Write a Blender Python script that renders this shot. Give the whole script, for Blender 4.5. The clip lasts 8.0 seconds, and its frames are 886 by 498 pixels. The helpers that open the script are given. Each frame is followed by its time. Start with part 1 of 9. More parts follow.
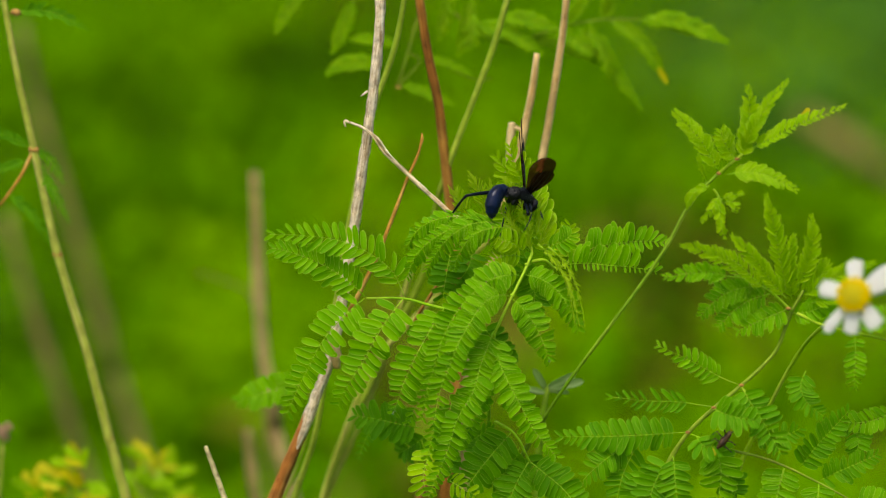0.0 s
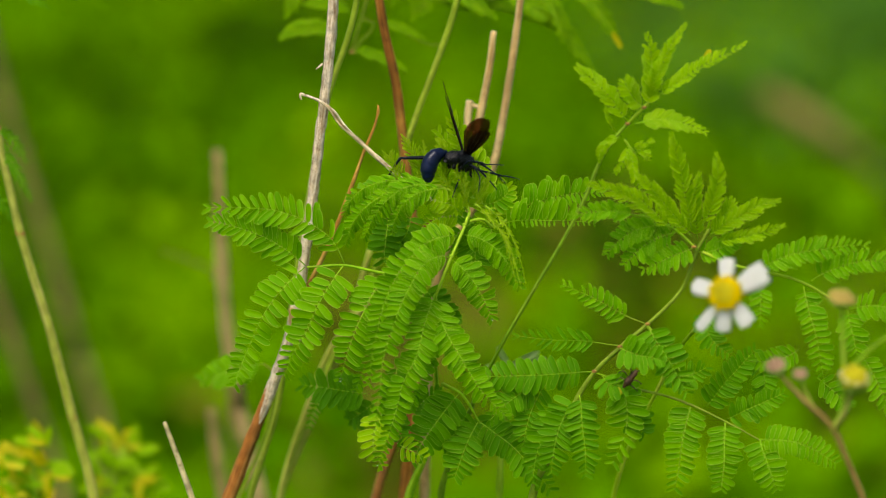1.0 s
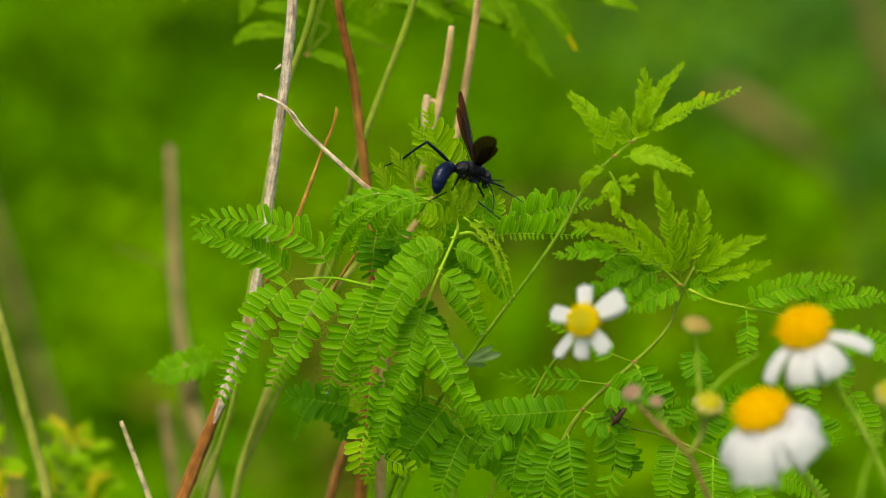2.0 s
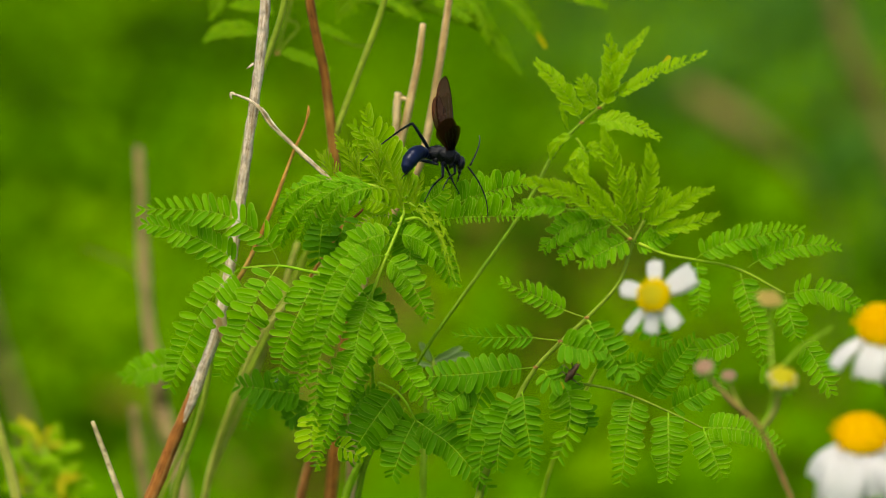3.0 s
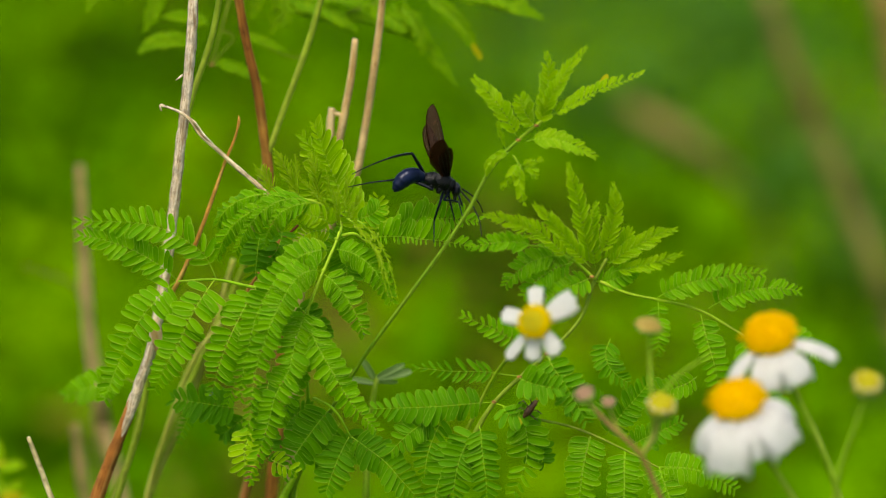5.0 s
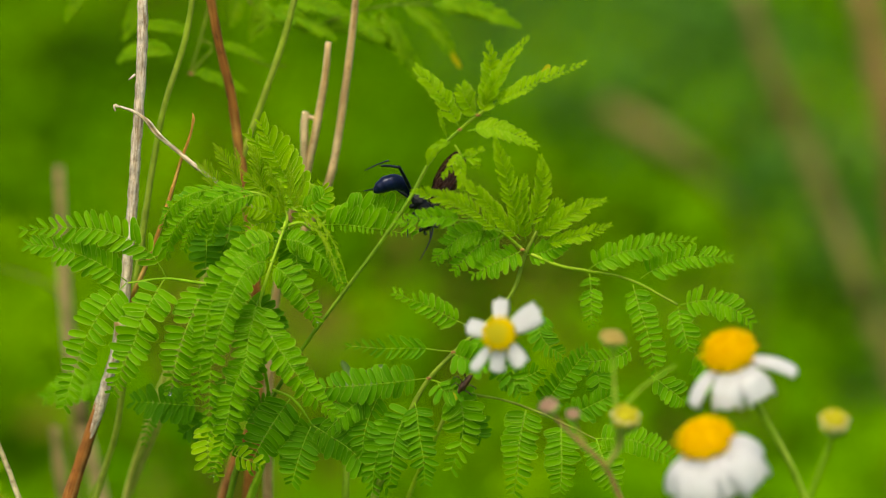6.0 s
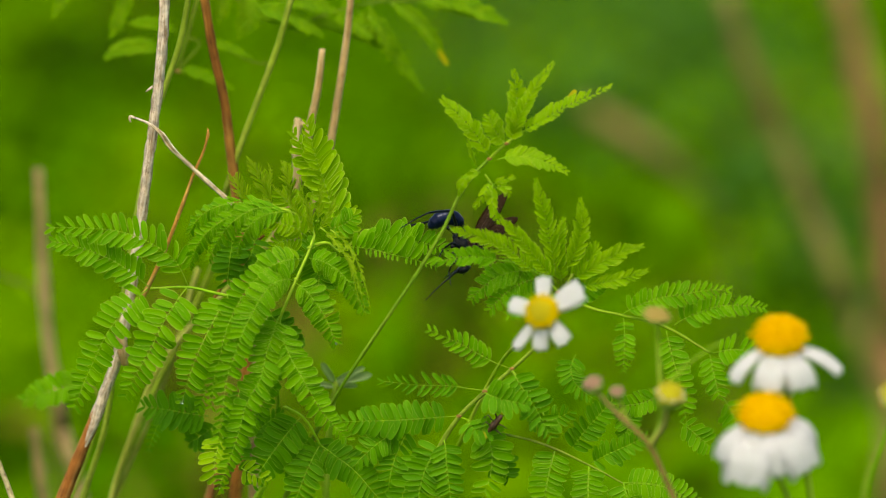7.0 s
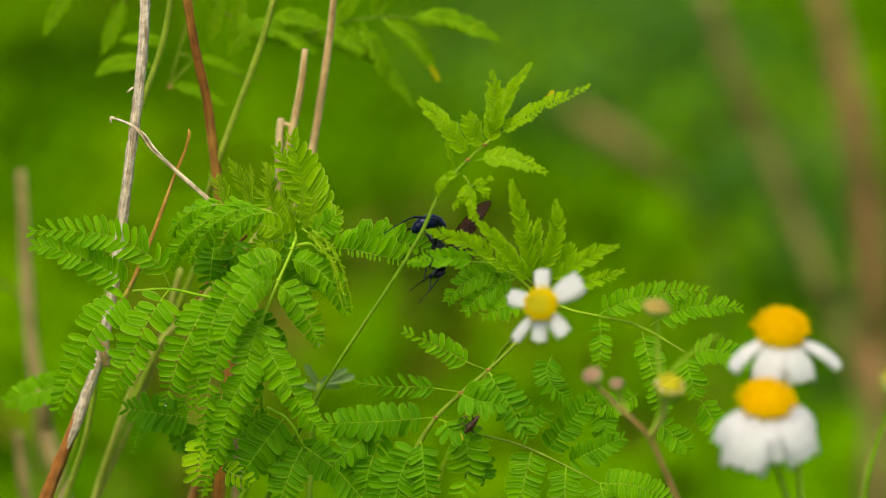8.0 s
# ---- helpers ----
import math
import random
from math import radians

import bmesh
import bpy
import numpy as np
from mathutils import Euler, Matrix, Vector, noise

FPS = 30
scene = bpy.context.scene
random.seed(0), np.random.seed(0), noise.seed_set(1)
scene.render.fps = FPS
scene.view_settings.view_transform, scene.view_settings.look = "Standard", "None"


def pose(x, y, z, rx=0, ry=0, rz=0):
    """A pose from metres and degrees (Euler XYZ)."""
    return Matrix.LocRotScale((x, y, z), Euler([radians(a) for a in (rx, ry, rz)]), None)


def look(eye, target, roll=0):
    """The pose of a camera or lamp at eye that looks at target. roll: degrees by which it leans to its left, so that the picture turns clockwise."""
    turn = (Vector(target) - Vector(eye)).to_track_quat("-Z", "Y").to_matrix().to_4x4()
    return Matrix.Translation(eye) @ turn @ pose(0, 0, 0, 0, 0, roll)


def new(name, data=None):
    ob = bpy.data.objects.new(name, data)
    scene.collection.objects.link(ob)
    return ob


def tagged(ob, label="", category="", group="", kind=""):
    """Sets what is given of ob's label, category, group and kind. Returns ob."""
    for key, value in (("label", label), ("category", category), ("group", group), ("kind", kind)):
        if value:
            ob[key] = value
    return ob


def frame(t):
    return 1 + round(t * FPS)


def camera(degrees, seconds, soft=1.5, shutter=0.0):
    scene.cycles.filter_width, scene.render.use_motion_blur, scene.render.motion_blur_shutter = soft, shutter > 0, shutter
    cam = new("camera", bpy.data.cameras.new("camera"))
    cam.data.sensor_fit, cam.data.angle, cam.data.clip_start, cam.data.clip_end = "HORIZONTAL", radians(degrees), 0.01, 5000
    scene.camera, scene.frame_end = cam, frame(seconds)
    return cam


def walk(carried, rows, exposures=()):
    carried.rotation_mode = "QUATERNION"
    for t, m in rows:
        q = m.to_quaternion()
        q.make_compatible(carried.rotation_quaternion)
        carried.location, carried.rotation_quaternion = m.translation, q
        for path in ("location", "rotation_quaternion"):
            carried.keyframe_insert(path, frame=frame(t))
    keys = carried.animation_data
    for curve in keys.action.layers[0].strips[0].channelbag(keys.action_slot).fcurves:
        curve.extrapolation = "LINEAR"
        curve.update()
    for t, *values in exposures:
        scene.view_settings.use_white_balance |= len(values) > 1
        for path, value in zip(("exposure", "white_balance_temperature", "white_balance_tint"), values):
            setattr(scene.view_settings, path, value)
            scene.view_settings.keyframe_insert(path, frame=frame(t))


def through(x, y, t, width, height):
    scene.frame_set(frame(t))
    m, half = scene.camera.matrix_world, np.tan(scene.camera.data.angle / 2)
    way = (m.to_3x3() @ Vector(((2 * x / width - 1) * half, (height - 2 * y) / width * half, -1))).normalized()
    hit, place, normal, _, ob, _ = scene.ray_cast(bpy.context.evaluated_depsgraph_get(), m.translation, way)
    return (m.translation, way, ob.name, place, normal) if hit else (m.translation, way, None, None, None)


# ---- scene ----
cam = camera(16.8, 8.0, soft=1.0)
cam.data.dof.use_dof = True
cam.data.dof.focus_distance = 0.85
cam.data.dof.aperture_fstop = 6.3
walk(cam, [
    (0, pose(0.0000, -0.8371, 0.8976, 80.488, 0, 2.476)),
    (0.5, pose(0.0000, -0.8371, 0.8976, 80.259, 0, 2.205)),
    (1, pose(0.0000, -0.8371, 0.8976, 80.071, 0, 1.766)),
    (1.5, pose(0.0000, -0.8371, 0.8976, 79.985, 0, 1.285)),
    (1.7, pose(0.0000, -0.8371, 0.8976, 79.977, 0, 1.090)),
    (2.8, pose(0.0000, -0.8371, 0.8976, 79.984, 0, 0.388)),
    (3, pose(0.0000, -0.8371, 0.8976, 79.988, 0, 0.259)),
    (3.5, pose(0.0000, -0.8371, 0.8976, 80.000, 0, 0.000)),
    (4, pose(0.0000, -0.8371, 0.8976, 80.082, 0, -0.280)),
    (4.5, pose(0.0000, -0.8371, 0.8976, 80.207, 0, -0.571)),
    (5, pose(0.0000, -0.8371, 0.8976, 80.310, 0, -0.862)),
    (5.2, pose(0.0000, -0.8371, 0.8976, 80.319, 0, -0.948)),
    (6.3, pose(0.0000, -0.8371, 0.8976, 80.349, 0, -1.377)),
    (6.5, pose(0.0000, -0.8371, 0.8976, 80.353, 0, -1.452)),
    (7, pose(0.0000, -0.8371, 0.8976, 80.371, 0, -1.650)),
    (7.5, pose(0.0000, -0.8371, 0.8976, 80.405, 0, -1.827)),
    (8, pose(0.0000, -0.8371, 0.8976, 80.397, 0, -1.976))], exposures=((0, 0.70, 7300, 7), (8, 0.70, 7300, 7)))

# ---- light: bright overcast day ----
world = bpy.data.worlds.new("sky")
scene.world = world
world.use_nodes = True
wn = world.node_tree
sky = wn.nodes.new("ShaderNodeTexSky")
sky.sky_type, sky.sun_disc = "NISHITA", False
sky.sun_elevation, sky.sun_rotation = radians(58), radians(200)
sky.dust_density, sky.air_density = 3.0, 1.0
wn.links.new(sky.outputs[0], wn.nodes["Background"].inputs[0])
wn.nodes["Background"].inputs[1].default_value = 0.13
sun = new("sun", bpy.data.lights.new("sun", "SUN"))
sun.data.energy, sun.data.angle, sun.data.color = 1.5, radians(25), (1.0, 0.95, 0.86)
sun.matrix_world = look((-0.6, -2.2, 4.0), (0, 0, 0))


# ---- materials ----
def node_mat(name):
    m = bpy.data.materials.new(name)
    m.use_nodes = True
    nt = m.node_tree
    bsdf = nt.nodes["Principled BSDF"]
    return m, nt, bsdf, nt.nodes["Material Output"]


def variation(nt):
    """A random number for each piece, whether it is an object or an island of a joined mesh."""
    info, geo = nt.nodes.new("ShaderNodeObjectInfo"), nt.nodes.new("ShaderNodeNewGeometry")
    add = nt.nodes.new("ShaderNodeMath")
    add.operation = "ADD"
    nt.links.new(info.outputs["Random"], add.inputs[0])
    nt.links.new(geo.outputs["Random Per Island"], add.inputs[1])
    fr = nt.nodes.new("ShaderNodeMath")
    fr.operation = "FRACT"
    nt.links.new(add.outputs[0], fr.inputs[0])
    return fr.outputs[0]


def noise_out(nt, scale, detail=3.0, rough=0.55):
    tc, nz = nt.nodes.new("ShaderNodeTexCoord"), nt.nodes.new("ShaderNodeTexNoise")
    nz.inputs["Scale"].default_value, nz.inputs["Detail"].default_value = scale, detail
    nz.inputs["Roughness"].default_value = rough
    nt.links.new(tc.outputs["Object"], nz.inputs["Vector"])
    return nz.outputs["Fac"]


def ramp(nt, fac, stops):
    r = nt.nodes.new("ShaderNodeValToRGB")
    while len(r.color_ramp.elements) < len(stops):
        r.color_ramp.elements.new(0.5)
    for e, (at, col) in zip(r.color_ramp.elements, stops):
        e.position, e.color = at, (*col, 1)
    nt.links.new(fac, r.inputs[0])
    return r.outputs[0]


def mixed(nt, fac, a, b, mode="MIX"):
    m = nt.nodes.new("ShaderNodeMix")
    m.data_type, m.blend_type = "RGBA", mode
    if hasattr(fac, "node"):
        nt.links.new(fac, m.inputs[0])
    else:
        m.inputs[0].default_value = fac
    for sock, v in ((m.inputs[6], a), (m.inputs[7], b)):
        if hasattr(v, "node"):
            nt.links.new(v, sock)
        else:
            sock.default_value = (*v, 1)
    return m.outputs[2]


def math_node(nt, op, a, b=None, clamp=False):
    m = nt.nodes.new("ShaderNodeMath")
    m.operation, m.use_clamp = op, clamp
    for sock, v in zip(m.inputs, (a, b)):
        if v is None:
            continue
        if hasattr(v, "node"):
            nt.links.new(v, sock)
        else:
            sock.default_value = v
    return m.outputs[0]


def leaf_mat(name, dark, mid, light, through=0.45, rough=0.5, patch=3.0, spec=0.09, rim=None):
    """A thin leaf: diffuse and glossy above, light passing through it. rim: a paler margin and midrib, for leaflets."""
    m, nt, b, out = node_mat(name)
    col = ramp(nt, variation(nt), ((0.0, dark), (0.45, mid), (1.0, light)))
    col = mixed(nt, noise_out(nt, patch), col, mixed(nt, 0.55, col, dark), "MIX")
    fine = ramp(nt, noise_out(nt, patch * 9, 2), ((0.3, (0.82, 0.82, 0.82)), (0.75, (1.12, 1.12, 1.12))))
    col = mixed(nt, 1.0, col, fine, "MULTIPLY")
    if rim:
        mark = nt.nodes.new("ShaderNodeAttribute")
        mark.attribute_name = "rim"
        col = mixed(nt, math_node(nt, "MULTIPLY", math_node(nt, "POWER", mark.outputs["Fac"], 3.0), 0.95), col, rim)
    nt.links.new(col, b.inputs["Base Color"])
    b.inputs["Roughness"].default_value = rough
    b.inputs["Specular IOR Level"].default_value = spec
    tl, mx = nt.nodes.new("ShaderNodeBsdfTranslucent"), nt.nodes.new("ShaderNodeMixShader")
    nt.links.new(mixed(nt, 1.0, col, (1.15, 1.1, 0.6), "MULTIPLY"), tl.inputs[0])
    mx.inputs[0].default_value = through
    nt.links.new(b.outputs[0], mx.inputs[1])
    nt.links.new(tl.outputs[0], mx.inputs[2])
    nt.links.new(mx.outputs[0], out.inputs[0])
    bump = nt.nodes.new("ShaderNodeBump")
    bump.inputs["Strength"].default_value, bump.inputs["Distance"].default_value = 0.5, 0.0004
    nt.links.new(noise_out(nt, patch * 5, 2), bump.inputs["Height"])
    nt.links.new(bump.outputs[0], b.inputs["Normal"])
    return m


def stem_mat(name, a, b_, c, scale=260.0, stretch=0.06, rough=0.7, spots=0.55):
    """A stalk with streaks along it, dark flecks and blotches."""
    m, nt, b, out = node_mat(name)
    mp = nt.nodes.new("ShaderNodeMapping")
    mp.inputs["Scale"].default_value = (1, 1, stretch)
    along = nt.nodes.new("ShaderNodeAttribute")
    along.attribute_name = "along"
    nt.links.new(along.outputs["Vector"], mp.inputs["Vector"])
    nz = nt.nodes.new("ShaderNodeTexNoise")
    nz.inputs["Scale"].default_value, nz.inputs["Detail"].default_value = scale * 4, 5
    nt.links.new(mp.outputs[0], nz.inputs["Vector"])
    col = ramp(nt, nz.outputs["Fac"], ((0.32, a), (0.5, b_), (0.68, c)))
    blots = ramp(nt, noise_out(nt, scale), ((0.35, (spots, spots, spots)), (0.6, (1.1, 1.1, 1.1))))
    mp2 = nt.nodes.new("ShaderNodeMapping")
    mp2.inputs["Scale"].default_value = (1, 1, 0.3)
    nt.links.new(along.outputs["Vector"], mp2.inputs["Vector"])
    fl = nt.nodes.new("ShaderNodeTexNoise")
    fl.inputs["Scale"].default_value, fl.inputs["Detail"].default_value = scale * 9, 2
    nt.links.new(mp2.outputs[0], fl.inputs["Vector"])
    flecks = ramp(nt, fl.outputs["Fac"], ((0.60, (1.0, 1.0, 1.0)), (0.68, (spots, spots * 0.85, spots * 0.7))))
    col = mixed(nt, 1.0, col, flecks, "MULTIPLY")
    nt.links.new(mixed(nt, 1.0, col, blots, "MULTIPLY"), b.inputs["Base Color"])
    b.inputs["Roughness"].default_value = rough
    b.inputs["Specular IOR Level"].default_value = 0.2
    bump = nt.nodes.new("ShaderNodeBump")
    bump.inputs["Strength"].default_value, bump.inputs["Distance"].default_value = 0.6, 0.0006
    nt.links.new(nz.outputs["Fac"], bump.inputs["Height"])
    nt.links.new(bump.outputs[0], b.inputs["Normal"])
    return m


def plain_mat(name, a, b_, scale=300.0, rough=0.6, metal=0.0, spec=0.3, bump_by=0.0002):
    m, nt, b, out = node_mat(name)
    nz = noise_out(nt, scale, 4)
    nt.links.new(ramp(nt, nz, ((0.3, a), (0.7, b_))), b.inputs["Base Color"])
    b.inputs["Roughness"].default_value, b.inputs["Metallic"].default_value = rough, metal
    b.inputs["Specular IOR Level"].default_value = spec
    bump = nt.nodes.new("ShaderNodeBump")
    bump.inputs["Strength"].default_value, bump.inputs["Distance"].default_value = 0.4, bump_by
    nt.links.new(noise_out(nt, scale * 5, 3), bump.inputs["Height"])
    nt.links.new(bump.outputs[0], b.inputs["Normal"])
    return m


def wing_mat():
    m, nt, b, out = node_mat("wing membrane")
    nt.links.new(ramp(nt, noise_out(nt, 500, 4), ((0.35, (0.042, 0.019, 0.009)), (0.7, (0.070, 0.034, 0.017)))), b.inputs["Base Color"])
    b.inputs["Roughness"].default_value, b.inputs["Specular IOR Level"].default_value = 0.5, 0.12
    tr, mx = nt.nodes.new("ShaderNodeBsdfTransparent"), nt.nodes.new("ShaderNodeMixShader")
    tr.inputs[0].default_value = (0.38, 0.16, 0.07, 1)
    mx.inputs[0].default_value = 0.4
    nt.links.new(b.outputs[0], mx.inputs[1])
    nt.links.new(tr.outputs[0], mx.inputs[2])
    nt.links.new(mx.outputs[0], out.inputs[0])
    return m


LEAF = leaf_mat("mimosa leaf", (0.118, 0.36, 0.001), (0.168, 0.46, 0.001), (0.228, 0.53, 0.002), rim=(0.50, 0.68, 0.08))
LEAF_YOUNG = leaf_mat("young mimosa leaf", (0.215, 0.46, 0.001), (0.275, 0.53, 0.001), (0.355, 0.60, 0.002), rim=(0.64, 0.76, 0.10))
LEAF_UPPER = leaf_mat("dull mimosa leaf", (0.13, 0.33, 0.001), (0.18, 0.41, 0.001), (0.25, 0.48, 0.003), rim=(0.38, 0.50, 0.02))
LEAF_TUFT = leaf_mat("unfolding mimosa leaf", (0.26, 0.50, 0.004), (0.36, 0.58, 0.008), (0.46, 0.64, 0.02), through=0.5, rim=(0.70, 0.74, 0.14))
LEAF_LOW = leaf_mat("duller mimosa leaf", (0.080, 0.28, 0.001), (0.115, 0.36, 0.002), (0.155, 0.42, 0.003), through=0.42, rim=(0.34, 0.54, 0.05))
LEAF_OLD = leaf_mat("old mimosa leaf", (0.075, 0.26, 0.003), (0.105, 0.33, 0.004), (0.14, 0.39, 0.005), through=0.4, rim=(0.20, 0.42, 0.03))
LEAF_PALE = leaf_mat("pale downy leaf", (0.22, 0.36, 0.10), (0.31, 0.45, 0.17), (0.42, 0.54, 0.27), through=0.3)
LEAF_YELLOW = leaf_mat("yellow leaf", (0.50, 0.46, 0.008), (0.62, 0.57, 0.015), (0.70, 0.65, 0.04))
RIB = stem_mat("green rib", (0.17, 0.38, 0.004), (0.24, 0.47, 0.008), (0.36, 0.54, 0.03), spots=0.85)
GREEN_STEM = stem_mat("green stem", (0.14, 0.29, 0.006), (0.20, 0.37, 0.010), (0.32, 0.45, 0.04), spots=0.8)
DARK_STEM = stem_mat("slender green stem", (0.10, 0.225, 0.004), (0.145, 0.285, 0.008), (0.215, 0.335, 0.02), spots=0.8)
OLIVE_STEM = stem_mat("olive stem", (0.22, 0.28, 0.02), (0.32, 0.36, 0.05), (0.42, 0.42, 0.10), spots=0.8)
BROWN_STEM = stem_mat("brown green stem", (0.20, 0.16, 0.03), (0.28, 0.17, 0.05), (0.36, 0.22, 0.09), spots=0.8)
BROWN_GREEN = stem_mat("brownish green rib", (0.15, 0.24, 0.012), (0.19, 0.30, 0.016), (0.27, 0.34, 0.035), spots=0.8)
RIB_DULL = stem_mat("dull olive rib", (0.14, 0.22, 0.01), (0.19, 0.27, 0.015), (0.26, 0.28, 0.03), spots=0.8)
REDDISH = stem_mat("reddish node", (0.30, 0.17, 0.03), (0.40, 0.20, 0.05), (0.45, 0.36, 0.08), scale=900)
BLEACHED = stem_mat("bleached bark", (0.34, 0.23, 0.12), (0.62, 0.50, 0.35), (0.80, 0.70, 0.54), scale=420, spots=0.6, stretch=0.1)
PALE_TWIG = stem_mat("pale straw twig", (0.42, 0.27, 0.12), (0.72, 0.58, 0.37), (0.86, 0.76, 0.56), scale=420, spots=0.6)
RUSSET = stem_mat("russet bark", (0.15, 0.045, 0.008), (0.30, 0.11, 0.018), (0.42, 0.21, 0.06), scale=150, spots=0.6)
TAN = stem_mat("tan dry stem", (0.36, 0.22, 0.07), (0.52, 0.355, 0.15), (0.62, 0.47, 0.24), scale=150, spots=0.7)
BROWN_BARK = stem_mat("brown bark", (0.14, 0.048, 0.006), (0.29, 0.115, 0.014), (0.41, 0.22, 0.045), scale=150, spots=0.65)
SHOOT = stem_mat("pale green shoot", (0.17, 0.27, 0.012), (0.24, 0.34, 0.02), (0.32, 0.39, 0.05), spots=0.8)
LIGHT_STEM = stem_mat("light green stem", (0.20, 0.38, 0.006), (0.28, 0.45, 0.012), (0.40, 0.50, 0.05), spots=0.85)
ORANGE = stem_mat("orange dry twig", (0.38, 0.16, 0.02), (0.52, 0.26, 0.045), (0.62, 0.42, 0.12), spots=0.7)
STRAW = stem_mat("straw", (0.42, 0.34, 0.14), (0.56, 0.46, 0.22), (0.66, 0.58, 0.34))
FAR_TAN = stem_mat("far dry stem", (0.29, 0.21, 0.07), (0.40, 0.29, 0.11), (0.48, 0.37, 0.16), scale=60)
FAR_RED = stem_mat("far reddish stem", (0.22, 0.11, 0.04), (0.30, 0.15, 0.06), (0.36, 0.20, 0.08), scale=40)
FAR_BROWN = stem_mat("far brown stem", (0.16, 0.13, 0.03), (0.23, 0.18, 0.05), (0.29, 0.22, 0.08), scale=40)
PETAL = plain_mat("white petal", (0.80, 0.80, 0.78), (0.88, 0.88, 0.87), 400, 0.55)
DISC = plain_mat("yellow floret", (0.66, 0.47, 0.001), (0.76, 0.60, 0.002), 900, 0.6, spec=0.1)
DISC_DEEP = plain_mat("deep yellow floret", (0.74, 0.43, 0.001), (0.84, 0.54, 0.002), 900, 0.6, spec=0.1)
DISC_GREEN = plain_mat("greenish yellow floret", (0.46, 0.44, 0.01), (0.60, 0.54, 0.03), 900, 0.6, spec=0.1)
BUD_TAN = plain_mat("tan bud", (0.42, 0.31, 0.06), (0.54, 0.42, 0.12), 700, 0.7)
PETAL_DULL = plain_mat("yellowish petal", (0.66, 0.62, 0.36), (0.78, 0.74, 0.52), 400, 0.6)
SEPAL = leaf_mat("sepal", (0.16, 0.28, 0.03), (0.22, 0.36, 0.05), (0.30, 0.42, 0.09), through=0.2)
BUD_PINK = plain_mat("faded pink bud", (0.34, 0.20, 0.12), (0.48, 0.32, 0.20), 700, 0.7)
BLUE_BLACK = plain_mat("steel blue shell", (0.0015, 0.0025, 0.007), (0.003, 0.006, 0.018), 700, 0.36, 0.1, 0.2)
BLUE = plain_mat("deep blue shell", (0.0013, 0.0042, 0.019), (0.0027, 0.0095, 0.042), 300, 0.3, 0.2, 0.26, 0.00004)
BLACK = plain_mat("black shell", (0.0008, 0.0010, 0.002), (0.0025, 0.0032, 0.006), 900, 0.3, 0.0, 0.27, 0.0005)
WING = wing_mat()
WATER = bpy.data.materials.new("water bead")
WATER.use_nodes = True
WATER.node_tree.nodes["Principled BSDF"].inputs["Transmission Weight"].default_value = 1.0
WATER.node_tree.nodes["Principled BSDF"].inputs["Roughness"].default_value = 0.02
WATER.node_tree.nodes["Principled BSDF"].inputs["IOR"].default_value = 1.33
BROWN_SHELL = plain_mat("brown shell", (0.008, 0.004, 0.002), (0.10, 0.05, 0.018), 1500, 0.5)

# ---- building helpers ----
base = {}


def thing(name, at, label, category, group=""):
    ob = tagged(new(name), label, category, group)
    ob.empty_display_size = 0.01
    ob.location = at
    base[ob.name] = Vector(at)
    return ob


def part(name, bm, material, parent, label=""):
    """Links a bmesh, built at its place in the world, as one part of a thing (or of a part)."""
    me = bpy.data.meshes.new(name)
    root = parent.parent if parent.parent else parent
    if parent.name not in base:
        base[parent.name] = base[root.name]
    bm.transform(Matrix.Translation(-base[parent.name]))
    bm.to_mesh(me)
    bm.free()
    for poly in me.polygons:
        poly.use_smooth = True
    me.materials.append(material)
    ob = new(name, me)
    ob.parent = parent
    base[ob.name] = base[parent.name]
    if label:
        ob["label"] = label
    return ob


def bezier(points, n):
    """n + 1 points of a smooth curve through all the points given, without overshoot at uneven steps."""
    pts = [Vector(p) for p in points]
    if len(pts) == 2:
        return [pts[0].lerp(pts[1], i / n) for i in range(n + 1)]
    ways = []
    for i, p in enumerate(pts):
        a, b = pts[max(i - 1, 0)], pts[min(i + 1, len(pts) - 1)]
        ways.append(((p - a).normalized() + (b - p).normalized()).normalized())
    out = []
    for i in range(n + 1):
        u = i / n * (len(pts) - 1)
        k = min(int(u), len(pts) - 2)
        f, a, b = u - k, pts[k], pts[k + 1]
        ln = (b - a).length
        out.append(a * (1 + 2 * f) * (1 - f) ** 2 + b * f * f * (3 - 2 * f) + ways[k] * ln * f * (1 - f) ** 2 + ways[k + 1] * ln * f * f * (f - 1))
    return out


def arch(p0, p1, p2, n):
    """A quadratic curve from p0 to p2, drawn towards p1."""
    a, b, c = Vector(p0), Vector(p1), Vector(p2)
    return [a * (1 - u) ** 2 + b * 2 * u * (1 - u) + c * u * u for u in (i / n for i in range(n + 1))]


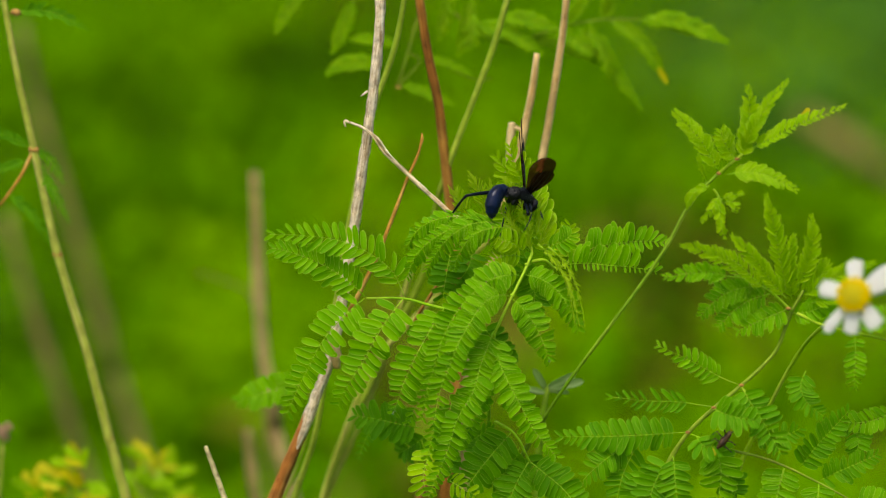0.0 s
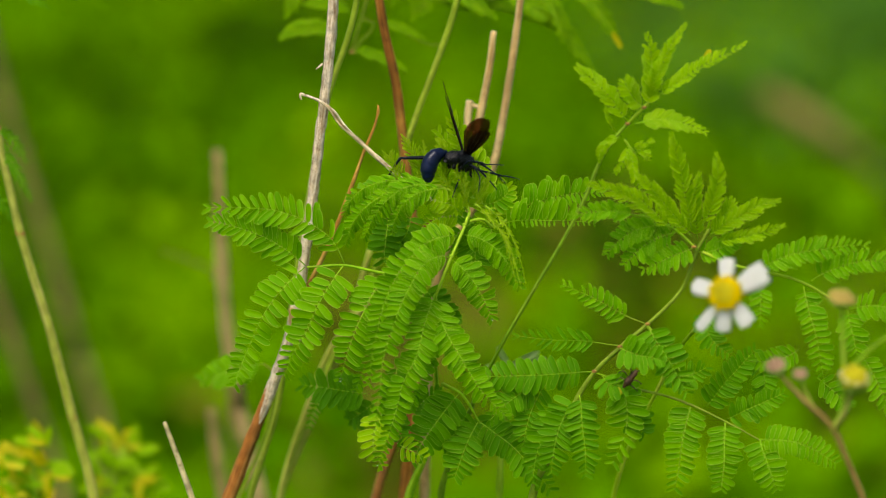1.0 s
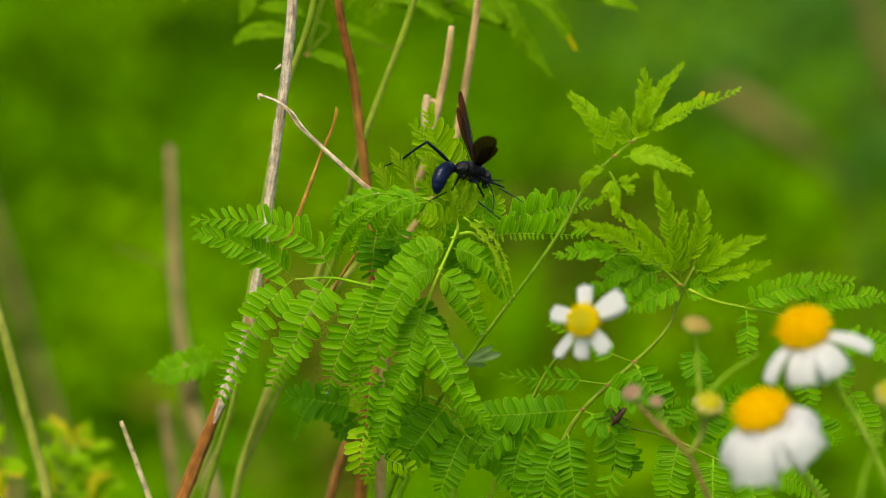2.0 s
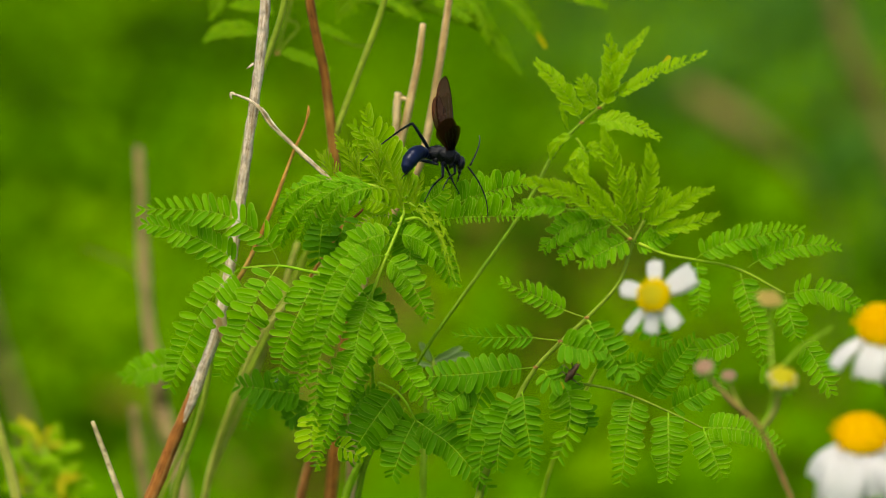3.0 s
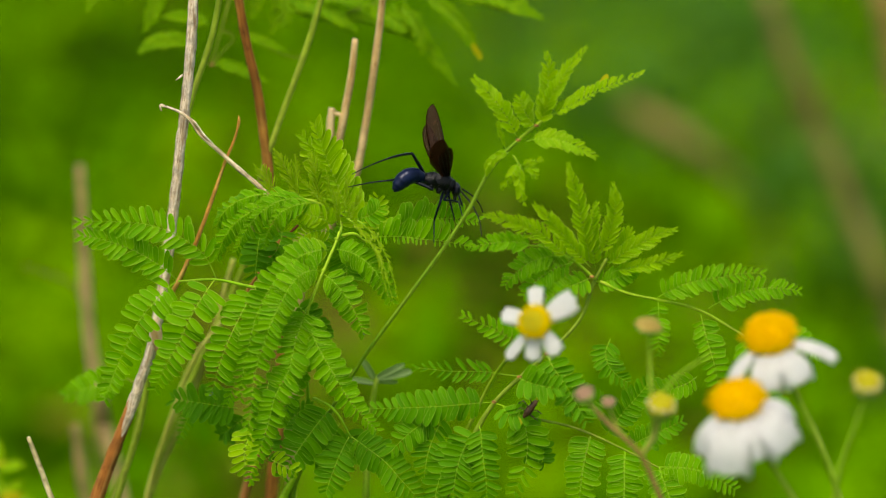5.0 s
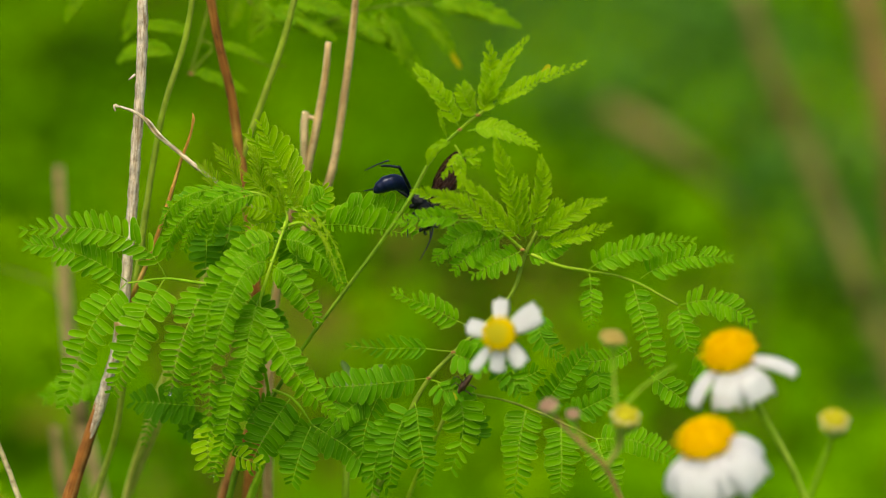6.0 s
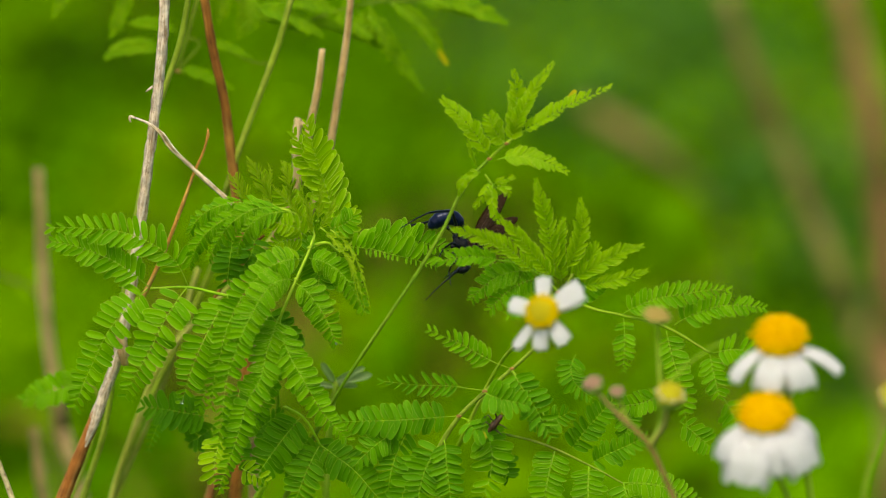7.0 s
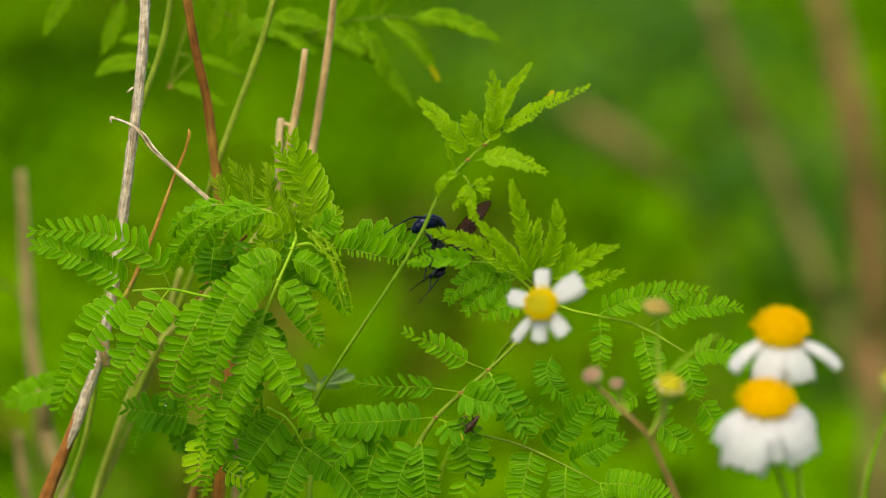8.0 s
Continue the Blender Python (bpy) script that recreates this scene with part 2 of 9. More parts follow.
def tube(path, radii, sides=8, bm=None, rough=0.0, rng=None):
    """A tapered tube along a path; rough makes its outline uneven."""
    bm = bm or bmesh.new()
    n = len(path)
    rings = []
    mark = bm.verts.layers.float_vector.get("along") or bm.verts.layers.float_vector.new("along")
    run = 0.0
    for i, p in enumerate(path):
        run += (p - path[i - 1]).length if i else p.x * 3.0
        t = (path[min(i + 1, n - 1)] - path[max(i - 1, 0)]).normalized()
        u = t.cross(Vector((0, 1, 0.02))).normalized()
        v = t.cross(u)
        f = i / (n - 1) * (len(radii) - 1)
        k = min(int(f), len(radii) - 2)
        r = radii[k] + (radii[k + 1] - radii[k]) * (f - k)
        ring = []
        for s in range(sides):
            a = 2 * math.pi * s / sides
            rr = r * (1 + (rng.uniform(-rough, rough) if rng else 0))
            ring.append(bm.verts.new(p + (u * math.cos(a) + v * math.sin(a)) * rr))
            ring[-1][mark] = (math.cos(a) * r, math.sin(a) * r, run)
        rings.append(ring)
    for a, b in zip(rings, rings[1:]):
        for s in range(sides):
            bm.faces.new((a[s], a[(s + 1) % sides], b[(s + 1) % sides], b[s]))
    bm.faces.new(rings[0][::-1])
    bm.faces.new(rings[-1])
    return bm


def stalk(parent, name, points, radii, material, n=14, sides=9, rough=0.06, seed=1, label=""):
    rng = random.Random(seed)
    return part(name, tube(bezier(points, n), radii, sides, None, rough, rng), material, parent, label)


# One leaflet: oblong, blunt, a little sickle-shaped, folded along its midrib; length 1 along Y.
LEAFLET_ROWS = ((0.0, 0.030, 0.0), (0.05, 0.105, 0.010), (0.20, 0.165, 0.018), (0.50, 0.185, 0.02), (0.78, 0.172, 0.008), (0.93, 0.112, -0.010), (0.985, 0.050, -0.018))


def leaflet_geometry(slim, fold, bend, sickle):
    """Vertices, faces and, for each vertex, how near it lies to the margin."""
    verts, faces, rim = [], [], []
    for y, w, z in LEAFLET_ROWS:
        lift, dx = z + bend * y * y, sickle * (y * y - 0.6 * y)
        end = y < 0.01 or y > 0.97
        for s, near in ((-1, 1), (-0.72, 0), (0, 0), (0.72, 0), (1, 1)):
            verts.append((dx + w * slim * s * (1.04 if s > 0 else 0.96), y - (0.02 if end and near and y > 0.5 else 0), lift + fold * w * abs(s)))
            rim.append(1.0 if near or end else (0.35 if s == 0 else 0.0))
    for i in range(len(LEAFLET_ROWS) - 1):
        for j in range(4):
            a = 5 * i + j
            faces.append((a, a + 1, a + 6, a + 5))
    return np.array(verts), faces, rim


LEAFLETS = [leaflet_geometry(*shape) for shape in ((1.0, 0.35, -0.05, 0.05), (0.92, 0.5, 0.05, -0.04), (1.06, 0.3, -0.12, 0.08), (0.97, 0.4, 0.02, 0.0), (0.90, 0.55, -0.16, -0.08))]
leaflet_meshes = {}


def leaflet_mesh(k, material):
    if (k, material.name) not in leaflet_meshes:
        me = bpy.data.meshes.new("leaflet")
        v, f, rim = LEAFLETS[k]
        me.from_pydata([tuple(c) for c in v], [], f)
        me.attributes.new("rim", "FLOAT", "POINT").data.foreach_set("value", rim)
        for poly in me.polygons:
            poly.use_smooth = True
        me.materials.append(material)
        leaflet_meshes[k, material.name] = me
    return leaflet_meshes[k, material.name]


seeds = iter(range(1000, 9000))


def pinna(parent, p0, p1, p2, size, pairs, material=None, face=(0.0, -1.0, 0.25), fold=0.25, angle=66, sides=(1, 1), rib=0.00013, start=0.06, wide=1.1, jit=1.0, name="leaf_branch"):
    """One feather of a mimosa leaf: a rib with pairs of leaflets of the given length (mm)."""
    material = material or LEAF
    rng = random.Random(next(seeds))
    path = arch(p0, p1, p2, 16)
    span = (Vector(p2) - Vector(p0)).length
    for i, q in enumerate(path):
        q += Vector((noise.noise(q * 90 + Vector((span * 70, 0, 0))), 0.6 * noise.noise(q * 90 + Vector((0, 9, 0))), noise.noise(q * 90 + Vector((0, 0, 5))))) * span * 0.03 * math.sin(math.pi * i / 16)
    bm = tube(path, (rib * 1.3, rib, rib * 0.5), 5)
    ob = part(name, bm, RIB, parent)
    off = base[ob.name]
    face = Vector(face).normalized()
    pairs = round(pairs * 1.25)
    for i in range(pairs):
        u = start + (1 - start) * (i + 0.5) / pairs
        k = u * 16
        a = path[min(int(k), 15)]
        b = path[min(int(k), 15) + 1]
        p = a.lerp(b, k - int(k))
        t = (b - a).normalized()
        nrm = (face - face.dot(t) * t).normalized()
        side = t.cross(nrm).normalized()
        grow = (0.74 + 0.30 * math.sin(math.pi * min(1, (u + 0.22) / 1.15))) * (1 - 0.35 * max(0, u - 0.72) / 0.28)
        for s, amount in ((1, sides[0]), (-1, sides[1])):
            if amount <= 0 or rng.random() < 0.035:
                continue
            al = radians(angle + rng.uniform(-9, 9) * jit - 26 * max(0, u - 0.7) / 0.3)
            fo = fold + rng.uniform(-0.18, 0.18) * jit
            d = side * s * math.sin(al) * math.cos(fo) + t * math.cos(al) + nrm * math.sin(fo) * math.sin(al)
            d.normalize()
            up = (nrm - nrm.dot(d) * d).normalized()
            if abs(fo) > 0.6:
                up = (-side * s * math.sin(fo) + nrm * math.cos(fo))
                up = (up - up.dot(d) * d).normalized()
            up = Matrix.Rotation(rng.uniform(-0.28, 0.28) * jit, 3, d) @ up
            x = d.cross(up)
            ln = size * 0.00093 * grow * amount * rng.choice((1, 1, 1, 0.9)) * rng.uniform(0.82, 1.1)
            m = Matrix((x * ln * wide * rng.uniform(0.86, 1.04), d * ln, up * ln)).transposed().to_4x4()
            m.translation = p + side * s * rib * 0.5 + nrm * rib * 1.1 - off
            kind = rng.randrange(len(LEAFLETS))
            lf = new("leaflet", leaflet_mesh(kind, material))
            lf.parent = ob
            lf.matrix_basis = m
    return ob


drop_meshes = []


def dewdrop(parent, at, r):
    """A bead of water clinging to a leaf tip."""
    if not drop_meshes:
        bm = bmesh.new()
        bmesh.ops.create_icosphere(bm, subdivisions=2, radius=1)
        me = bpy.data.meshes.new("dewdrop")
        bm.to_mesh(me)
        bm.free()
        for poly in me.polygons:
            poly.use_smooth = True
        me.materials.append(WATER)
        drop_meshes.append(me)
    ob = new("dewdrop", drop_meshes[0])
    ob["label"] = "clear bead of water"
    ob.parent = parent
    ob.matrix_basis = Matrix.Translation(Vector(at) - base[parent.name]) @ Matrix.Diagonal((r, r, r * 1.2, 1))


def node_lump(parent, at, r, material=None, name="node"):
    bm = bmesh.new()
    bmesh.ops.create_icosphere(bm, subdivisions=2, radius=r)
    mark = bm.verts.layers.float_vector.new("along")
    for v in bm.verts:
        v[mark] = v.co * 1.0
        v.co *= 1 + 0.22 * noise.noise(v.co * 900)
    bmesh.ops.transform(bm, matrix=Matrix.Translation(at) @ Matrix.Diagonal((1.25, 1, 0.8, 1)), verts=bm.verts)
    return part(name, bm, material or REDDISH, parent)


# ---- ground and the meadow behind ----
def build_ground():
    bm = bmesh.new()
    bmesh.ops.create_grid(bm, x_segments=60, y_segments=60, size=60)
    for v in bm.verts:
        v.co.z = 0.03 * noise.noise(v.co * 0.6)
    me = bpy.data.meshes.new("ground")
    bm.to_mesh(me)
    bm.free()
    m, nt, b, out = node_mat("meadow floor")
    nt.links.new(ramp(nt, noise_out(nt, 2.2, 5), ((0.3, (0.03, 0.07, 0.006)), (0.5, (0.06, 0.13, 0.010)), (0.75, (0.13, 0.20, 0.02)))), b.inputs["Base Color"])
    b.inputs["Roughness"].default_value = 0.9
    bump = nt.nodes.new("ShaderNodeBump")
    bump.inputs["Distance"].default_value = 0.03
    nt.links.new(noise_out(nt, 60, 4), bump.inputs["Height"])
    nt.links.new(bump.outputs[0], b.inputs["Normal"])
    me.materials.append(m)
    tagged(new("ground", me), "weedy meadow soil under low green plants", "ground", kind="structure")


def leaf_cloud(name, label, spots, size, material, seed, category="undergrowth"):
    """Low growth of many leaves: each spot is (x, y, z, spread x, y, z, number of leaves)."""
    rng = np.random.default_rng(seed)
    shape = np.array([(0, 0, 0), (-0.22, 0.45, 0.06), (0, 0.5, 0), (0.22, 0.45, 0.06), (0, 1.0, -0.12)])
    quads = [(0, 2, 1), (0, 3, 2), (1, 2, 4), (2, 3, 4)]
    V, Fc, n = [], [], 0
    for x, y, z, sx, sy, sz, count in spots:
        for _ in range(count):
            c = np.array((x, y, z)) + rng.normal(size=3) * (sx, sy, sz)
            c[2] = max(c[2], 0.02)
            a = Euler((rng.uniform(-0.9, 1.1), rng.uniform(-0.8, 0.8), rng.uniform(0, 6.28))).to_matrix()
            V.append(shape * size * rng.uniform(0.6, 1.4) @ np.array(a).T + c)
            Fc += [tuple(i + n for i in q) for q in quads]
            n += 5
    me = bpy.data.meshes.new(name)
    me.from_pydata([tuple(c) for c in np.concatenate(V)], [], Fc)
    me.materials.append(material)
    return tagged(new(name, me), label, category, kind="stuff")


MEADOW = leaf_mat("meadow leaf", (0.075, 0.23, 0.000), (0.130, 0.34, 0.000), (0.21, 0.47, 0.000), through=0.4, rough=0.8, patch=2.2, spec=0.03)
# Darker copy of MEADOW: shade is put into its colour.
MEADOW_DARK = leaf_mat("meadow leaf darkened as shade", (0.022, 0.075, 0.000), (0.04, 0.12, 0.001), (0.07, 0.18, 0.002), through=0.3, rough=0.8, patch=3.0, spec=0.03)
MEADOW_BLUE = leaf_mat("bluish meadow leaf", (0.05, 0.16, 0.016), (0.07, 0.20, 0.022), (0.11, 0.25, 0.03), through=0.3, rough=0.8, patch=3.0, spec=0.03)
# Brighter copy of MEADOW, with sunlight mixed into the leaf colour.
MEADOW_LIGHT = leaf_mat("meadow leaf brightened as sunlight", (0.18, 0.42, 0.000), (0.25, 0.52, 0.001), (0.33, 0.60, 0.002), through=0.45, rough=0.8, patch=2.2, spec=0.03)


def patch(at, count, high=0.13):
    """A patch of growth on the ground, wider the farther it lies."""
    far = at[1] + 0.85
    return (at[0], at[1], high, 0.016 * far, 0.09 * far, 0.05, count)


def build_meadow():
    rng = random.Random(4)
    spots = []
    for _ in range(420):
        y = 1.3 + 9.5 * rng.random() ** 1.3
        half = 0.35 + 0.26 * (y + 0.85)
        spots.append((rng.uniform(-half, half), y, 0.05 + 0.13 * rng.random(), 0.14, 0.14, 0.07, 60))
    for _ in range(1500):
        spots.append((rng.uniform(-8, 8), rng.uniform(-5, 13), 0.05 + 0.08 * rng.random(), 0.3, 0.3, 0.05, 40))
    leaf_cloud("meadow", "dense bright green low meadow growth", spots, 0.07, MEADOW, 7)
    # Dark leaf clumps stand in for the shaded spots of the meadow.
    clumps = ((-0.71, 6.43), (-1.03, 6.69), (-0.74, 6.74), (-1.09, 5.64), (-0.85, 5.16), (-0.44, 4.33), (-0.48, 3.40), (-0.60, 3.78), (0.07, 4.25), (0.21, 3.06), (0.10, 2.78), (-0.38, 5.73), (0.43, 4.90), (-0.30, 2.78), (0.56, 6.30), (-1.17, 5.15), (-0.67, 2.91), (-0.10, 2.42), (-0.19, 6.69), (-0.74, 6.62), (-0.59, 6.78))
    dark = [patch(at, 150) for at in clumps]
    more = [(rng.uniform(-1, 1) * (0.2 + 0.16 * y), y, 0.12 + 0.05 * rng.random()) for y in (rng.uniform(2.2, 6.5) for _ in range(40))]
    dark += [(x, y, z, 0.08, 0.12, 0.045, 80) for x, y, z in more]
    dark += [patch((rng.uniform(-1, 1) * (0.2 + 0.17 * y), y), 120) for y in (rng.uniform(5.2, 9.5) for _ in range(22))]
    # Raised dark clumps for the deepest painted shade; the ground is not dented.
    shade_spots = ((-0.62, 5.58), (-0.62, 5.51), (-0.62, 5.65), (-0.77, 5.05), (-0.60, 4.48), (-1.01, 4.99), (-0.70, 4.32), (-0.50, 6.31), (-0.41, 5.90))
    dark += [(x, y, 0.22, 0.010 * (y + 0.85), 0.04 * (y + 0.85), 0.025, 130) for x, y in shade_spots]
    shade_patches = ((0.10, 2.75), (0.13, 2.60), (0.15, 2.92), (0.20, 2.70), (0.05, 2.66), (-0.58, 2.25), (-0.60, 2.40), (-0.57, 2.12), (-0.61, 2.30), (-0.58, 2.20))
    dark += [patch(at, 90, 0.18) for at in shade_patches]
    leaf_cloud("weeds", "green weeds among the meadow growth, shade painted into their colour", dark, 0.055, MEADOW_DARK, 9)
    # Bright clumps paint sunlit patches onto the meadow by colour alone.
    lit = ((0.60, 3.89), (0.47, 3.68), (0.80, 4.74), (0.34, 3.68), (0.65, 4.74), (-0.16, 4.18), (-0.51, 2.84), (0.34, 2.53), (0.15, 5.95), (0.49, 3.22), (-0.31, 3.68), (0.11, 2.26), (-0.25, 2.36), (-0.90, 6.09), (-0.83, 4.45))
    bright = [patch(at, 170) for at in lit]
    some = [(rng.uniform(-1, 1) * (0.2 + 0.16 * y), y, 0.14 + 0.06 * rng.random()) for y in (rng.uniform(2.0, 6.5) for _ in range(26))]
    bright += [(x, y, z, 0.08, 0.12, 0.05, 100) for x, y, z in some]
    leaf_cloud("tall_weeds", "yellow green weeds standing in the meadow, sunlight painted into their colour", bright, 0.055, MEADOW_LIGHT, 15)
    teal = ((0.78, 6.69), (0.56, 5.83), (0.77, 5.52), (0.67, 3.68), (0.87, 7.62), (0.42, 5.20), (0.65, 6.30), (0.50, 6.60), (0.36, 6.00))
    leaf_cloud("shrub", "bluish green low shrub in the meadow", [patch(at, 480, 0.18) for at in teal], 0.07, MEADOW_BLUE, 11)


MEADOW_BROWN = leaf_mat("withered leaf", (0.10, 0.10, 0.006), (0.15, 0.14, 0.012), (0.21, 0.19, 0.03), through=0.25, rough=0.85, patch=3.0, spec=0.03)


def build_litter():
    spots = ((0.16, 2.91), (0.19, 2.78), (0.11, 2.74), (-0.17, 2.31), (-0.09, 2.24), (0.32, 2.29), (0.36, 6.23), (-0.27, 3.87), (0.78, 4.07), (-0.54, 7.05))
    leaf_cloud("litter", "withered olive brown leaves among the meadow growth", [patch(at, 220, 0.17) for at in spots], 0.055, MEADOW_BROWN, 21)


build_ground()
build_meadow()
build_litter()


# ---- blurred stalks farther back ----
def far_stalk(points, radii, material, label, name="dry_stalk"):
    pts = list(points)
    foot = Vector(pts[-1])
    pts.append((foot.x + 0.01, foot.y + 0.005, max(0.0, foot.z - 0.3)))
    if pts[-1][2] > 0.001:
        pts.append((foot.x + 0.02, foot.y + 0.01, 0.0))
    ob = thing(name, pts[-1], label, "dry stalk", "dry stalks in the background")
    cut = len(pts) // 2
    k = max(1, round(cut / (len(pts) - 1) * (len(radii) - 1)))
    k = min(k, len(radii) - 2)
    stalk(ob, "upper_stem", pts[:cut + 1], radii[:k + 1], material, 12, 8, 0.08)
    stalk(ob, "lower_stem", pts[cut:], radii[k:], material, 12, 8, 0.08)
    return ob


far_stalk(((-0.1162, 0.2500, 0.7435), (-0.1155, 0.2500, 0.7103), (-0.1140, 0.2500, 0.6807), (-0.1095, 0.2500, 0.6465), (-0.1021, 0.2500, 0.6119)), (0.0016, 0.0023, 0.0026, 0.0030, 0.003), FAR_TAN, "broken tan dry stalk standing upright in the grass")
far_stalk(((-0.1165, 0.2200, 0.6530), (-0.1150, 0.2200, 0.6366), (-0.1121, 0.2200, 0.6176)), (0.0016, 0.002, 0.002, 0.002), FAR_TAN, "short broken tan stalk beside a taller one")
far_stalk(((-0.1419, 0.2800, 0.7008), (-0.1323, 0.2800, 0.6976), (-0.1219, 0.2800, 0.6926), (-0.1167, 0.2800, 0.6747)), (0.0004, 0.0005, 0.0007, 0.001), FAR_BROWN, "thin bent side twig of a dry stalk")
far_stalk(((-0.2946, 0.7500, 0.7523), (-0.2836, 0.7500, 0.7008), (-0.2623, 0.7500, 0.6210), (-0.2465, 0.7500, 0.5620), (-0.2276, 0.7500, 0.4896)), (0.0025, 0.0032, 0.004, 0.004), FAR_BROWN, "tall brown stalk far back in the meadow")
far_stalk(((-0.2759, 0.6000, 0.6721), (-0.2632, 0.6000, 0.6216), (-0.2475, 0.6000, 0.5707), (-0.2343, 0.6000, 0.5278)), (0.002, 0.003, 0.0034, 0.0034), FAR_BROWN, "brown leaning stalk far back in the meadow")
far_stalk(((0.2624, 1.3000, 0.7220), (0.2816, 1.3000, 0.6652), (0.3179, 1.3000, 0.5832), (0.3612, 1.3000, 0.4832), (0.3923, 1.3000, 0.3987)), (0.006, 0.007, 0.007, 0.006), FAR_BROWN, "long leaning tan stalk far back in the meadow")
far_stalk(((0.3777, 1.5000, 0.7098), (0.3972, 1.5000, 0.6343), (0.4150, 1.5000, 0.5490), (0.4271, 1.5000, 0.4259)), (0.009, 0.011, 0.011, 0.010), FAR_RED, "thick reddish brown stalk far back in the meadow")
far_stalk(((0.2152, 2.0000, 0.5517), (0.2478, 2.0000, 0.5326), (0.2859, 2.0000, 0.5080), (0.3300, 2.0500, 0.4676), (0.3767, 2.1500, 0.3948)), (0.009, 0.012, 0.011, 0.007, 0.003, 0.001, 0.001), FAR_BROWN, "fallen brown stem lying slantwise in the meadow")


# ---- left: tall green stem with a few leaves ----
def build_left_stem():
    at = (-0.1342, 0.0500, 0.6677)
    ob = thing("tall_stem", (at[0], at[1], 0.0), "thin olive green stem with red nodes and sparse feathery leaves", "plant")
    stalk(ob, "stem", ((-0.1710, 0.0500, 0.8332), (-0.1691, 0.0500, 0.8214), (-0.1662, 0.0500, 0.8029), (-0.1613, 0.0500, 0.7782), (-0.1579, 0.0500, 0.7611), (-0.1548, 0.0500, 0.7464), (-0.1471, 0.0500, 0.7187), (-0.1402, 0.0500, 0.6898), (-0.1351, 0.0500, 0.6694), (at[0] + 0.03, at[1], 0.4), (at[0] + 0.05, at[1], 0.0)), (0.0008, 0.0010, 0.0012, 0.0014, 0.0016, 0.002), OLIVE_STEM, 40)
    for p in ((-0.1658, 0.0500, 0.8194), (-0.1613, 0.0500, 0.7782), (-0.1548, 0.0500, 0.7464), (-0.1402, 0.0500, 0.6898)):
        node_lump(ob, p, 0.0014)
    w = dict(material=LEAF_OLD, fold=0.5, angle=42, wide=0.9)
    pinna(ob, (-0.1654, 0.0500, 0.8194), (-0.1552, 0.0500, 0.8218), (-0.1444, 0.0500, 0.8140), 3.4, 13, **w)
    pinna(ob, (-0.1610, 0.0500, 0.7777), (-0.1562, 0.0500, 0.7774), (-0.1526, 0.0500, 0.7680), 2.8, 9, **w)
    pinna(ob, (-0.1610, 0.0500, 0.7748), (-0.1556, 0.0500, 0.7671), (-0.1512, 0.0500, 0.7565), 2.8, 12, **w)
    pinna(ob, (-0.1693, 0.0500, 0.7644), (-0.1617, 0.0500, 0.7602), (-0.1551, 0.0500, 0.7464), 3.0, 14, **w)
    pinna(ob, (-0.1621, 0.0500, 0.7787), (-0.1680, 0.0500, 0.7824), (-0.1782, 0.0500, 0.7866), 2.8, 12, **w)
    pinna(ob, (-0.1639, 0.0500, 0.7748), (-0.1699, 0.0500, 0.7739), (-0.1821, 0.0500, 0.7669), 2.8, 12, **w)
    stalk(ob, "petiole", ((-0.1613, 0.0500, 0.7782), (-0.1652, 0.0500, 0.7705), (-0.1720, 0.0500, 0.7610)), (0.0006, 0.0004), ORANGE, 8, 6)


def yellow_weed(at, dots, green, label):
    ob = thing("weed", (at[0], at[1], 0.0), label, "plant", "yellowing weeds")
    stalk(ob, "stem", (at, (at[0] + 0.004, at[1], at[2] - 0.06), (at[0] + 0.01, at[1], 0.0)), (0.0008, 0.0012, 0.0014), GREEN_STEM, 10)
    rng = random.Random(dots)
    for i in range(dots):
        a = rng.uniform(-0.4, math.pi + 0.4)
        root = Vector(at) + Vector((rng.uniform(-0.008, 0.008), rng.uniform(-0.006, 0.006), rng.uniform(-0.022, 0.004)))
        ln = rng.uniform(0.005, 0.009)
        d = Vector((math.cos(a), rng.uniform(-0.5, 0.3), math.sin(a) * 0.75 + 0.1)).normalized() * ln
        x = d.cross(Vector((rng.uniform(-0.3, 0.3), -0.8, 0.6))).normalized() * ln
        m = Matrix((x * 0.95, d, x.cross(d).normalized() * ln)).transposed().to_4x4()
        m.translation = root - base[ob.name]
        lf = new("leaflet", leaflet_mesh(i % 5, LEAF_YELLOW if i % (4 if green else 2) == 0 else LEAF_YOUNG))
        lf.parent = ob
        lf.matrix_basis = m


build_left_stem()


def build_seed_head():
    at = (-0.1804, 0.0900, 0.6828)
    ob = thing("seed_head", (at[0], at[1], -0.04), "small withered greyish pink flower head", "dried flower")
    stalk(ob, "stem", (at, (at[0] - 0.004, at[1], at[2] - 0.05), (at[0] - 0.01, at[1], -0.04)), (0.0005, 0.0007, 0.0009), OLIVE_STEM, 10)
    rng = random.Random(5)
    for i in range(9):
        d = Vector((rng.uniform(-1, 1), rng.uniform(-1, 0.4), rng.uniform(-0.6, 0.6))).normalized()
        part("petal", ray_petal(Vector(at), d, Vector((0.2, -0.5, 0.8)), 0.0042, 0.0022, 0.7, rng), BUD_PINK, ob)


yellow_weed((-0.1617, 0.1000, 0.6667), 44, False, "low weed with yellow and green leaflets")
yellow_weed((-0.1684, 0.1000, 0.6569), 42, False, "low yellowing weed in the grass")
yellow_weed((-0.1382, 0.1400, 0.6567), 40, True, "low light green weed with a few yellow leaflets")
yellow_weed((-0.1378, 0.1400, 0.6583), 42, True, "light green leafy weed with some yellow")


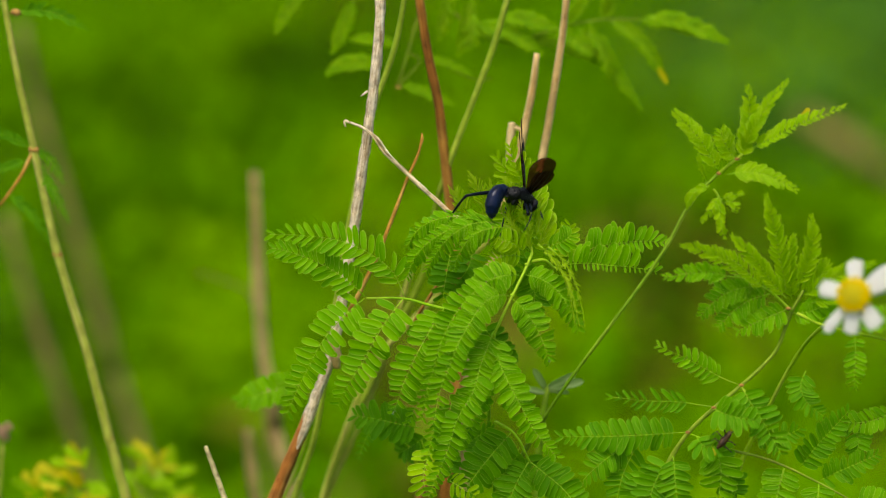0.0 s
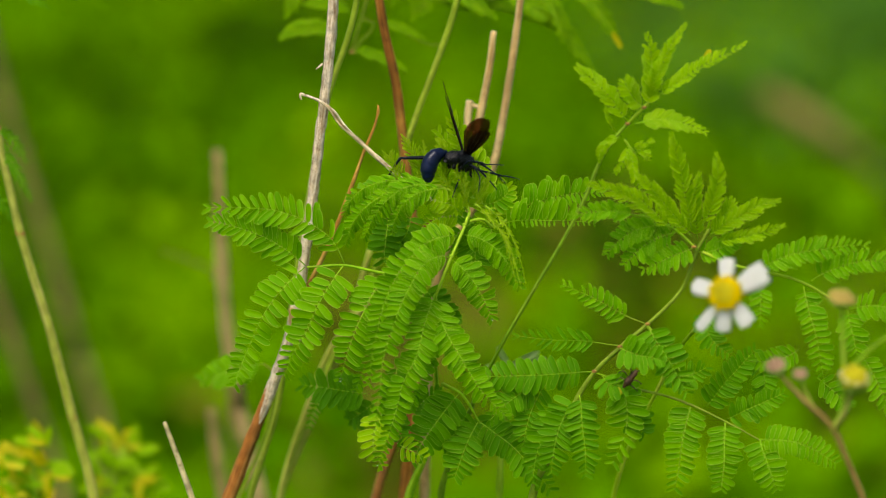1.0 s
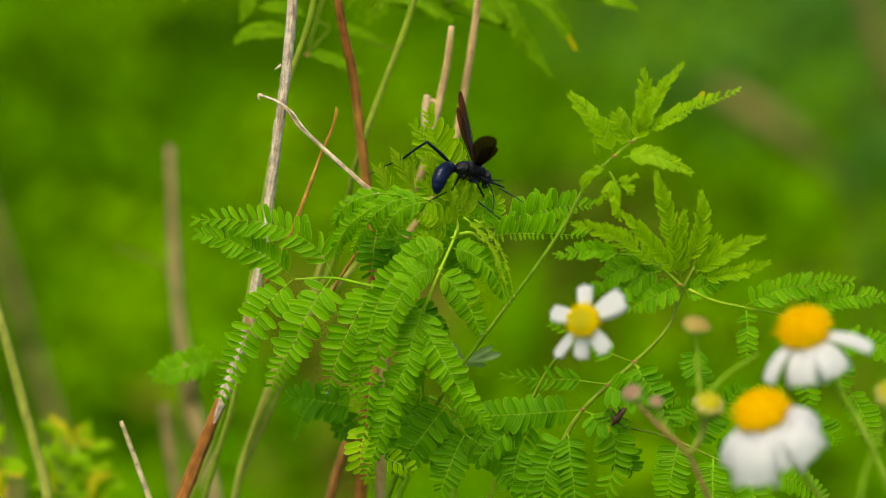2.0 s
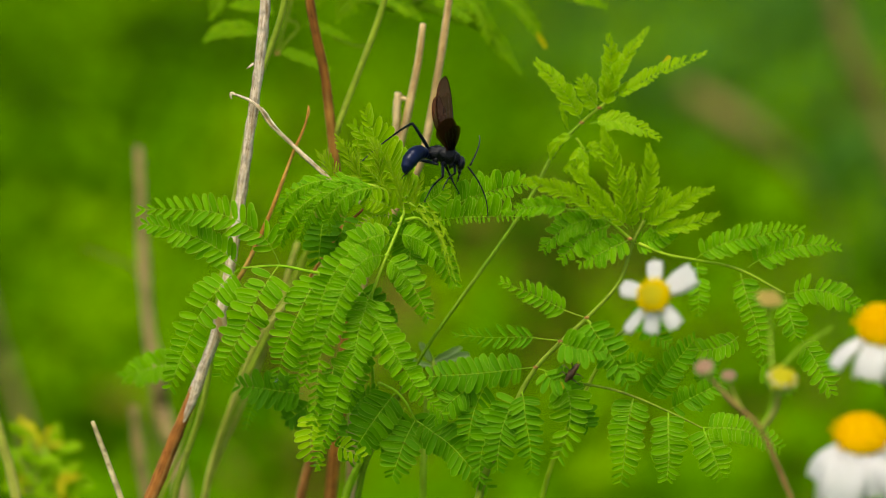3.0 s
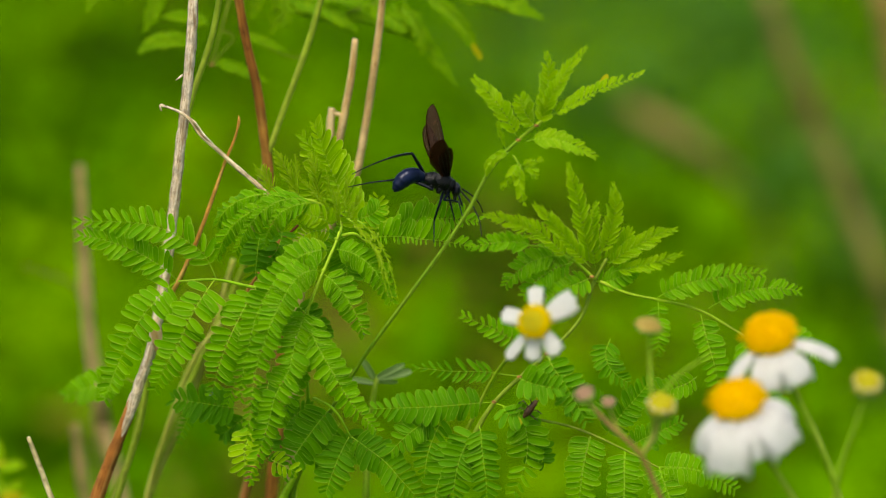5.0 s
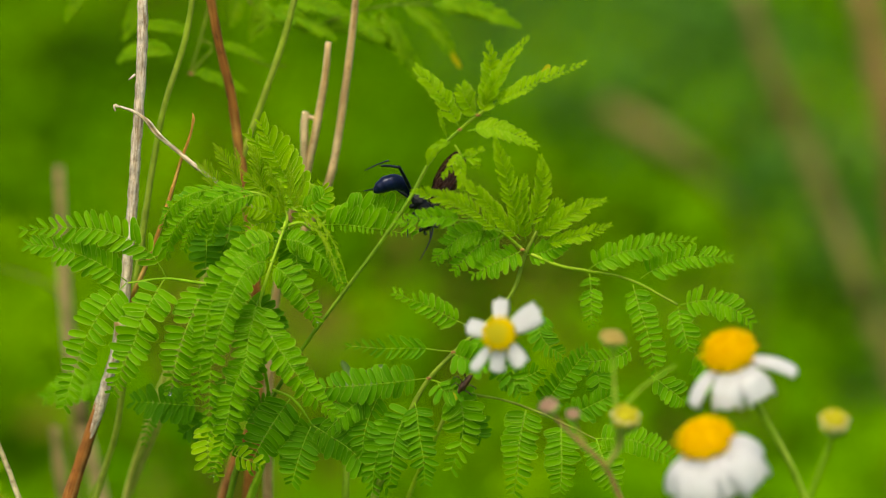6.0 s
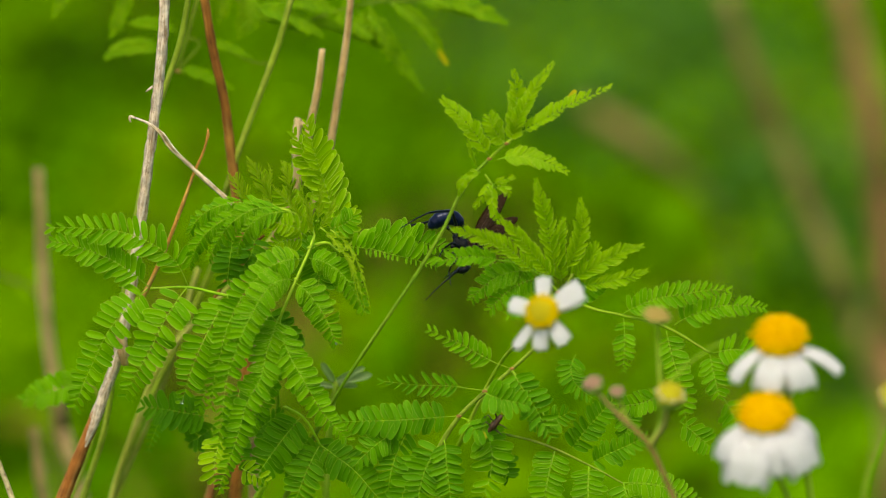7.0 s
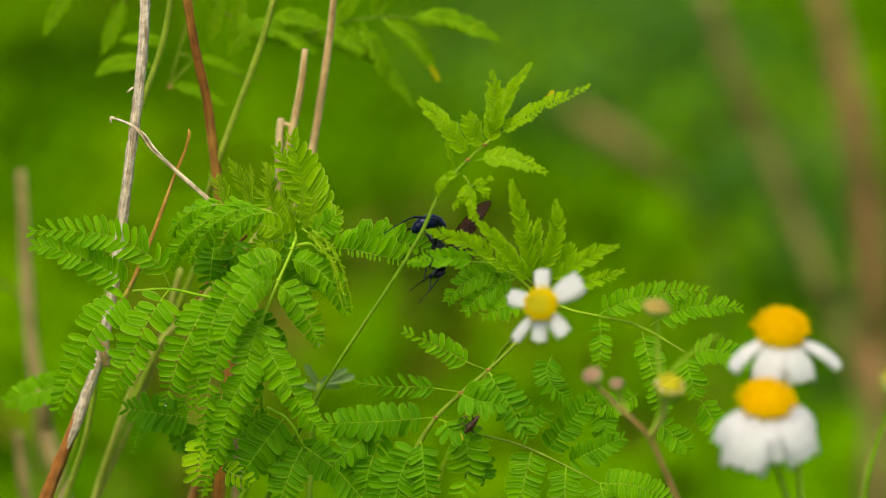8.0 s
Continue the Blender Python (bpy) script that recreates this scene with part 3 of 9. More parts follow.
# ---- dry stalks around the main plant ----
def ground_under(p, dx=0.0):
    return (p[0] + dx, p[1] + 0.01, -0.04)


def build_white_stalk():
    ob = thing("dry_stalk", (-0.06125, 0.02000, 0.79085), "bleached grey dry stalk, russet brown lower down", "dry stalk", "dry stalks")
    low = (-0.0754, 0.0200, 0.7030)
    stalk(ob, "upper_stem", ((-0.0485, 0.0200, 0.8446), (-0.0500, 0.0200, 0.8285), (-0.0513, 0.0200, 0.8123), (-0.0539, 0.0200, 0.7944), (-0.0567, 0.0200, 0.7781), (-0.0593, 0.0200, 0.7624), (-0.0635, 0.0200, 0.7400), (-0.0679, 0.0200, 0.7215), low), (0.0014, 0.0015, 0.0015, 0.0016, 0.0016), BLEACHED, 60, 11, 0.13, 3)
    stalk(ob, "lower_stem", ((-0.0744, 0.0200, 0.7050), (-0.0802, 0.0200, 0.6920), (-0.0857, 0.0200, 0.6792), (-0.0906, 0.0200, 0.6672), ground_under((-0.0906, 0.0200, 0.6672), -0.12)), (0.0016, 0.0019, 0.0021, 0.0028), RUSSET, 26, 11, 0.08, 4, "russet brown lower stem")
    stalk(ob, "sheath", ((-0.0705, 0.0190, 0.7150), (-0.0726, 0.0188, 0.7093), (-0.0745, 0.0188, 0.7039), (-0.0770, 0.0188, 0.6982), (-0.0796, 0.0190, 0.6924)), (0.0010, 0.0016, 0.0015, 0.0010, 0.0002), BLEACHED, 24, 10, 0.03, 5, "peeling pale bark strip")
    stalk(ob, "side_twig", ((-0.0608, 0.0160, 0.7915), (-0.0589, 0.0160, 0.7909), (-0.0557, 0.0160, 0.7894), (-0.0528, 0.0160, 0.7868), (-0.0505, 0.0160, 0.7830), (-0.0460, 0.0160, 0.7785), (-0.0396, 0.0160, 0.7721), (-0.0312, 0.0160, 0.7642), (-0.0235, 0.0170, 0.7584)), (0.0003, 0.0004, 0.0005, 0.0006, 0.0007, 0.0007), PALE_TWIG, 46, 8, 0.16, 6, "pale bent side twig")
    stalk(ob, "hook", ((-0.0600, 0.0160, 0.7914), (-0.0611, 0.0160, 0.7918), (-0.0613, 0.0160, 0.7910), (-0.0610, 0.0160, 0.7900)), (0.0003, 0.00034, 0.00024), PALE_TWIG, 8, 6)
    stalk(ob, "splinter", ((-0.0537, 0.0150, 0.7885), (-0.0514, 0.0150, 0.7863), (-0.0492, 0.0150, 0.7827), (-0.0460, 0.0150, 0.7793)), (0.0001, 0.0003, 0.0003, 0.0001), PALE_TWIG, 10, 6, 0.15, 9)
    for a, b in (((-0.0546, 0.0190, 0.7998), (-0.0566, 0.0180, 0.7984)), ((-0.0613, 0.0190, 0.7535), (-0.0624, 0.0180, 0.7546))):
        stalk(ob, "splinter", (a, Vector(a).lerp(Vector(b), 0.6), b), (0.0004, 0.0003, 0.0001), BLEACHED, 4, 5)
    stalk(ob, "dry_bud", ((-0.0673, 0.0175, 0.7291), (-0.0666, 0.0175, 0.7261), (-0.0660, 0.0175, 0.7227), (-0.0657, 0.0175, 0.7190)), (0.0006, 0.0015, 0.0019, 0.0009), TAN, 12, 9, 0.12, 8, "swollen tan node with a dry bud")
    return ob


def build_orange_twig():
    ob = thing("dry_twig", (-0.06125, 0.02000, 0.79085), "thin orange brown dry twig leaning beside the stalks", "dry twig", "dry stalks")
    stalk(ob, "stem", ((-0.0391, 0.0180, 0.7872), (-0.0401, 0.0180, 0.7824), (-0.0438, 0.0180, 0.7742), (-0.0484, 0.0180, 0.7627), (-0.0526, 0.0180, 0.7528), (-0.0580, 0.0190, 0.7418), (-0.0641, 0.0240, 0.7308), (-0.0688, 0.0270, 0.7176), (-0.0757, 0.0270, 0.7014), (-0.0812, 0.0270, 0.6891), (-0.0913, 0.0270, 0.6644), ground_under((-0.0913, 0.0270, 0.6644), -0.11)), (0.0003, 0.0006, 0.0007, 0.0008, 0.0012), ORANGE, 40, 7, 0.1, 11)
    stalk(ob, "tip", ((-0.0394, 0.0180, 0.7877), (-0.0389, 0.0180, 0.7859), (-0.0396, 0.0180, 0.7839)), (0.0001, 0.0002, 0.0003), ORANGE, 6, 6)
    return ob


def build_stick():
    ob = thing("short_stick", (-0.06125, 0.02000, 0.79085), "short straw coloured broken stick", "dry stick", "dry stalks")
    stalk(ob, "stem", ((-0.1039, 0.0100, 0.6969), (-0.1015, 0.0100, 0.6901), (-0.0984, 0.0100, 0.6809), (-0.0956, 0.0100, 0.6716), ground_under((-0.0956, 0.0100, 0.6716), 0.05)), (0.0006, 0.0008, 0.0009, 0.001), STRAW, 16, 8, 0.08, 13)
    return ob


def build_brown_stalk():
    ob = thing("brown_stalk", (-0.00586, 0.05000, 0.80583), "reddish brown dry stalk behind the feathery plant", "dry stalk", "dry stalks")
    stalk(ob, "stem", ((-0.0447, 0.0500, 0.8477), (-0.0407, 0.0500, 0.8261), (-0.0382, 0.0500, 0.8077), (-0.0354, 0.0500, 0.7925), (-0.0339, 0.0500, 0.7773), (-0.0328, 0.0500, 0.7654), (-0.0312, 0.0500, 0.7448), (-0.0310, 0.0500, 0.7206), (-0.0322, 0.0500, 0.6962), (-0.0360, 0.0500, 0.6680), ground_under((-0.0360, 0.0500, 0.6680), -0.06)), (0.0012, 0.0014, 0.0015, 0.0015, 0.0019, 0.0022), BROWN_BARK, 44, 9, 0.08, 15)
    stalk(ob, "side_stem", ((-0.0299, 0.0550, 0.6968), (-0.0386, 0.0550, 0.6827), (-0.0430, 0.0550, 0.6720), (-0.0461, 0.0550, 0.6613), ground_under((-0.0461, 0.0550, 0.6613), -0.03)), (0.001, 0.0013, 0.0014, 0.0016), RUSSET, 18, 8, 0.08, 16)
    return ob


def build_tan_stalk():
    ob = thing("tan_stalk", (-0.00586, 0.05000, 0.80583), "short tan dry stalk broken off at the top", "dry stalk", "dry stalks")
    stalk(ob, "stem", ((-0.0057, 0.0500, 0.8063), (-0.0072, 0.0500, 0.7959), (-0.0094, 0.0500, 0.7858), (-0.0118, 0.0500, 0.7756), (-0.0160, 0.0540, 0.7613), (-0.0220, 0.0580, 0.7486)), (0.0009, 0.0011, 0.0012, 0.0012, 0.0011), TAN, 30, 9, 0.08, 17)
    stalk(ob, "lower_stem", ((-0.0216, 0.0577, 0.7494), (-0.0385, 0.0600, 0.7309), (-0.0567, 0.0600, 0.7116), (-0.0665, 0.0600, 0.6904), (-0.0755, 0.0600, 0.6636), ground_under((-0.0755, 0.0600, 0.6636), -0.08)), (0.0009, 0.0008, 0.0008, 0.0009, 0.0011), OLIVE_STEM, 30, 9, 0.06, 17, "olive lower stem")
    stalk(ob, "side_stem", ((-0.0236, 0.0200, 0.7558), (-0.0298, 0.0200, 0.7500), (-0.0358, 0.0200, 0.7416), (-0.0402, 0.0220, 0.7349), (-0.0441, 0.0260, 0.7279)), (0.0004, 0.0005, 0.0005, 0.0003), BROWN_BARK, 18, 7, 0.1, 27)
    stalk(ob, "stub", ((-0.0134, 0.0500, 0.7858), (-0.0138, 0.0500, 0.7830), (-0.0143, 0.0500, 0.7756), (-0.0147, 0.0520, 0.7668)), (0.0010, 0.0012, 0.0011, 0.0010), TAN, 16, 8, 0.12, 18, "broken side stub")
    stalk(ob, "stub", ((-0.0098, 0.0500, 0.7828), (-0.0116, 0.0500, 0.7840), (-0.0138, 0.0500, 0.7842)), (0.0008, 0.0006, 0.0009), TAN, 6, 7, 0.12, 19)
    return ob


def build_tall_tan():
    ob = thing("tan_stalk", (-0.00586, 0.05000, 0.80583), "tall straight tan dry stalk", "dry stalk", "dry stalks")
    stalk(ob, "stem", ((0.0066, 0.0500, 0.8477), (0.0037, 0.0500, 0.8261), (0.0018, 0.0500, 0.8110), (-0.0010, 0.0500, 0.7942), (-0.0037, 0.0500, 0.7798), (-0.0071, 0.0500, 0.7654), (-0.0143, 0.0540, 0.7510), (-0.0226, 0.0580, 0.7382), (-0.0274, 0.0600, 0.7151), (-0.0298, 0.0600, 0.6832), ground_under((-0.0298, 0.0600, 0.6832), -0.03)), (0.0010, 0.0011, 0.0012, 0.0012, 0.0013, 0.0016), TAN, 40, 9, 0.08, 19)
    return ob


def build_green_shoot():
    ob = thing("green_shoot", (-0.00586, 0.05000, 0.80583), "smooth green stems rising between dry stalks", "plant")
    stalk(ob, "stem", ((-0.0065, 0.0500, 0.8477), (-0.0115, 0.0500, 0.8311), (-0.0157, 0.0500, 0.8177), (-0.0188, 0.0500, 0.8077), (-0.0242, 0.0500, 0.7942), (-0.0284, 0.0500, 0.7841), (-0.0324, 0.0500, 0.7739), (-0.0371, 0.0560, 0.7593), (-0.0407, 0.0640, 0.7406), (-0.0546, 0.0680, 0.7117), (-0.0662, 0.0680, 0.6882), (-0.0759, 0.0680, 0.6612), ground_under((-0.0759, 0.0680, 0.6612), -0.07)), (0.0009, 0.0010, 0.0009, 0.0009, 0.0009), SHOOT, 40, 8, 0.05, 21)
    stalk(ob, "stem", ((-0.0398, 0.0340, 0.8486), (-0.0433, 0.0340, 0.8274), (-0.0467, 0.0340, 0.8110), (-0.0540, 0.0340, 0.7911), (-0.0592, 0.0340, 0.7694), (-0.0636, 0.0340, 0.7476), (-0.0681, 0.0340, 0.7238), (-0.0730, 0.0340, 0.6964), (-0.0827, 0.0340, 0.6669), ground_under((-0.0827, 0.0340, 0.6669), -0.05)), (0.0007, 0.0009, 0.0009, 0.0009, 0.0012), SHOOT, 40, 8, 0.05, 22)
    stalk(ob, "stem", ((-0.0458, 0.0700, 0.7378), (-0.0508, 0.0700, 0.7219), (-0.0562, 0.0700, 0.7059), (-0.0637, 0.0700, 0.6880), (-0.0724, 0.0700, 0.6700), (-0.0773, 0.0700, 0.6574), ground_under((-0.0773, 0.0700, 0.6574), -0.05)), (0.0008, 0.0008, 0.0008, 0.0009), OLIVE_STEM, 30, 8, 0.05, 23)
    return ob


white_stalk = build_white_stalk()
orange_twig = build_orange_twig()
short_stick = build_stick()
brown_stalk = build_brown_stalk()
tan_stalk = build_tan_stalk()
tan_stalk_tall = build_tall_tan()
green_shoot = build_green_shoot()


# ---- feathery branch hanging in from above ----
def build_upper():
    ob = thing("hanging_branch", (0.03436, 0.09000, 0.79607), "green feathery branch behind the stalks, some leaflet tips yellow", "plant")
    w = dict(material=LEAF_UPPER, fold=0.15, angle=40, jit=0.4, wide=1.15, face=(0.0, -0.8, 0.5), rib=0.0002)
    stalk(ob, "stem", ((-0.0424, 0.0900, 0.8385), (-0.0339, 0.0900, 0.8194), (-0.0252, 0.0900, 0.8110), (-0.0164, 0.0900, 0.8082), (-0.0086, 0.0900, 0.8078), (0.0030, 0.0900, 0.8113), (0.0152, 0.0900, 0.8136), (0.0269, 0.0900, 0.8136)), (0.0005, 0.0004, 0.0003, 0.00028, 0.00025), RIB_DULL, 26)
    stalk(ob, "stem", ((-0.0320, 0.0900, 0.8385), (-0.0391, 0.0900, 0.8229), (-0.0444, 0.0900, 0.8054), (-0.0482, 0.0900, 0.7927)), (0.0004, 0.0004, 0.0003), RIB_DULL, 14)
    stalk(ob, "petiole", ((-0.0452, 0.0900, 0.8027), (-0.0413, 0.0900, 0.8008), (-0.0445, 0.0900, 0.7966), (-0.0477, 0.0900, 0.7927)), (0.00025, 0.00025), RIB_DULL, 8, 6)
    stalk(ob, "petiole", ((-0.0392, 0.0900, 0.8015), (-0.0322, 0.0900, 0.7980), (-0.0237, 0.0900, 0.7945), (-0.0188, 0.0900, 0.7948)), (0.00025, 0.00025), RIB_DULL, 8, 6)
    node_lump(ob, (-0.0482, 0.0890, 0.7923), 0.0008)
    for a, b, c, size, n in (((0.0262, 0.0900, 0.8136), (0.0391, 0.0900, 0.8127), (0.0504, 0.0900, 0.8075), 4.0, 20), ((0.0175, 0.0900, 0.8131), (0.0273, 0.0900, 0.8089), (0.0347, 0.0900, 0.7952), 4.0, 22), ((0.0068, 0.0900, 0.8113), (0.0172, 0.0900, 0.8019), (0.0267, 0.0900, 0.7864), 4.0, 24),
                             ((-0.0086, 0.0900, 0.8068), (0.0003, 0.0900, 0.8080), (0.0102, 0.0900, 0.8015), 3.6, 18), ((-0.0080, 0.0900, 0.8050), (-0.0178, 0.0900, 0.8103), (-0.0283, 0.0900, 0.8103), 3.8, 20), ((-0.0321, 0.0900, 0.8229), (-0.0330, 0.0900, 0.8150), (-0.0353, 0.0900, 0.8075), 3.8, 18),
                             ((0.0030, 0.0900, 0.8113), (0.0066, 0.0900, 0.8159), (0.0115, 0.0900, 0.8229), 3.6, 16), ((0.0152, 0.0900, 0.8136), (0.0176, 0.0900, 0.8185), (0.0167, 0.0900, 0.8263), 3.6, 16), ((0.0115, 0.0900, 0.8124), (0.0107, 0.0900, 0.8071), (0.0133, 0.0900, 0.8001), 3.4, 14),
                             ((-0.0536, 0.0900, 0.7984), (-0.0623, 0.0900, 0.8022), (-0.0698, 0.0900, 0.7966), 4.2, 17), ((-0.0618, 0.0900, 0.8194), (-0.0645, 0.0900, 0.8124), (-0.0683, 0.0900, 0.8033), 3.8, 18), ((-0.0757, 0.0900, 0.8254), (-0.0811, 0.0900, 0.8184), (-0.0859, 0.0900, 0.8093), 4.0, 18),
                             ((-0.0488, 0.0900, 0.8045), (-0.0549, 0.0900, 0.8080), (-0.0626, 0.0900, 0.8068), 3.2, 14), ((-0.0477, 0.0900, 0.7924), (-0.0393, 0.0900, 0.7913), (-0.0316, 0.0900, 0.7867), 3.0, 15), ((-0.0251, 0.0900, 0.8211), (-0.0266, 0.0900, 0.8124), (-0.0292, 0.0900, 0.8026), 3.8, 20), ((-0.0392, 0.0900, 0.8015), (-0.0340, 0.0900, 0.8005), (-0.0252, 0.0900, 0.7962), 2.6, 12)):
        pinna(ob, a, b, c, size, round(n * 1.2), **w)
    pinna(ob, (-0.0237, 0.0860, 0.8121), (-0.0136, 0.0845, 0.8115), (-0.0042, 0.0850, 0.8038), 4.6, 16, **w)
    pinna(ob, (0.0003, 0.0860, 0.8117), (0.0068, 0.0845, 0.8061), (0.0125, 0.0850, 0.8038), 4.4, 13, **w)
    pinna(ob, (-0.0243, 0.0860, 0.8152), (-0.0240, 0.0845, 0.8106), (-0.0265, 0.0850, 0.8052), 4.4, 12, **w)
    pinna(ob, (0.0297, 0.0860, 0.8148), (0.0414, 0.0845, 0.8132), (0.0529, 0.0850, 0.8073), 4.6, 17, **w)
    pinna(ob, (-0.0164, 0.0860, 0.8138), (-0.0090, 0.0845, 0.8150), (0.0010, 0.0850, 0.8104), 4.4, 14, **w)
    pinna(ob, (0.0108, 0.0860, 0.8093), (0.0165, 0.0845, 0.8059), (0.0174, 0.0850, 0.7968), 4.2, 14, **w)
    for p in ((0.0326, 0.0890, 0.7988), (0.0336, 0.0885, 0.7975)):
        lf = tagged(new("yellow_tip", leaflet_mesh(0, LEAF_YELLOW)))
        lf.parent = ob
        lf.matrix_basis = Matrix.Translation(Vector(p) - base[ob.name]) @ pose(0, 0, 0, 90, 0, 0) @ pose(0, 0, 0, 0, 0, 205) @ Matrix.Scale(0.0042, 4)
    return ob


upper_branch = build_upper()


# ---- the main feathery plant ----
def build_main():
    ob = thing("mimosa_plant", (-0.01247, 0.00000, 0.75747), "bright green feathery mimosa with drooping compound leaves", "plant", "mimosa plants")
    stalk(ob, "stem", ((-0.0112, -0.0070, 0.7585), (-0.0118, -0.0100, 0.7568), (-0.0156, -0.0130, 0.7484), (-0.0183, -0.0130, 0.7420), (-0.0204, -0.0110, 0.7360), (-0.0224, 0.0000, 0.7257), (-0.0211, 0.0120, 0.7065), (-0.0238, 0.0160, 0.6870), (-0.0306, 0.0200, 0.6689), ground_under((-0.0306, 0.0200, 0.6689), 0.02)), (0.0004, 0.00042, 0.00042, 0.00042, 0.00042, 0.0006, 0.0012, 0.002), RIB, 44, 9, 0.06, 31)
    for p, r in (((-0.0099, 0.0000, 0.7631), 0.0007), ((-0.0120, -0.0100, 0.7571), 0.0008), ((-0.0156, -0.0130, 0.7488), 0.0008), ((-0.0204, -0.0110, 0.7360), 0.0007), ((-0.0187, 0.0000, 0.7092), 0.0009)):
        node_lump(ob, p, r * 0.75, RIB)
    stalk(ob, "petiole", ((-0.0231, 0.0000, 0.7330), (-0.0294, -0.0030, 0.7401), (-0.0390, -0.0030, 0.7429), (-0.0462, -0.0030, 0.7444), (-0.0569, -0.0030, 0.7440)), (0.0005, 0.00045, 0.00032), RIB, 22, 7)
    stalk(ob, "petiole", ((-0.0116, -0.0050, 0.7565), (-0.0108, -0.0030, 0.7601), (-0.0146, -0.0030, 0.7646), (-0.0191, -0.0030, 0.7668), (-0.0235, -0.0030, 0.7672)), (0.00045, 0.00045, 0.0004), RIB, 18, 7)
    stalk(ob, "petiole", ((-0.0105, -0.0040, 0.7570), (-0.0073, -0.0040, 0.7576), (-0.0035, 0.0000, 0.7547), (0.0010, 0.0000, 0.7579), (0.0048, 0.0010, 0.7607)), (0.0005, 0.00045, 0.0003), RIB, 14, 7)
    stalk(ob, "petiole", ((-0.0187, 0.0000, 0.7092), (-0.0135, -0.0020, 0.7067), (-0.0084, -0.0020, 0.6981)), (0.0005, 0.00042, 0.0003), RIB, 10, 7)
    # side leaf: two feathers stretched out, three hanging
    pinna(ob, (-0.0573, -0.0030, 0.7445), (-0.0692, -0.0060, 0.7556), (-0.0836, -0.0050, 0.7575), 6.3, 14, angle=54, wide=1.0, fold=0.1)
    pinna(ob, (-0.0461, -0.0040, 0.7450), (-0.0526, -0.0075, 0.7643), (-0.0848, -0.0050, 0.7614), 6.7, 15, angle=56, wide=0.95, fold=0.1, start=0.1)
    pinna(ob, (-0.0574, -0.0040, 0.7441), (-0.0698, -0.0110, 0.7347), (-0.0782, -0.0060, 0.7099), 6.3, 16, angle=78, fold=-0.05)
    pinna(ob, (-0.0465, -0.0050, 0.7446), (-0.0552, -0.0135, 0.7341), (-0.0636, -0.0080, 0.7136), 6.9, 15, angle=76, fold=-0.05, start=0.1)
    pinna(ob, (-0.0348, -0.0050, 0.7423), (-0.0427, -0.0125, 0.7313), (-0.0479, -0.0060, 0.7115), 6.2, 16, angle=74, fold=-0.1)
    # arching leaf, its feathers hanging over
    pinna(ob, (-0.0225, -0.0040, 0.7675), (-0.0406, -0.0080, 0.7725), (-0.0458, -0.0040, 0.7593), 4.8, 22, fold=-0.6, face=(0.2, -0.8, 0.6), angle=60, wide=0.85)
    pinna(ob, (-0.0216, -0.0050, 0.7675), (-0.0413, -0.0125, 0.7680), (-0.0456, -0.0060, 0.7509), 5.2, 23, fold=-0.6, face=(0.2, -0.8, 0.6), angle=60, wide=0.85)
    pinna(ob, (-0.0201, -0.0060, 0.7673), (-0.0329, -0.0150, 0.7714), (-0.0401, -0.0080, 0.7532), 5.2, 23, fold=-0.6, face=(0.2, -0.8, 0.6), angle=60, wide=0.85)
    pinna(ob, (-0.0177, -0.0070, 0.7668), (-0.0304, -0.0160, 0.7682), (-0.0323, -0.0090, 0.7543), 4.8, 20, fold=-0.6, face=(0.2, -0.8, 0.6), angle=60, wide=0.85)
    pinna(ob, (-0.0340, 0.0100, 0.7556), (-0.0353, 0.0070, 0.7507), (-0.0356, 0.0080, 0.7432), 6.4, 6, material=LEAF_OLD, angle=84)
    pinna(ob, (-0.0279, 0.0120, 0.7566), (-0.0280, 0.0090, 0.7486), (-0.0353, 0.0100, 0.7464), 5.4, 10, material=LEAF_OLD, angle=75)
    # small young leaves at the node
    pinna(ob, (-0.0127, -0.0040, 0.7593), (-0.0169, -0.0100, 0.7641), (-0.0218, -0.0080, 0.7638), 4.6, 7, fold=-0.2, wide=1.1, material=LEAF_YOUNG)
    pinna(ob, (-0.0131, -0.0030, 0.7578), (-0.0188, -0.0090, 0.7606), (-0.0228, -0.0070, 0.7562), 4.4, 7, fold=-0.3, material=LEAF_YOUNG)
    pinna(ob, (-0.0138, -0.0080, 0.7535), (-0.0184, -0.0125, 0.7546), (-0.0228, -0.0110, 0.7521), 4.2, 5, fold=-0.2, wide=1.15, material=LEAF_YOUNG)
    pinna(ob, (-0.0070, 0.0020, 0.7609), (-0.0018, -0.0010, 0.7615), (0.0003, 0.0000, 0.7647), 4.6, 6, fold=0.1, wide=1.1)
    # centre feathers
    pinna(ob, (-0.0139, -0.0100, 0.7540), (-0.0339, -0.0160, 0.7562), (-0.0394, -0.0140, 0.7117), 5.2, 33, face=(0.15, -0.9, 0.3), fold=-0.2, angle=72, wide=1.12, rib=0.00009, jit=1.3)
    pinna(ob, (-0.0158, -0.0130, 0.7483), (-0.0305, -0.0230, 0.7539), (-0.0372, -0.0210, 0.7023), 5.2, 35, fold=-0.2, angle=72, wide=1.12, rib=0.00009, jit=1.3)
    pinna(ob, (-0.0204, -0.0120, 0.7381), (-0.0257, -0.0210, 0.7248), (-0.0368, -0.0180, 0.6895), 5.5, 32, fold=-0.2, angle=72, wide=1.12, rib=0.00009, jit=1.3)
    pinna(ob, (-0.0209, -0.0100, 0.7371), (-0.0215, -0.0135, 0.7241), (-0.0274, -0.0110, 0.7051), 5.4, 22, fold=-0.2, angle=72, wide=1.12, rib=0.00009, jit=1.3)
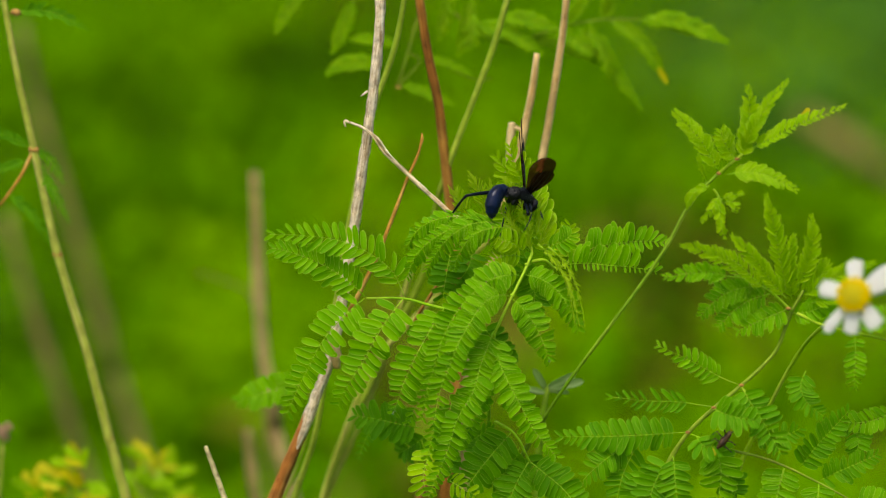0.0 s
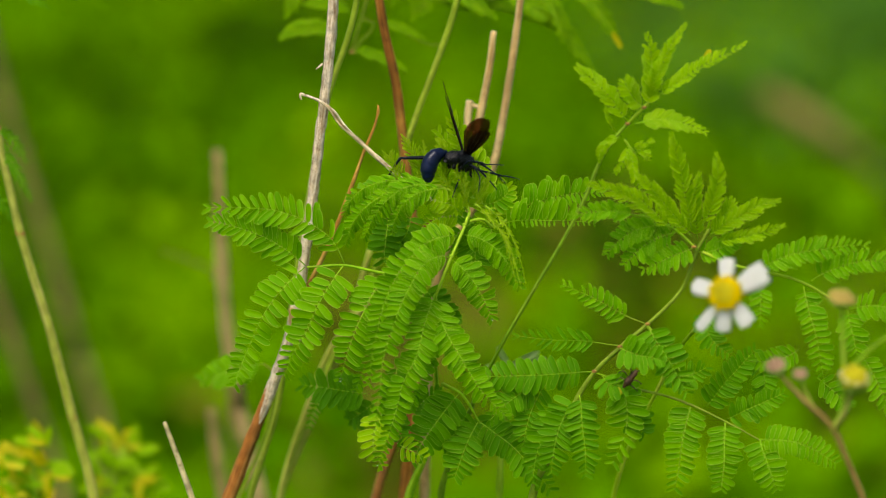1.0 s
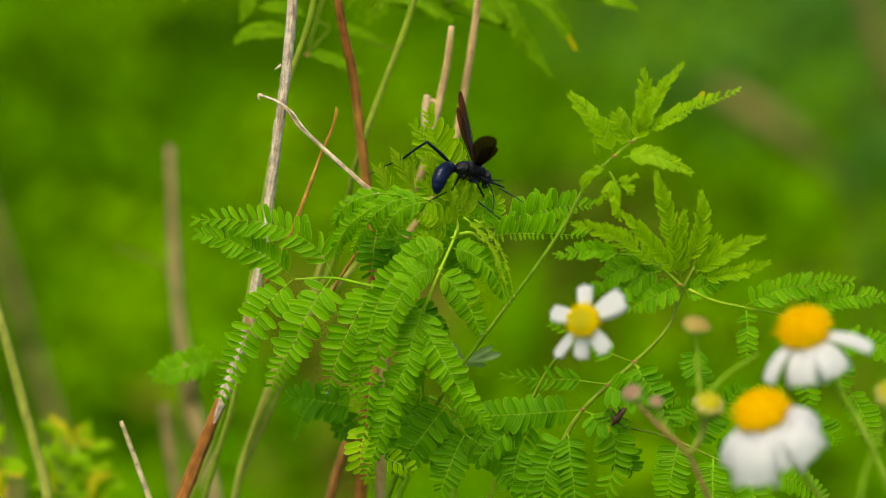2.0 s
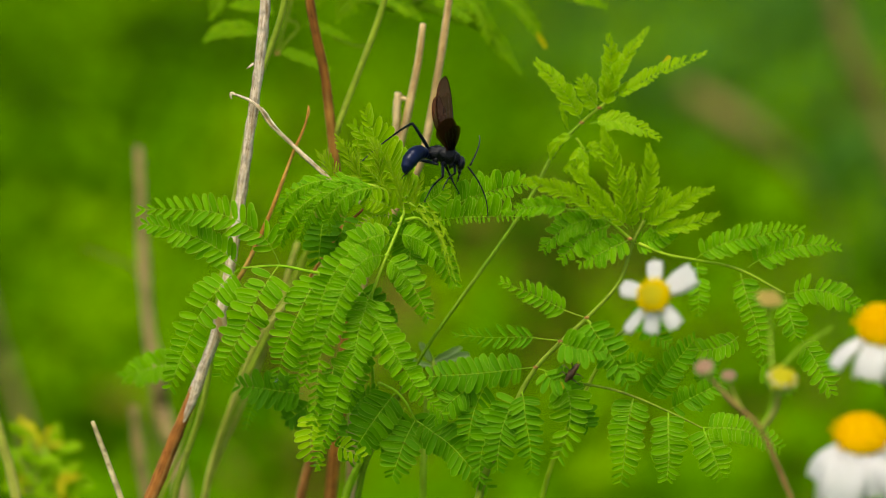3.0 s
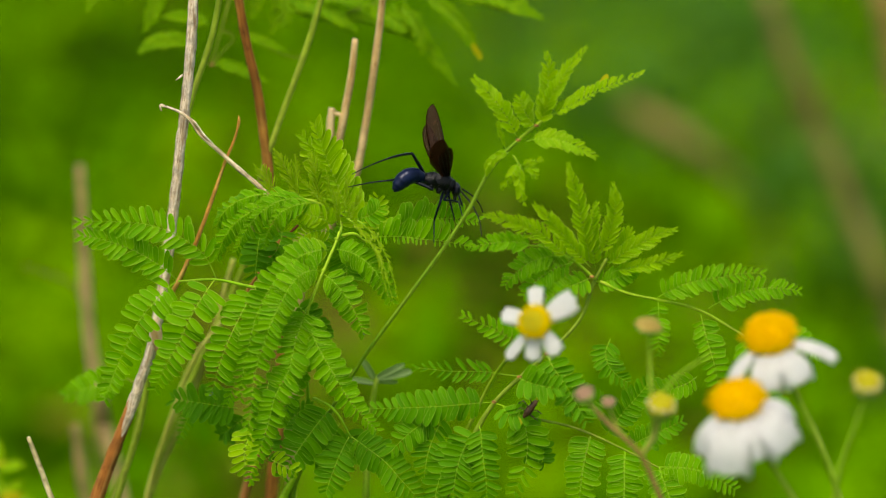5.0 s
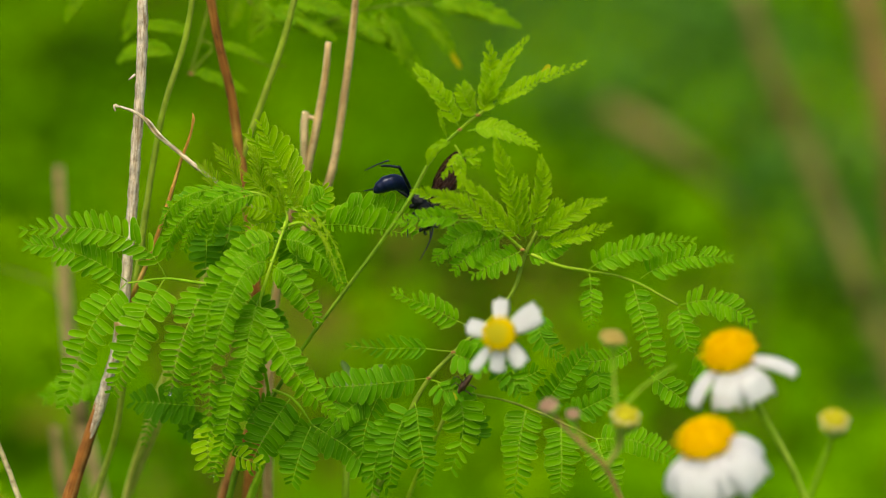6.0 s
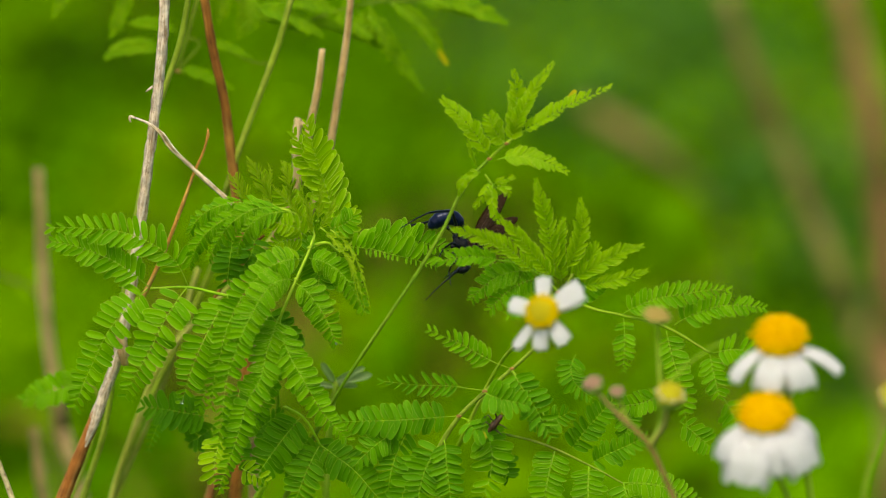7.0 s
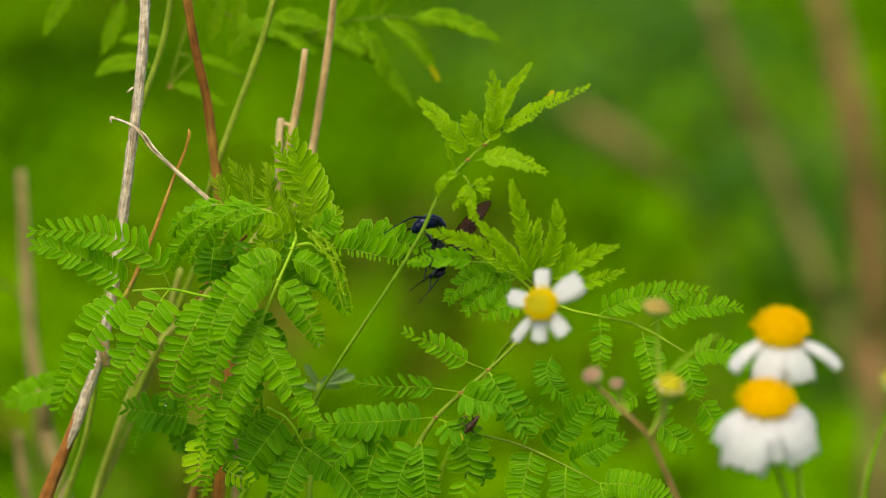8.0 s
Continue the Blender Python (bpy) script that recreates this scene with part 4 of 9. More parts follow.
    pinna(ob, (-0.0123, -0.0110, 0.7543), (-0.0022, -0.0125, 0.7540), (0.0035, -0.0120, 0.7391), 4.8, 20, fold=-0.25, angle=66, wide=1.12, rib=0.00009, jit=1.3)
    pinna(ob, (-0.0155, -0.0130, 0.7476), (-0.0081, -0.0150, 0.7432), (-0.0043, -0.0130, 0.7303), 5.2, 17, fold=-0.25, angle=70, wide=1.12, rib=0.00009, jit=1.3)
    pinna(ob, (-0.0201, -0.0120, 0.7375), (-0.0180, -0.0205, 0.7218), (-0.0006, -0.0190, 0.7041), 5.4, 29, face=(-0.15, -0.9, 0.3), fold=-0.2, angle=72, wide=1.12, rib=0.00009, jit=1.3)
    pinna(ob, (-0.0266, 0.0000, 0.7371), (-0.0348, -0.0030, 0.7295), (-0.0438, -0.0020, 0.7080), 5.2, 23, fold=-0.2, angle=72, wide=1.12, rib=0.00009, jit=1.3)
    pinna(ob, (-0.0242, 0.0040, 0.7364), (-0.0171, 0.0055, 0.7295), (-0.0165, 0.0050, 0.7230), 5.0, 14, material=LEAF_OLD, fold=-0.1)
    pinna(ob, (-0.0311, -0.0060, 0.7171), (-0.0352, -0.0090, 0.7038), (-0.0292, -0.0080, 0.6929), 5.0, 16, material=LEAF_OLD, fold=-0.2)
    # folded young feathers hanging on the shoot
    for dx, dz in ((0, 0), (0.0012, 0.0015), (-0.0016, 0.002)):
        a, b, c = (Vector(q) + Vector((dx, dz * 0.5, dz)) for q in ((-0.0073, -0.0100, 0.7607), (0.0009, -0.0160, 0.7562), (0.0038, -0.0160, 0.7399)))
        pinna(ob, a, b, c, 2.4, 16, material=LEAF_TUFT, fold=0.8, angle=18, rib=0.0002, wide=0.7, jit=1.8)
    # right leaf under the insect
    low = pinna(ob, (-0.0013, 0.0000, 0.7558), (0.0099, -0.0050, 0.7590), (0.0249, -0.0020, 0.7567), 7.2, 15, sides=(0.32, 1), angle=72, wide=1.0, fold=0.3, jit=1.4)
    high = pinna(ob, (0.0026, 0.0010, 0.7594), (0.0122, 0.0025, 0.7652), (0.0269, 0.0020, 0.7654), 6.6, 14, sides=(0.55, 0.95), angle=68, wide=1.0, fold=0.3, jit=1.4)
    pinna(ob, (-0.0109, 0.0040, 0.7527), (-0.0079, 0.0055, 0.7457), (-0.0107, 0.0050, 0.7386), 5.4, 9, fold=-0.1, angle=70, material=LEAF_LOW)
    pinna(ob, (-0.0090, 0.0050, 0.7555), (-0.0143, 0.0065, 0.7534), (-0.0165, 0.0060, 0.7471), 5.2, 8, fold=-0.1, angle=68, material=LEAF_LOW)
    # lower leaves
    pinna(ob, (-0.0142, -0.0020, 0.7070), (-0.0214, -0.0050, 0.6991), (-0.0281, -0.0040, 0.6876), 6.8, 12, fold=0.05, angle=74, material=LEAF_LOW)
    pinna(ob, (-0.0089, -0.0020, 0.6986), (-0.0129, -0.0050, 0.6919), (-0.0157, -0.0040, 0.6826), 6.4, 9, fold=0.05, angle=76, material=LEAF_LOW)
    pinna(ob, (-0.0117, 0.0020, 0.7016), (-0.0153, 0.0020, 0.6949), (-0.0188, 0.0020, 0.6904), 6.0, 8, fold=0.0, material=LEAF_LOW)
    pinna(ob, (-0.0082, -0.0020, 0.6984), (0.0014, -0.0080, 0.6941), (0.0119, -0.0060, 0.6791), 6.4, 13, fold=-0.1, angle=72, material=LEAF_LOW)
    pinna(ob, (-0.0104, 0.0040, 0.7000), (-0.0057, 0.0040, 0.6918), (0.0010, 0.0040, 0.6923), 5.6, 7, material=LEAF_OLD)
    pinna(ob, (-0.0412, 0.0100, 0.7043), (-0.0498, 0.0070, 0.7066), (-0.0600, 0.0080, 0.7074), 6.6, 10, material=LEAF_OLD, fold=0.1, angle=70)
    pinna(ob, (-0.0360, -0.0040, 0.7018), (-0.0405, -0.0130, 0.6955), (-0.0359, -0.0100, 0.6875), 5.4, 7, fold=-0.2, material=LEAF_YOUNG)
    pinna(ob, (-0.0318, -0.0060, 0.6934), (-0.0286, -0.0150, 0.6940), (-0.0233, -0.0120, 0.6903), 4.4, 5, fold=-0.2, wide=1.1, material=LEAF_YOUNG)
    pinna(ob, (-0.0387, 0.0120, 0.7021), (-0.0435, 0.0150, 0.6964), (-0.0467, 0.0140, 0.6956), 5.0, 7, material=LEAF_OLD)
    pinna(ob, (-0.0280, 0.0060, 0.6982), (-0.0258, 0.0090, 0.7031), (-0.0196, 0.0080, 0.7050), 5.4, 7, material=LEAF_OLD)
    pinna(ob, (-0.0519, 0.0200, 0.7047), (-0.0569, 0.0200, 0.7013), (-0.0590, 0.0200, 0.6914), 3.0, 8, material=LEAF_OLD)
    for p, r in (((-0.0477, -0.0070, 0.7122), 0.00055), ((-0.0368, -0.0190, 0.6904), 0.0003), ((-0.0043, -0.0140, 0.7308), 0.0003)):
        dewdrop(ob, p, r)
    return ob, low, high


def build_plume(main):
    """The upright feather that nods as the insect climbs."""
    ob = pinna(main, (-0.0064, 0.0020, 0.7570), (-0.0137, 0.0050, 0.7706), (-0.0200, 0.0040, 0.7867), 7.6, 16, material=LEAF_YOUNG, face=(0.15, -1, 0.15), fold=0.15, angle=54, wide=0.95, sides=(1.12, 0.66), jit=1.3, start=0.03, name="plume")
    ob["label"] = "upright feathery leaf at the tip"
    side = pinna(main, (-0.0097, 0.0060, 0.7596), (-0.0151, 0.0090, 0.7723), (-0.0231, 0.0080, 0.7823), 6.2, 16, material=LEAF_YOUNG, fold=0.25, angle=50, start=0.05, jit=1.5, name="plume")
    pinna(main, (-0.0116, 0.0080, 0.7579), (-0.0167, 0.0110, 0.7638), (-0.0208, 0.0100, 0.7697), 5.6, 11, material=LEAF_YOUNG, fold=0.1, angle=60, jit=1.4)
    pinna(main, (-0.0026, 0.0060, 0.7560), (-0.0011, 0.0090, 0.7604), (-0.0003, 0.0080, 0.7667), 5.0, 7, material=LEAF_YOUNG, fold=0.1, angle=60)
    pinna(main, (-0.0172, 0.0000, 0.7660), (-0.0168, -0.0030, 0.7736), (-0.0191, -0.0020, 0.7792), 4.6, 18, material=LEAF_TUFT, fold=0.5, angle=30, wide=0.4, jit=1.6)
    pinna(main, (-0.0223, -0.0010, 0.7675), (-0.0259, -0.0025, 0.7756), (-0.0289, -0.0020, 0.7802), 4.2, 18, material=LEAF_TUFT, fold=0.5, angle=30, wide=0.4, jit=1.6)
    pinna(main, (-0.0275, 0.0010, 0.7665), (-0.0319, -0.0005, 0.7726), (-0.0325, 0.0000, 0.7757), 3.6, 14, material=LEAF_TUFT, fold=0.5, angle=30, wide=0.4, jit=1.6)
    for a, b, c in (((-0.0108, -0.0030, 0.7623), (-0.0133, -0.0050, 0.7688), (-0.0149, -0.0050, 0.7760)), ((-0.0099, -0.0030, 0.7633), (-0.0083, -0.0040, 0.7694), (-0.0089, -0.0040, 0.7750)), ((-0.0118, -0.0030, 0.7617), (-0.0181, -0.0050, 0.7688), (-0.0220, -0.0050, 0.7736)), ((-0.0293, -0.0030, 0.7672), (-0.0320, -0.0040, 0.7718), (-0.0347, -0.0040, 0.7769)), ((-0.0094, -0.0050, 0.7615), (-0.0062, -0.0060, 0.7657), (-0.0051, -0.0060, 0.7708)), ((-0.0109, -0.0060, 0.7601), (-0.0125, -0.0080, 0.7652), (-0.0114, -0.0080, 0.7708)), ((-0.0258, -0.0020, 0.7673), (-0.0229, -0.0010, 0.7730), (-0.0235, -0.0010, 0.7791))):
        pinna(main, a, b, c, 2.6, 16, material=LEAF_TUFT, fold=0.5, angle=26, wide=0.4, jit=1.8)
    return ob, side


main_plant, right_low, right_high = build_main()
plume, side_plume = build_plume(main_plant)


def build_low_leaf():
    """Pale downy leaf and dim feathers behind the main plant."""
    ob = thing("downy_plant", ground_under((-0.0041, 0.0400, 0.7088)), "pale bluish green downy leaves behind the feathery plant", "plant")
    stalk(ob, "stem", ((-0.0066, 0.0400, 0.7088), (-0.0083, 0.0400, 0.6984), (-0.0100, 0.0400, 0.6706), ground_under((-0.0041, 0.0400, 0.7088))), (0.0007, 0.001, 0.0012), GREEN_STEM, 14)
    for a, c, s in (((-0.0066, 0.0400, 0.7088), (0.0061, 0.0400, 0.7109), 0.6), ((-0.0066, 0.0400, 0.7088), (0.0035, 0.0400, 0.7137), 0.5), ((-0.0074, 0.0400, 0.7085), (-0.0116, 0.0400, 0.7157), 0.7), ((-0.0074, 0.0400, 0.7071), (-0.0159, 0.0400, 0.7088), 0.6), ((-0.0066, 0.0400, 0.7080), (0.0010, 0.0400, 0.7071), 0.6)):
        a, c = Vector(a), Vector(c)
        d = c - a
        x = d.cross(Vector((0, -1, 0.4))).normalized() * d.length
        m = Matrix((x * s * 1.0, d * 0.85, x.cross(d).normalized() * d.length)).transposed().to_4x4()
        m.translation = a - base[ob.name]
        lf = new("leaf", leaflet_mesh(1, LEAF_PALE))
        lf.parent = ob
        lf.matrix_basis = m
    ob2 = thing("dim_leaf", ground_under((-0.0913, 0.0500, 0.7014)), "soft green feathery leaf beside the dry stalks", "plant")
    pinna(ob2, (-0.0818, 0.0500, 0.7067), (-0.0912, 0.0500, 0.7049), (-0.1007, 0.0500, 0.7011), 6.0, 12, fold=0.1)
    stalk(ob2, "stem", ((-0.0818, 0.0500, 0.7067), (-0.0789, 0.0500, 0.7041), (-0.0798, 0.0500, 0.6909), (-0.0867, 0.0500, 0.6715), (-0.0912, 0.0500, 0.6600), ground_under((-0.0913, 0.0500, 0.7014))), (0.0003, 0.0004, 0.0006), RIB_DULL, 16)


build_low_leaf()


# ---- thin branch with a fresh leaf rosette, in front ----
def build_tip():
    ob = thing("mimosa_branch", (0.03999, -0.01500, 0.78421), "slender green branch ending in a fresh spread of small leaves", "plant", "mimosa plants")
    stalk(ob, "stem", ((0.0400, -0.0150, 0.7845), (0.0366, -0.0150, 0.7811), (0.0322, -0.0150, 0.7751), (0.0276, -0.0150, 0.7655), (0.0206, -0.0138, 0.7534), (0.0104, -0.0120, 0.7378), (-0.0014, -0.0060, 0.7187), (-0.0138, 0.0100, 0.6918), (-0.0206, 0.0200, 0.6723), ground_under((-0.0206, 0.0200, 0.6723), -0.02)), (0.00042, 0.00052, 0.00054, 0.00050, 0.00052, 0.0008, 0.0013), DARK_STEM, 46, 8, 0.06, 41)
    stalk(ob, "twig", ((0.0397, -0.0150, 0.7842), (0.0431, -0.0150, 0.7874), (0.0470, -0.0150, 0.7908)), (0.00045, 0.00036), LIGHT_STEM, 8)
    for p in ((0.0401, -0.0156, 0.7848), (0.0449, -0.0156, 0.7890)):
        node_lump(ob, p, 0.0006)
    y = dict(material=LEAF_YOUNG)
    pinna(ob, (0.0401, -0.0150, 0.7853), (0.0342, -0.0159, 0.7948), (0.0274, -0.0156, 0.8012), 4.2, 13, face=(0.0, -0.8, 0.7), rib=0.0002, fold=0.15, angle=46, jit=0.5, **y)
    pinna(ob, (0.0459, -0.0150, 0.7889), (0.0492, -0.0159, 0.7985), (0.0469, -0.0156, 0.8090), 4.1, 12, face=(0.0, -0.8, 0.7), rib=0.0002, fold=0.2, angle=42, jit=0.5, **y)
    pinna(ob, (0.0446, -0.0155, 0.7890), (0.0404, -0.0178, 0.7926), (0.0401, -0.0170, 0.7976), 4.0, 8, face=(0.0, -0.8, 0.7), rib=0.0002, fold=0.2, angle=52, jit=0.5, **y)
    pinna(ob, (0.0468, -0.0148, 0.7902), (0.0484, -0.0178, 0.7996), (0.0577, -0.0168, 0.8110), 3.6, 14, face=(0.0, -0.8, 0.7), rib=0.0002, fold=0.3, angle=38, jit=0.6, **y)
    pinna(ob, (0.0471, -0.0148, 0.7908), (0.0565, -0.0178, 0.7970), (0.0736, -0.0168, 0.8045), 4.0, 15, face=(0.0, -0.8, 0.7), rib=0.0002, fold=0.3, angle=46, sides=(0.6, 1), start=0.16, jit=0.6, **y)
    pinna(ob, (0.0425, -0.0150, 0.7844), (0.0503, -0.0168, 0.7880), (0.0615, -0.0162, 0.7809), 4.2, 13, face=(0.0, -0.8, 0.7), rib=0.0002, fold=0.05, angle=50, start=0.12, jit=0.5, **y)
    stalk(ob, "petiole", ((0.0390, -0.0158, 0.7805), (0.0409, -0.0158, 0.7777), (0.0419, -0.0158, 0.7758)), (0.00034, 0.00026), LIGHT_STEM, 6, 6)
    pinna(ob, (0.0411, -0.0162, 0.7778), (0.0400, -0.0192, 0.7728), (0.0425, -0.0182, 0.7673), 2.6, 6, angle=34, wide=1.5, fold=-0.3, jit=1.5, **y)
    pinna(ob, (0.0403, -0.0164, 0.7787), (0.0392, -0.0194, 0.7760), (0.0359, -0.0184, 0.7715), 2.4, 5, angle=34, wide=1.5, fold=-0.3, jit=1.5, **y)
    pinna(ob, (0.0412, -0.0164, 0.7778), (0.0437, -0.0194, 0.7798), (0.0470, -0.0184, 0.7800), 2.0, 4, angle=28, wide=1.5, fold=-0.3, jit=1.5, **y)
    pinna(ob, (0.0419, -0.0164, 0.7768), (0.0442, -0.0194, 0.7784), (0.0455, -0.0184, 0.7749), 2.4, 4, angle=38, wide=1.5, fold=-0.3, jit=1.5, **y)
    pinna(ob, (0.0378, -0.0156, 0.7811), (0.0331, -0.0186, 0.7816), (0.0318, -0.0176, 0.7751), 2.6, 7, angle=30, wide=1.5, fold=-0.3, jit=1.5, **y)
    pinna(ob, (0.0369, -0.0150, 0.7823), (0.0347, -0.0180, 0.7863), (0.0345, -0.0170, 0.7904), 2.2, 6, angle=20, fold=0.6, wide=0.8, **y)
    for p, turn in (((0.0619, -0.0156, 0.8003), -30),):
        lf = new("yellow_leaflet", leaflet_mesh(2, LEAF_YELLOW))
        lf["label"] = "yellow dying leaflet"
        lf.parent = ob
        lf.matrix_basis = Matrix.Translation(Vector(p) - base[ob.name]) @ pose(0, 0, 0, 90, 0, 0) @ pose(0, 0, 0, 0, 0, turn) @ Matrix.Scale(0.0042, 4)
    return ob


# ---- branch to the side, with the daisies before it ----
def build_side():
    ob = thing("mimosa_plant", (0.04410, -0.01500, 0.72713), "green feathery mimosa branch with red nodes and many small leaves", "plant", "mimosa plants")
    stalk(ob, "stem", ((0.0610, -0.0150, 0.7544), (0.0576, -0.0150, 0.7480), (0.0538, -0.0150, 0.7376), (0.0499, -0.0150, 0.7328), (0.0439, -0.0150, 0.7271), (0.0366, -0.0150, 0.7207), (0.0295, -0.0150, 0.7135), (0.0248, -0.0140, 0.7058), (0.0194, -0.0100, 0.6918), (0.0131, -0.0050, 0.6781), ground_under((0.0131, -0.0050, 0.6781), -0.08)), (0.00050, 0.00050, 0.00053, 0.00063, 0.00088, 0.00150), BROWN_GREEN, 46, 8, 0.06, 51)
    for p in ((0.0441, -0.0170, 0.7279), (0.0365, -0.0170, 0.7214), (0.0294, -0.0170, 0.7143), (0.0567, -0.0170, 0.7497), (0.0412, -0.0170, 0.7094)):
        node_lump(ob, p, 0.00062)
    y = dict(material=LEAF_YOUNG)
    g = dict(wide=1.05)
    # lower leaves
    pinna(ob, (0.0436, -0.0160, 0.7278), (0.0360, -0.0190, 0.7312), (0.0204, -0.0180, 0.7393), 4.6, 10, start=0.3, angle=58, **g)
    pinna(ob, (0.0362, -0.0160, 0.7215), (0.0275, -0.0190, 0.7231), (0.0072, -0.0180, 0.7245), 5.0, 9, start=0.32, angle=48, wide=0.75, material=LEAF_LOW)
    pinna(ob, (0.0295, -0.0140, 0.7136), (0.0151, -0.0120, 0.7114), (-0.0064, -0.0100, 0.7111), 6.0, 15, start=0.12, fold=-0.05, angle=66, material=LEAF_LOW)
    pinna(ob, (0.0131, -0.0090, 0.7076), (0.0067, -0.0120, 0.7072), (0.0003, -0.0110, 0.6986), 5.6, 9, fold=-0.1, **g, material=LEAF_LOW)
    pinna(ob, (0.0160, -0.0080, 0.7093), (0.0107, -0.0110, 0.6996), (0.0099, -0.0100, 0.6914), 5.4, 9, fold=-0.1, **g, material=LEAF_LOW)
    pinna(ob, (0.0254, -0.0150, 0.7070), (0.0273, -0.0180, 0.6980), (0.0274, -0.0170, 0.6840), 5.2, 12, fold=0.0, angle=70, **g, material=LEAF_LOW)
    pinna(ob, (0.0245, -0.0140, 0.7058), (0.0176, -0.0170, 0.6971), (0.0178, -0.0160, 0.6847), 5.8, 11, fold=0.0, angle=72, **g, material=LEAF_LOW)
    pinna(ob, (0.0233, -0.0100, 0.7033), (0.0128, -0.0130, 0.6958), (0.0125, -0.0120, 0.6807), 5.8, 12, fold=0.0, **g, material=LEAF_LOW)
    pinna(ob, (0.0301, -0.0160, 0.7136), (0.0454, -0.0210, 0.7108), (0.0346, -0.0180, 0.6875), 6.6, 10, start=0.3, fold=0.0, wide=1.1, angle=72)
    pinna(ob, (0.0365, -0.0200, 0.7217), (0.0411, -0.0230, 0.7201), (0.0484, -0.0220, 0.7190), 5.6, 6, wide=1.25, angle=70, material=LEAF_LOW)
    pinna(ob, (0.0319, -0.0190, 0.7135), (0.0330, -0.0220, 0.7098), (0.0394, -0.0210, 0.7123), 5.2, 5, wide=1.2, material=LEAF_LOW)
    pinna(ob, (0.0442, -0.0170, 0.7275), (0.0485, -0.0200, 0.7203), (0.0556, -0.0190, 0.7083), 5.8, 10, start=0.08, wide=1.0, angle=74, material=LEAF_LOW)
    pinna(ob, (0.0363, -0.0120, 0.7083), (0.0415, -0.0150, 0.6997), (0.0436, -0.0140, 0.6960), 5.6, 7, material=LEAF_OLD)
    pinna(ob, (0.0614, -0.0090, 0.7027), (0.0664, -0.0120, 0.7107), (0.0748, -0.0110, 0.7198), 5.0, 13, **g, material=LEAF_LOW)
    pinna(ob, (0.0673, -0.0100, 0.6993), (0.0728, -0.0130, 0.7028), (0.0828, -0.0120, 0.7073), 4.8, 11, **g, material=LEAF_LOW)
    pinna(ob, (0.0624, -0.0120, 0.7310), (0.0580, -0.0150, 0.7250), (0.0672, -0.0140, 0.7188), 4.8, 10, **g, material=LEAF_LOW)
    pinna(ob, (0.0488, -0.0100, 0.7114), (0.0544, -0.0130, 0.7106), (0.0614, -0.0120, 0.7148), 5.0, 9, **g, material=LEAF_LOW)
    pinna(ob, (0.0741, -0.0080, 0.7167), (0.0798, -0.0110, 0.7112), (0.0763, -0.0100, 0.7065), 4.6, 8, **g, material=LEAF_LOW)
    stalk(ob, "petiole", ((0.0442, -0.0160, 0.7270), (0.0501, -0.0140, 0.7196), (0.0550, -0.0130, 0.7105)), (0.0005, 0.0004), RIB, 8, 6)
    # low arching stem with hanging feathers
    stalk(ob, "petiole", ((0.0409, -0.0160, 0.7092), (0.0517, -0.0160, 0.7066), (0.0660, -0.0160, 0.7001), (0.0765, -0.0160, 0.6944)), (0.0004, 0.00035, 0.00025), BROWN_GREEN, 18, 7)
    pinna(ob, (0.0565, -0.0160, 0.7040), (0.0551, -0.0190, 0.6985), (0.0522, -0.0180, 0.6803), 6.0, 13, fold=0.0, angle=78, jit=0.5, rib=0.0002)
    pinna(ob, (0.0662, -0.0160, 0.6998), (0.0666, -0.0190, 0.6914), (0.0652, -0.0180, 0.6807), 5.6, 11, fold=0.0, angle=78, jit=0.5, rib=0.0002)
    pinna(ob, (0.0760, -0.0160, 0.6949), (0.0772, -0.0190, 0.6893), (0.0808, -0.0180, 0.6807), 5.4, 9, fold=0.0, angle=78, jit=0.5, rib=0.0002)
    pinna(ob, (0.0760, -0.0160, 0.6949), (0.0864, -0.0190, 0.6964), (0.0975, -0.0180, 0.6885), 4.8, 13, fold=0.0, angle=78, jit=0.5, rib=0.0002)
    # upper cluster
    stalk(ob, "petiole", ((0.0578, -0.0160, 0.7488), (0.0514, -0.0180, 0.7546), (0.0441, -0.0180, 0.7581), (0.0366, -0.0190, 0.7591)), (0.0004, 0.00035, 0.00025), RIB, 14, 6)
    pinna(ob, (0.0562, -0.0160, 0.7543), (0.0536, -0.0190, 0.7692), (0.0502, -0.0180, 0.7808), 4.4, 17, fold=0.45, angle=40, jit=0.7, wide=0.8, **y)
    pinna(ob, (0.0590, -0.0160, 0.7555), (0.0640, -0.0190, 0.7659), (0.0624, -0.0180, 0.7755), 4.2, 15, fold=0.45, angle=40, jit=0.7, wide=0.8, **y)
    pinna(ob, (0.0612, -0.0160, 0.7527), (0.0680, -0.0190, 0.7603), (0.0794, -0.0180, 0.7629), 4.2, 15, fold=0.45, angle=40, jit=0.7, wide=0.8, **y)
    pinna(ob, (0.0632, -0.0160, 0.7511), (0.0707, -0.0190, 0.7532), (0.0811, -0.0180, 0.7559), 3.8, 13, fold=0.45, angle=40, jit=0.7, wide=0.8, **y)
    pinna(ob, (0.0561, -0.0180, 0.7527), (0.0483, -0.0210, 0.7622), (0.0408, -0.0200, 0.7704), 4.0, 17, fold=0.45, angle=40, jit=0.7, wide=0.8, **y)
    pinna(ob, (0.0503, -0.0200, 0.7550), (0.0416, -0.0230, 0.7649), (0.0320, -0.0220, 0.7679), 3.6, 15, fold=0.45, angle=40, jit=0.7, wide=0.8, **y)
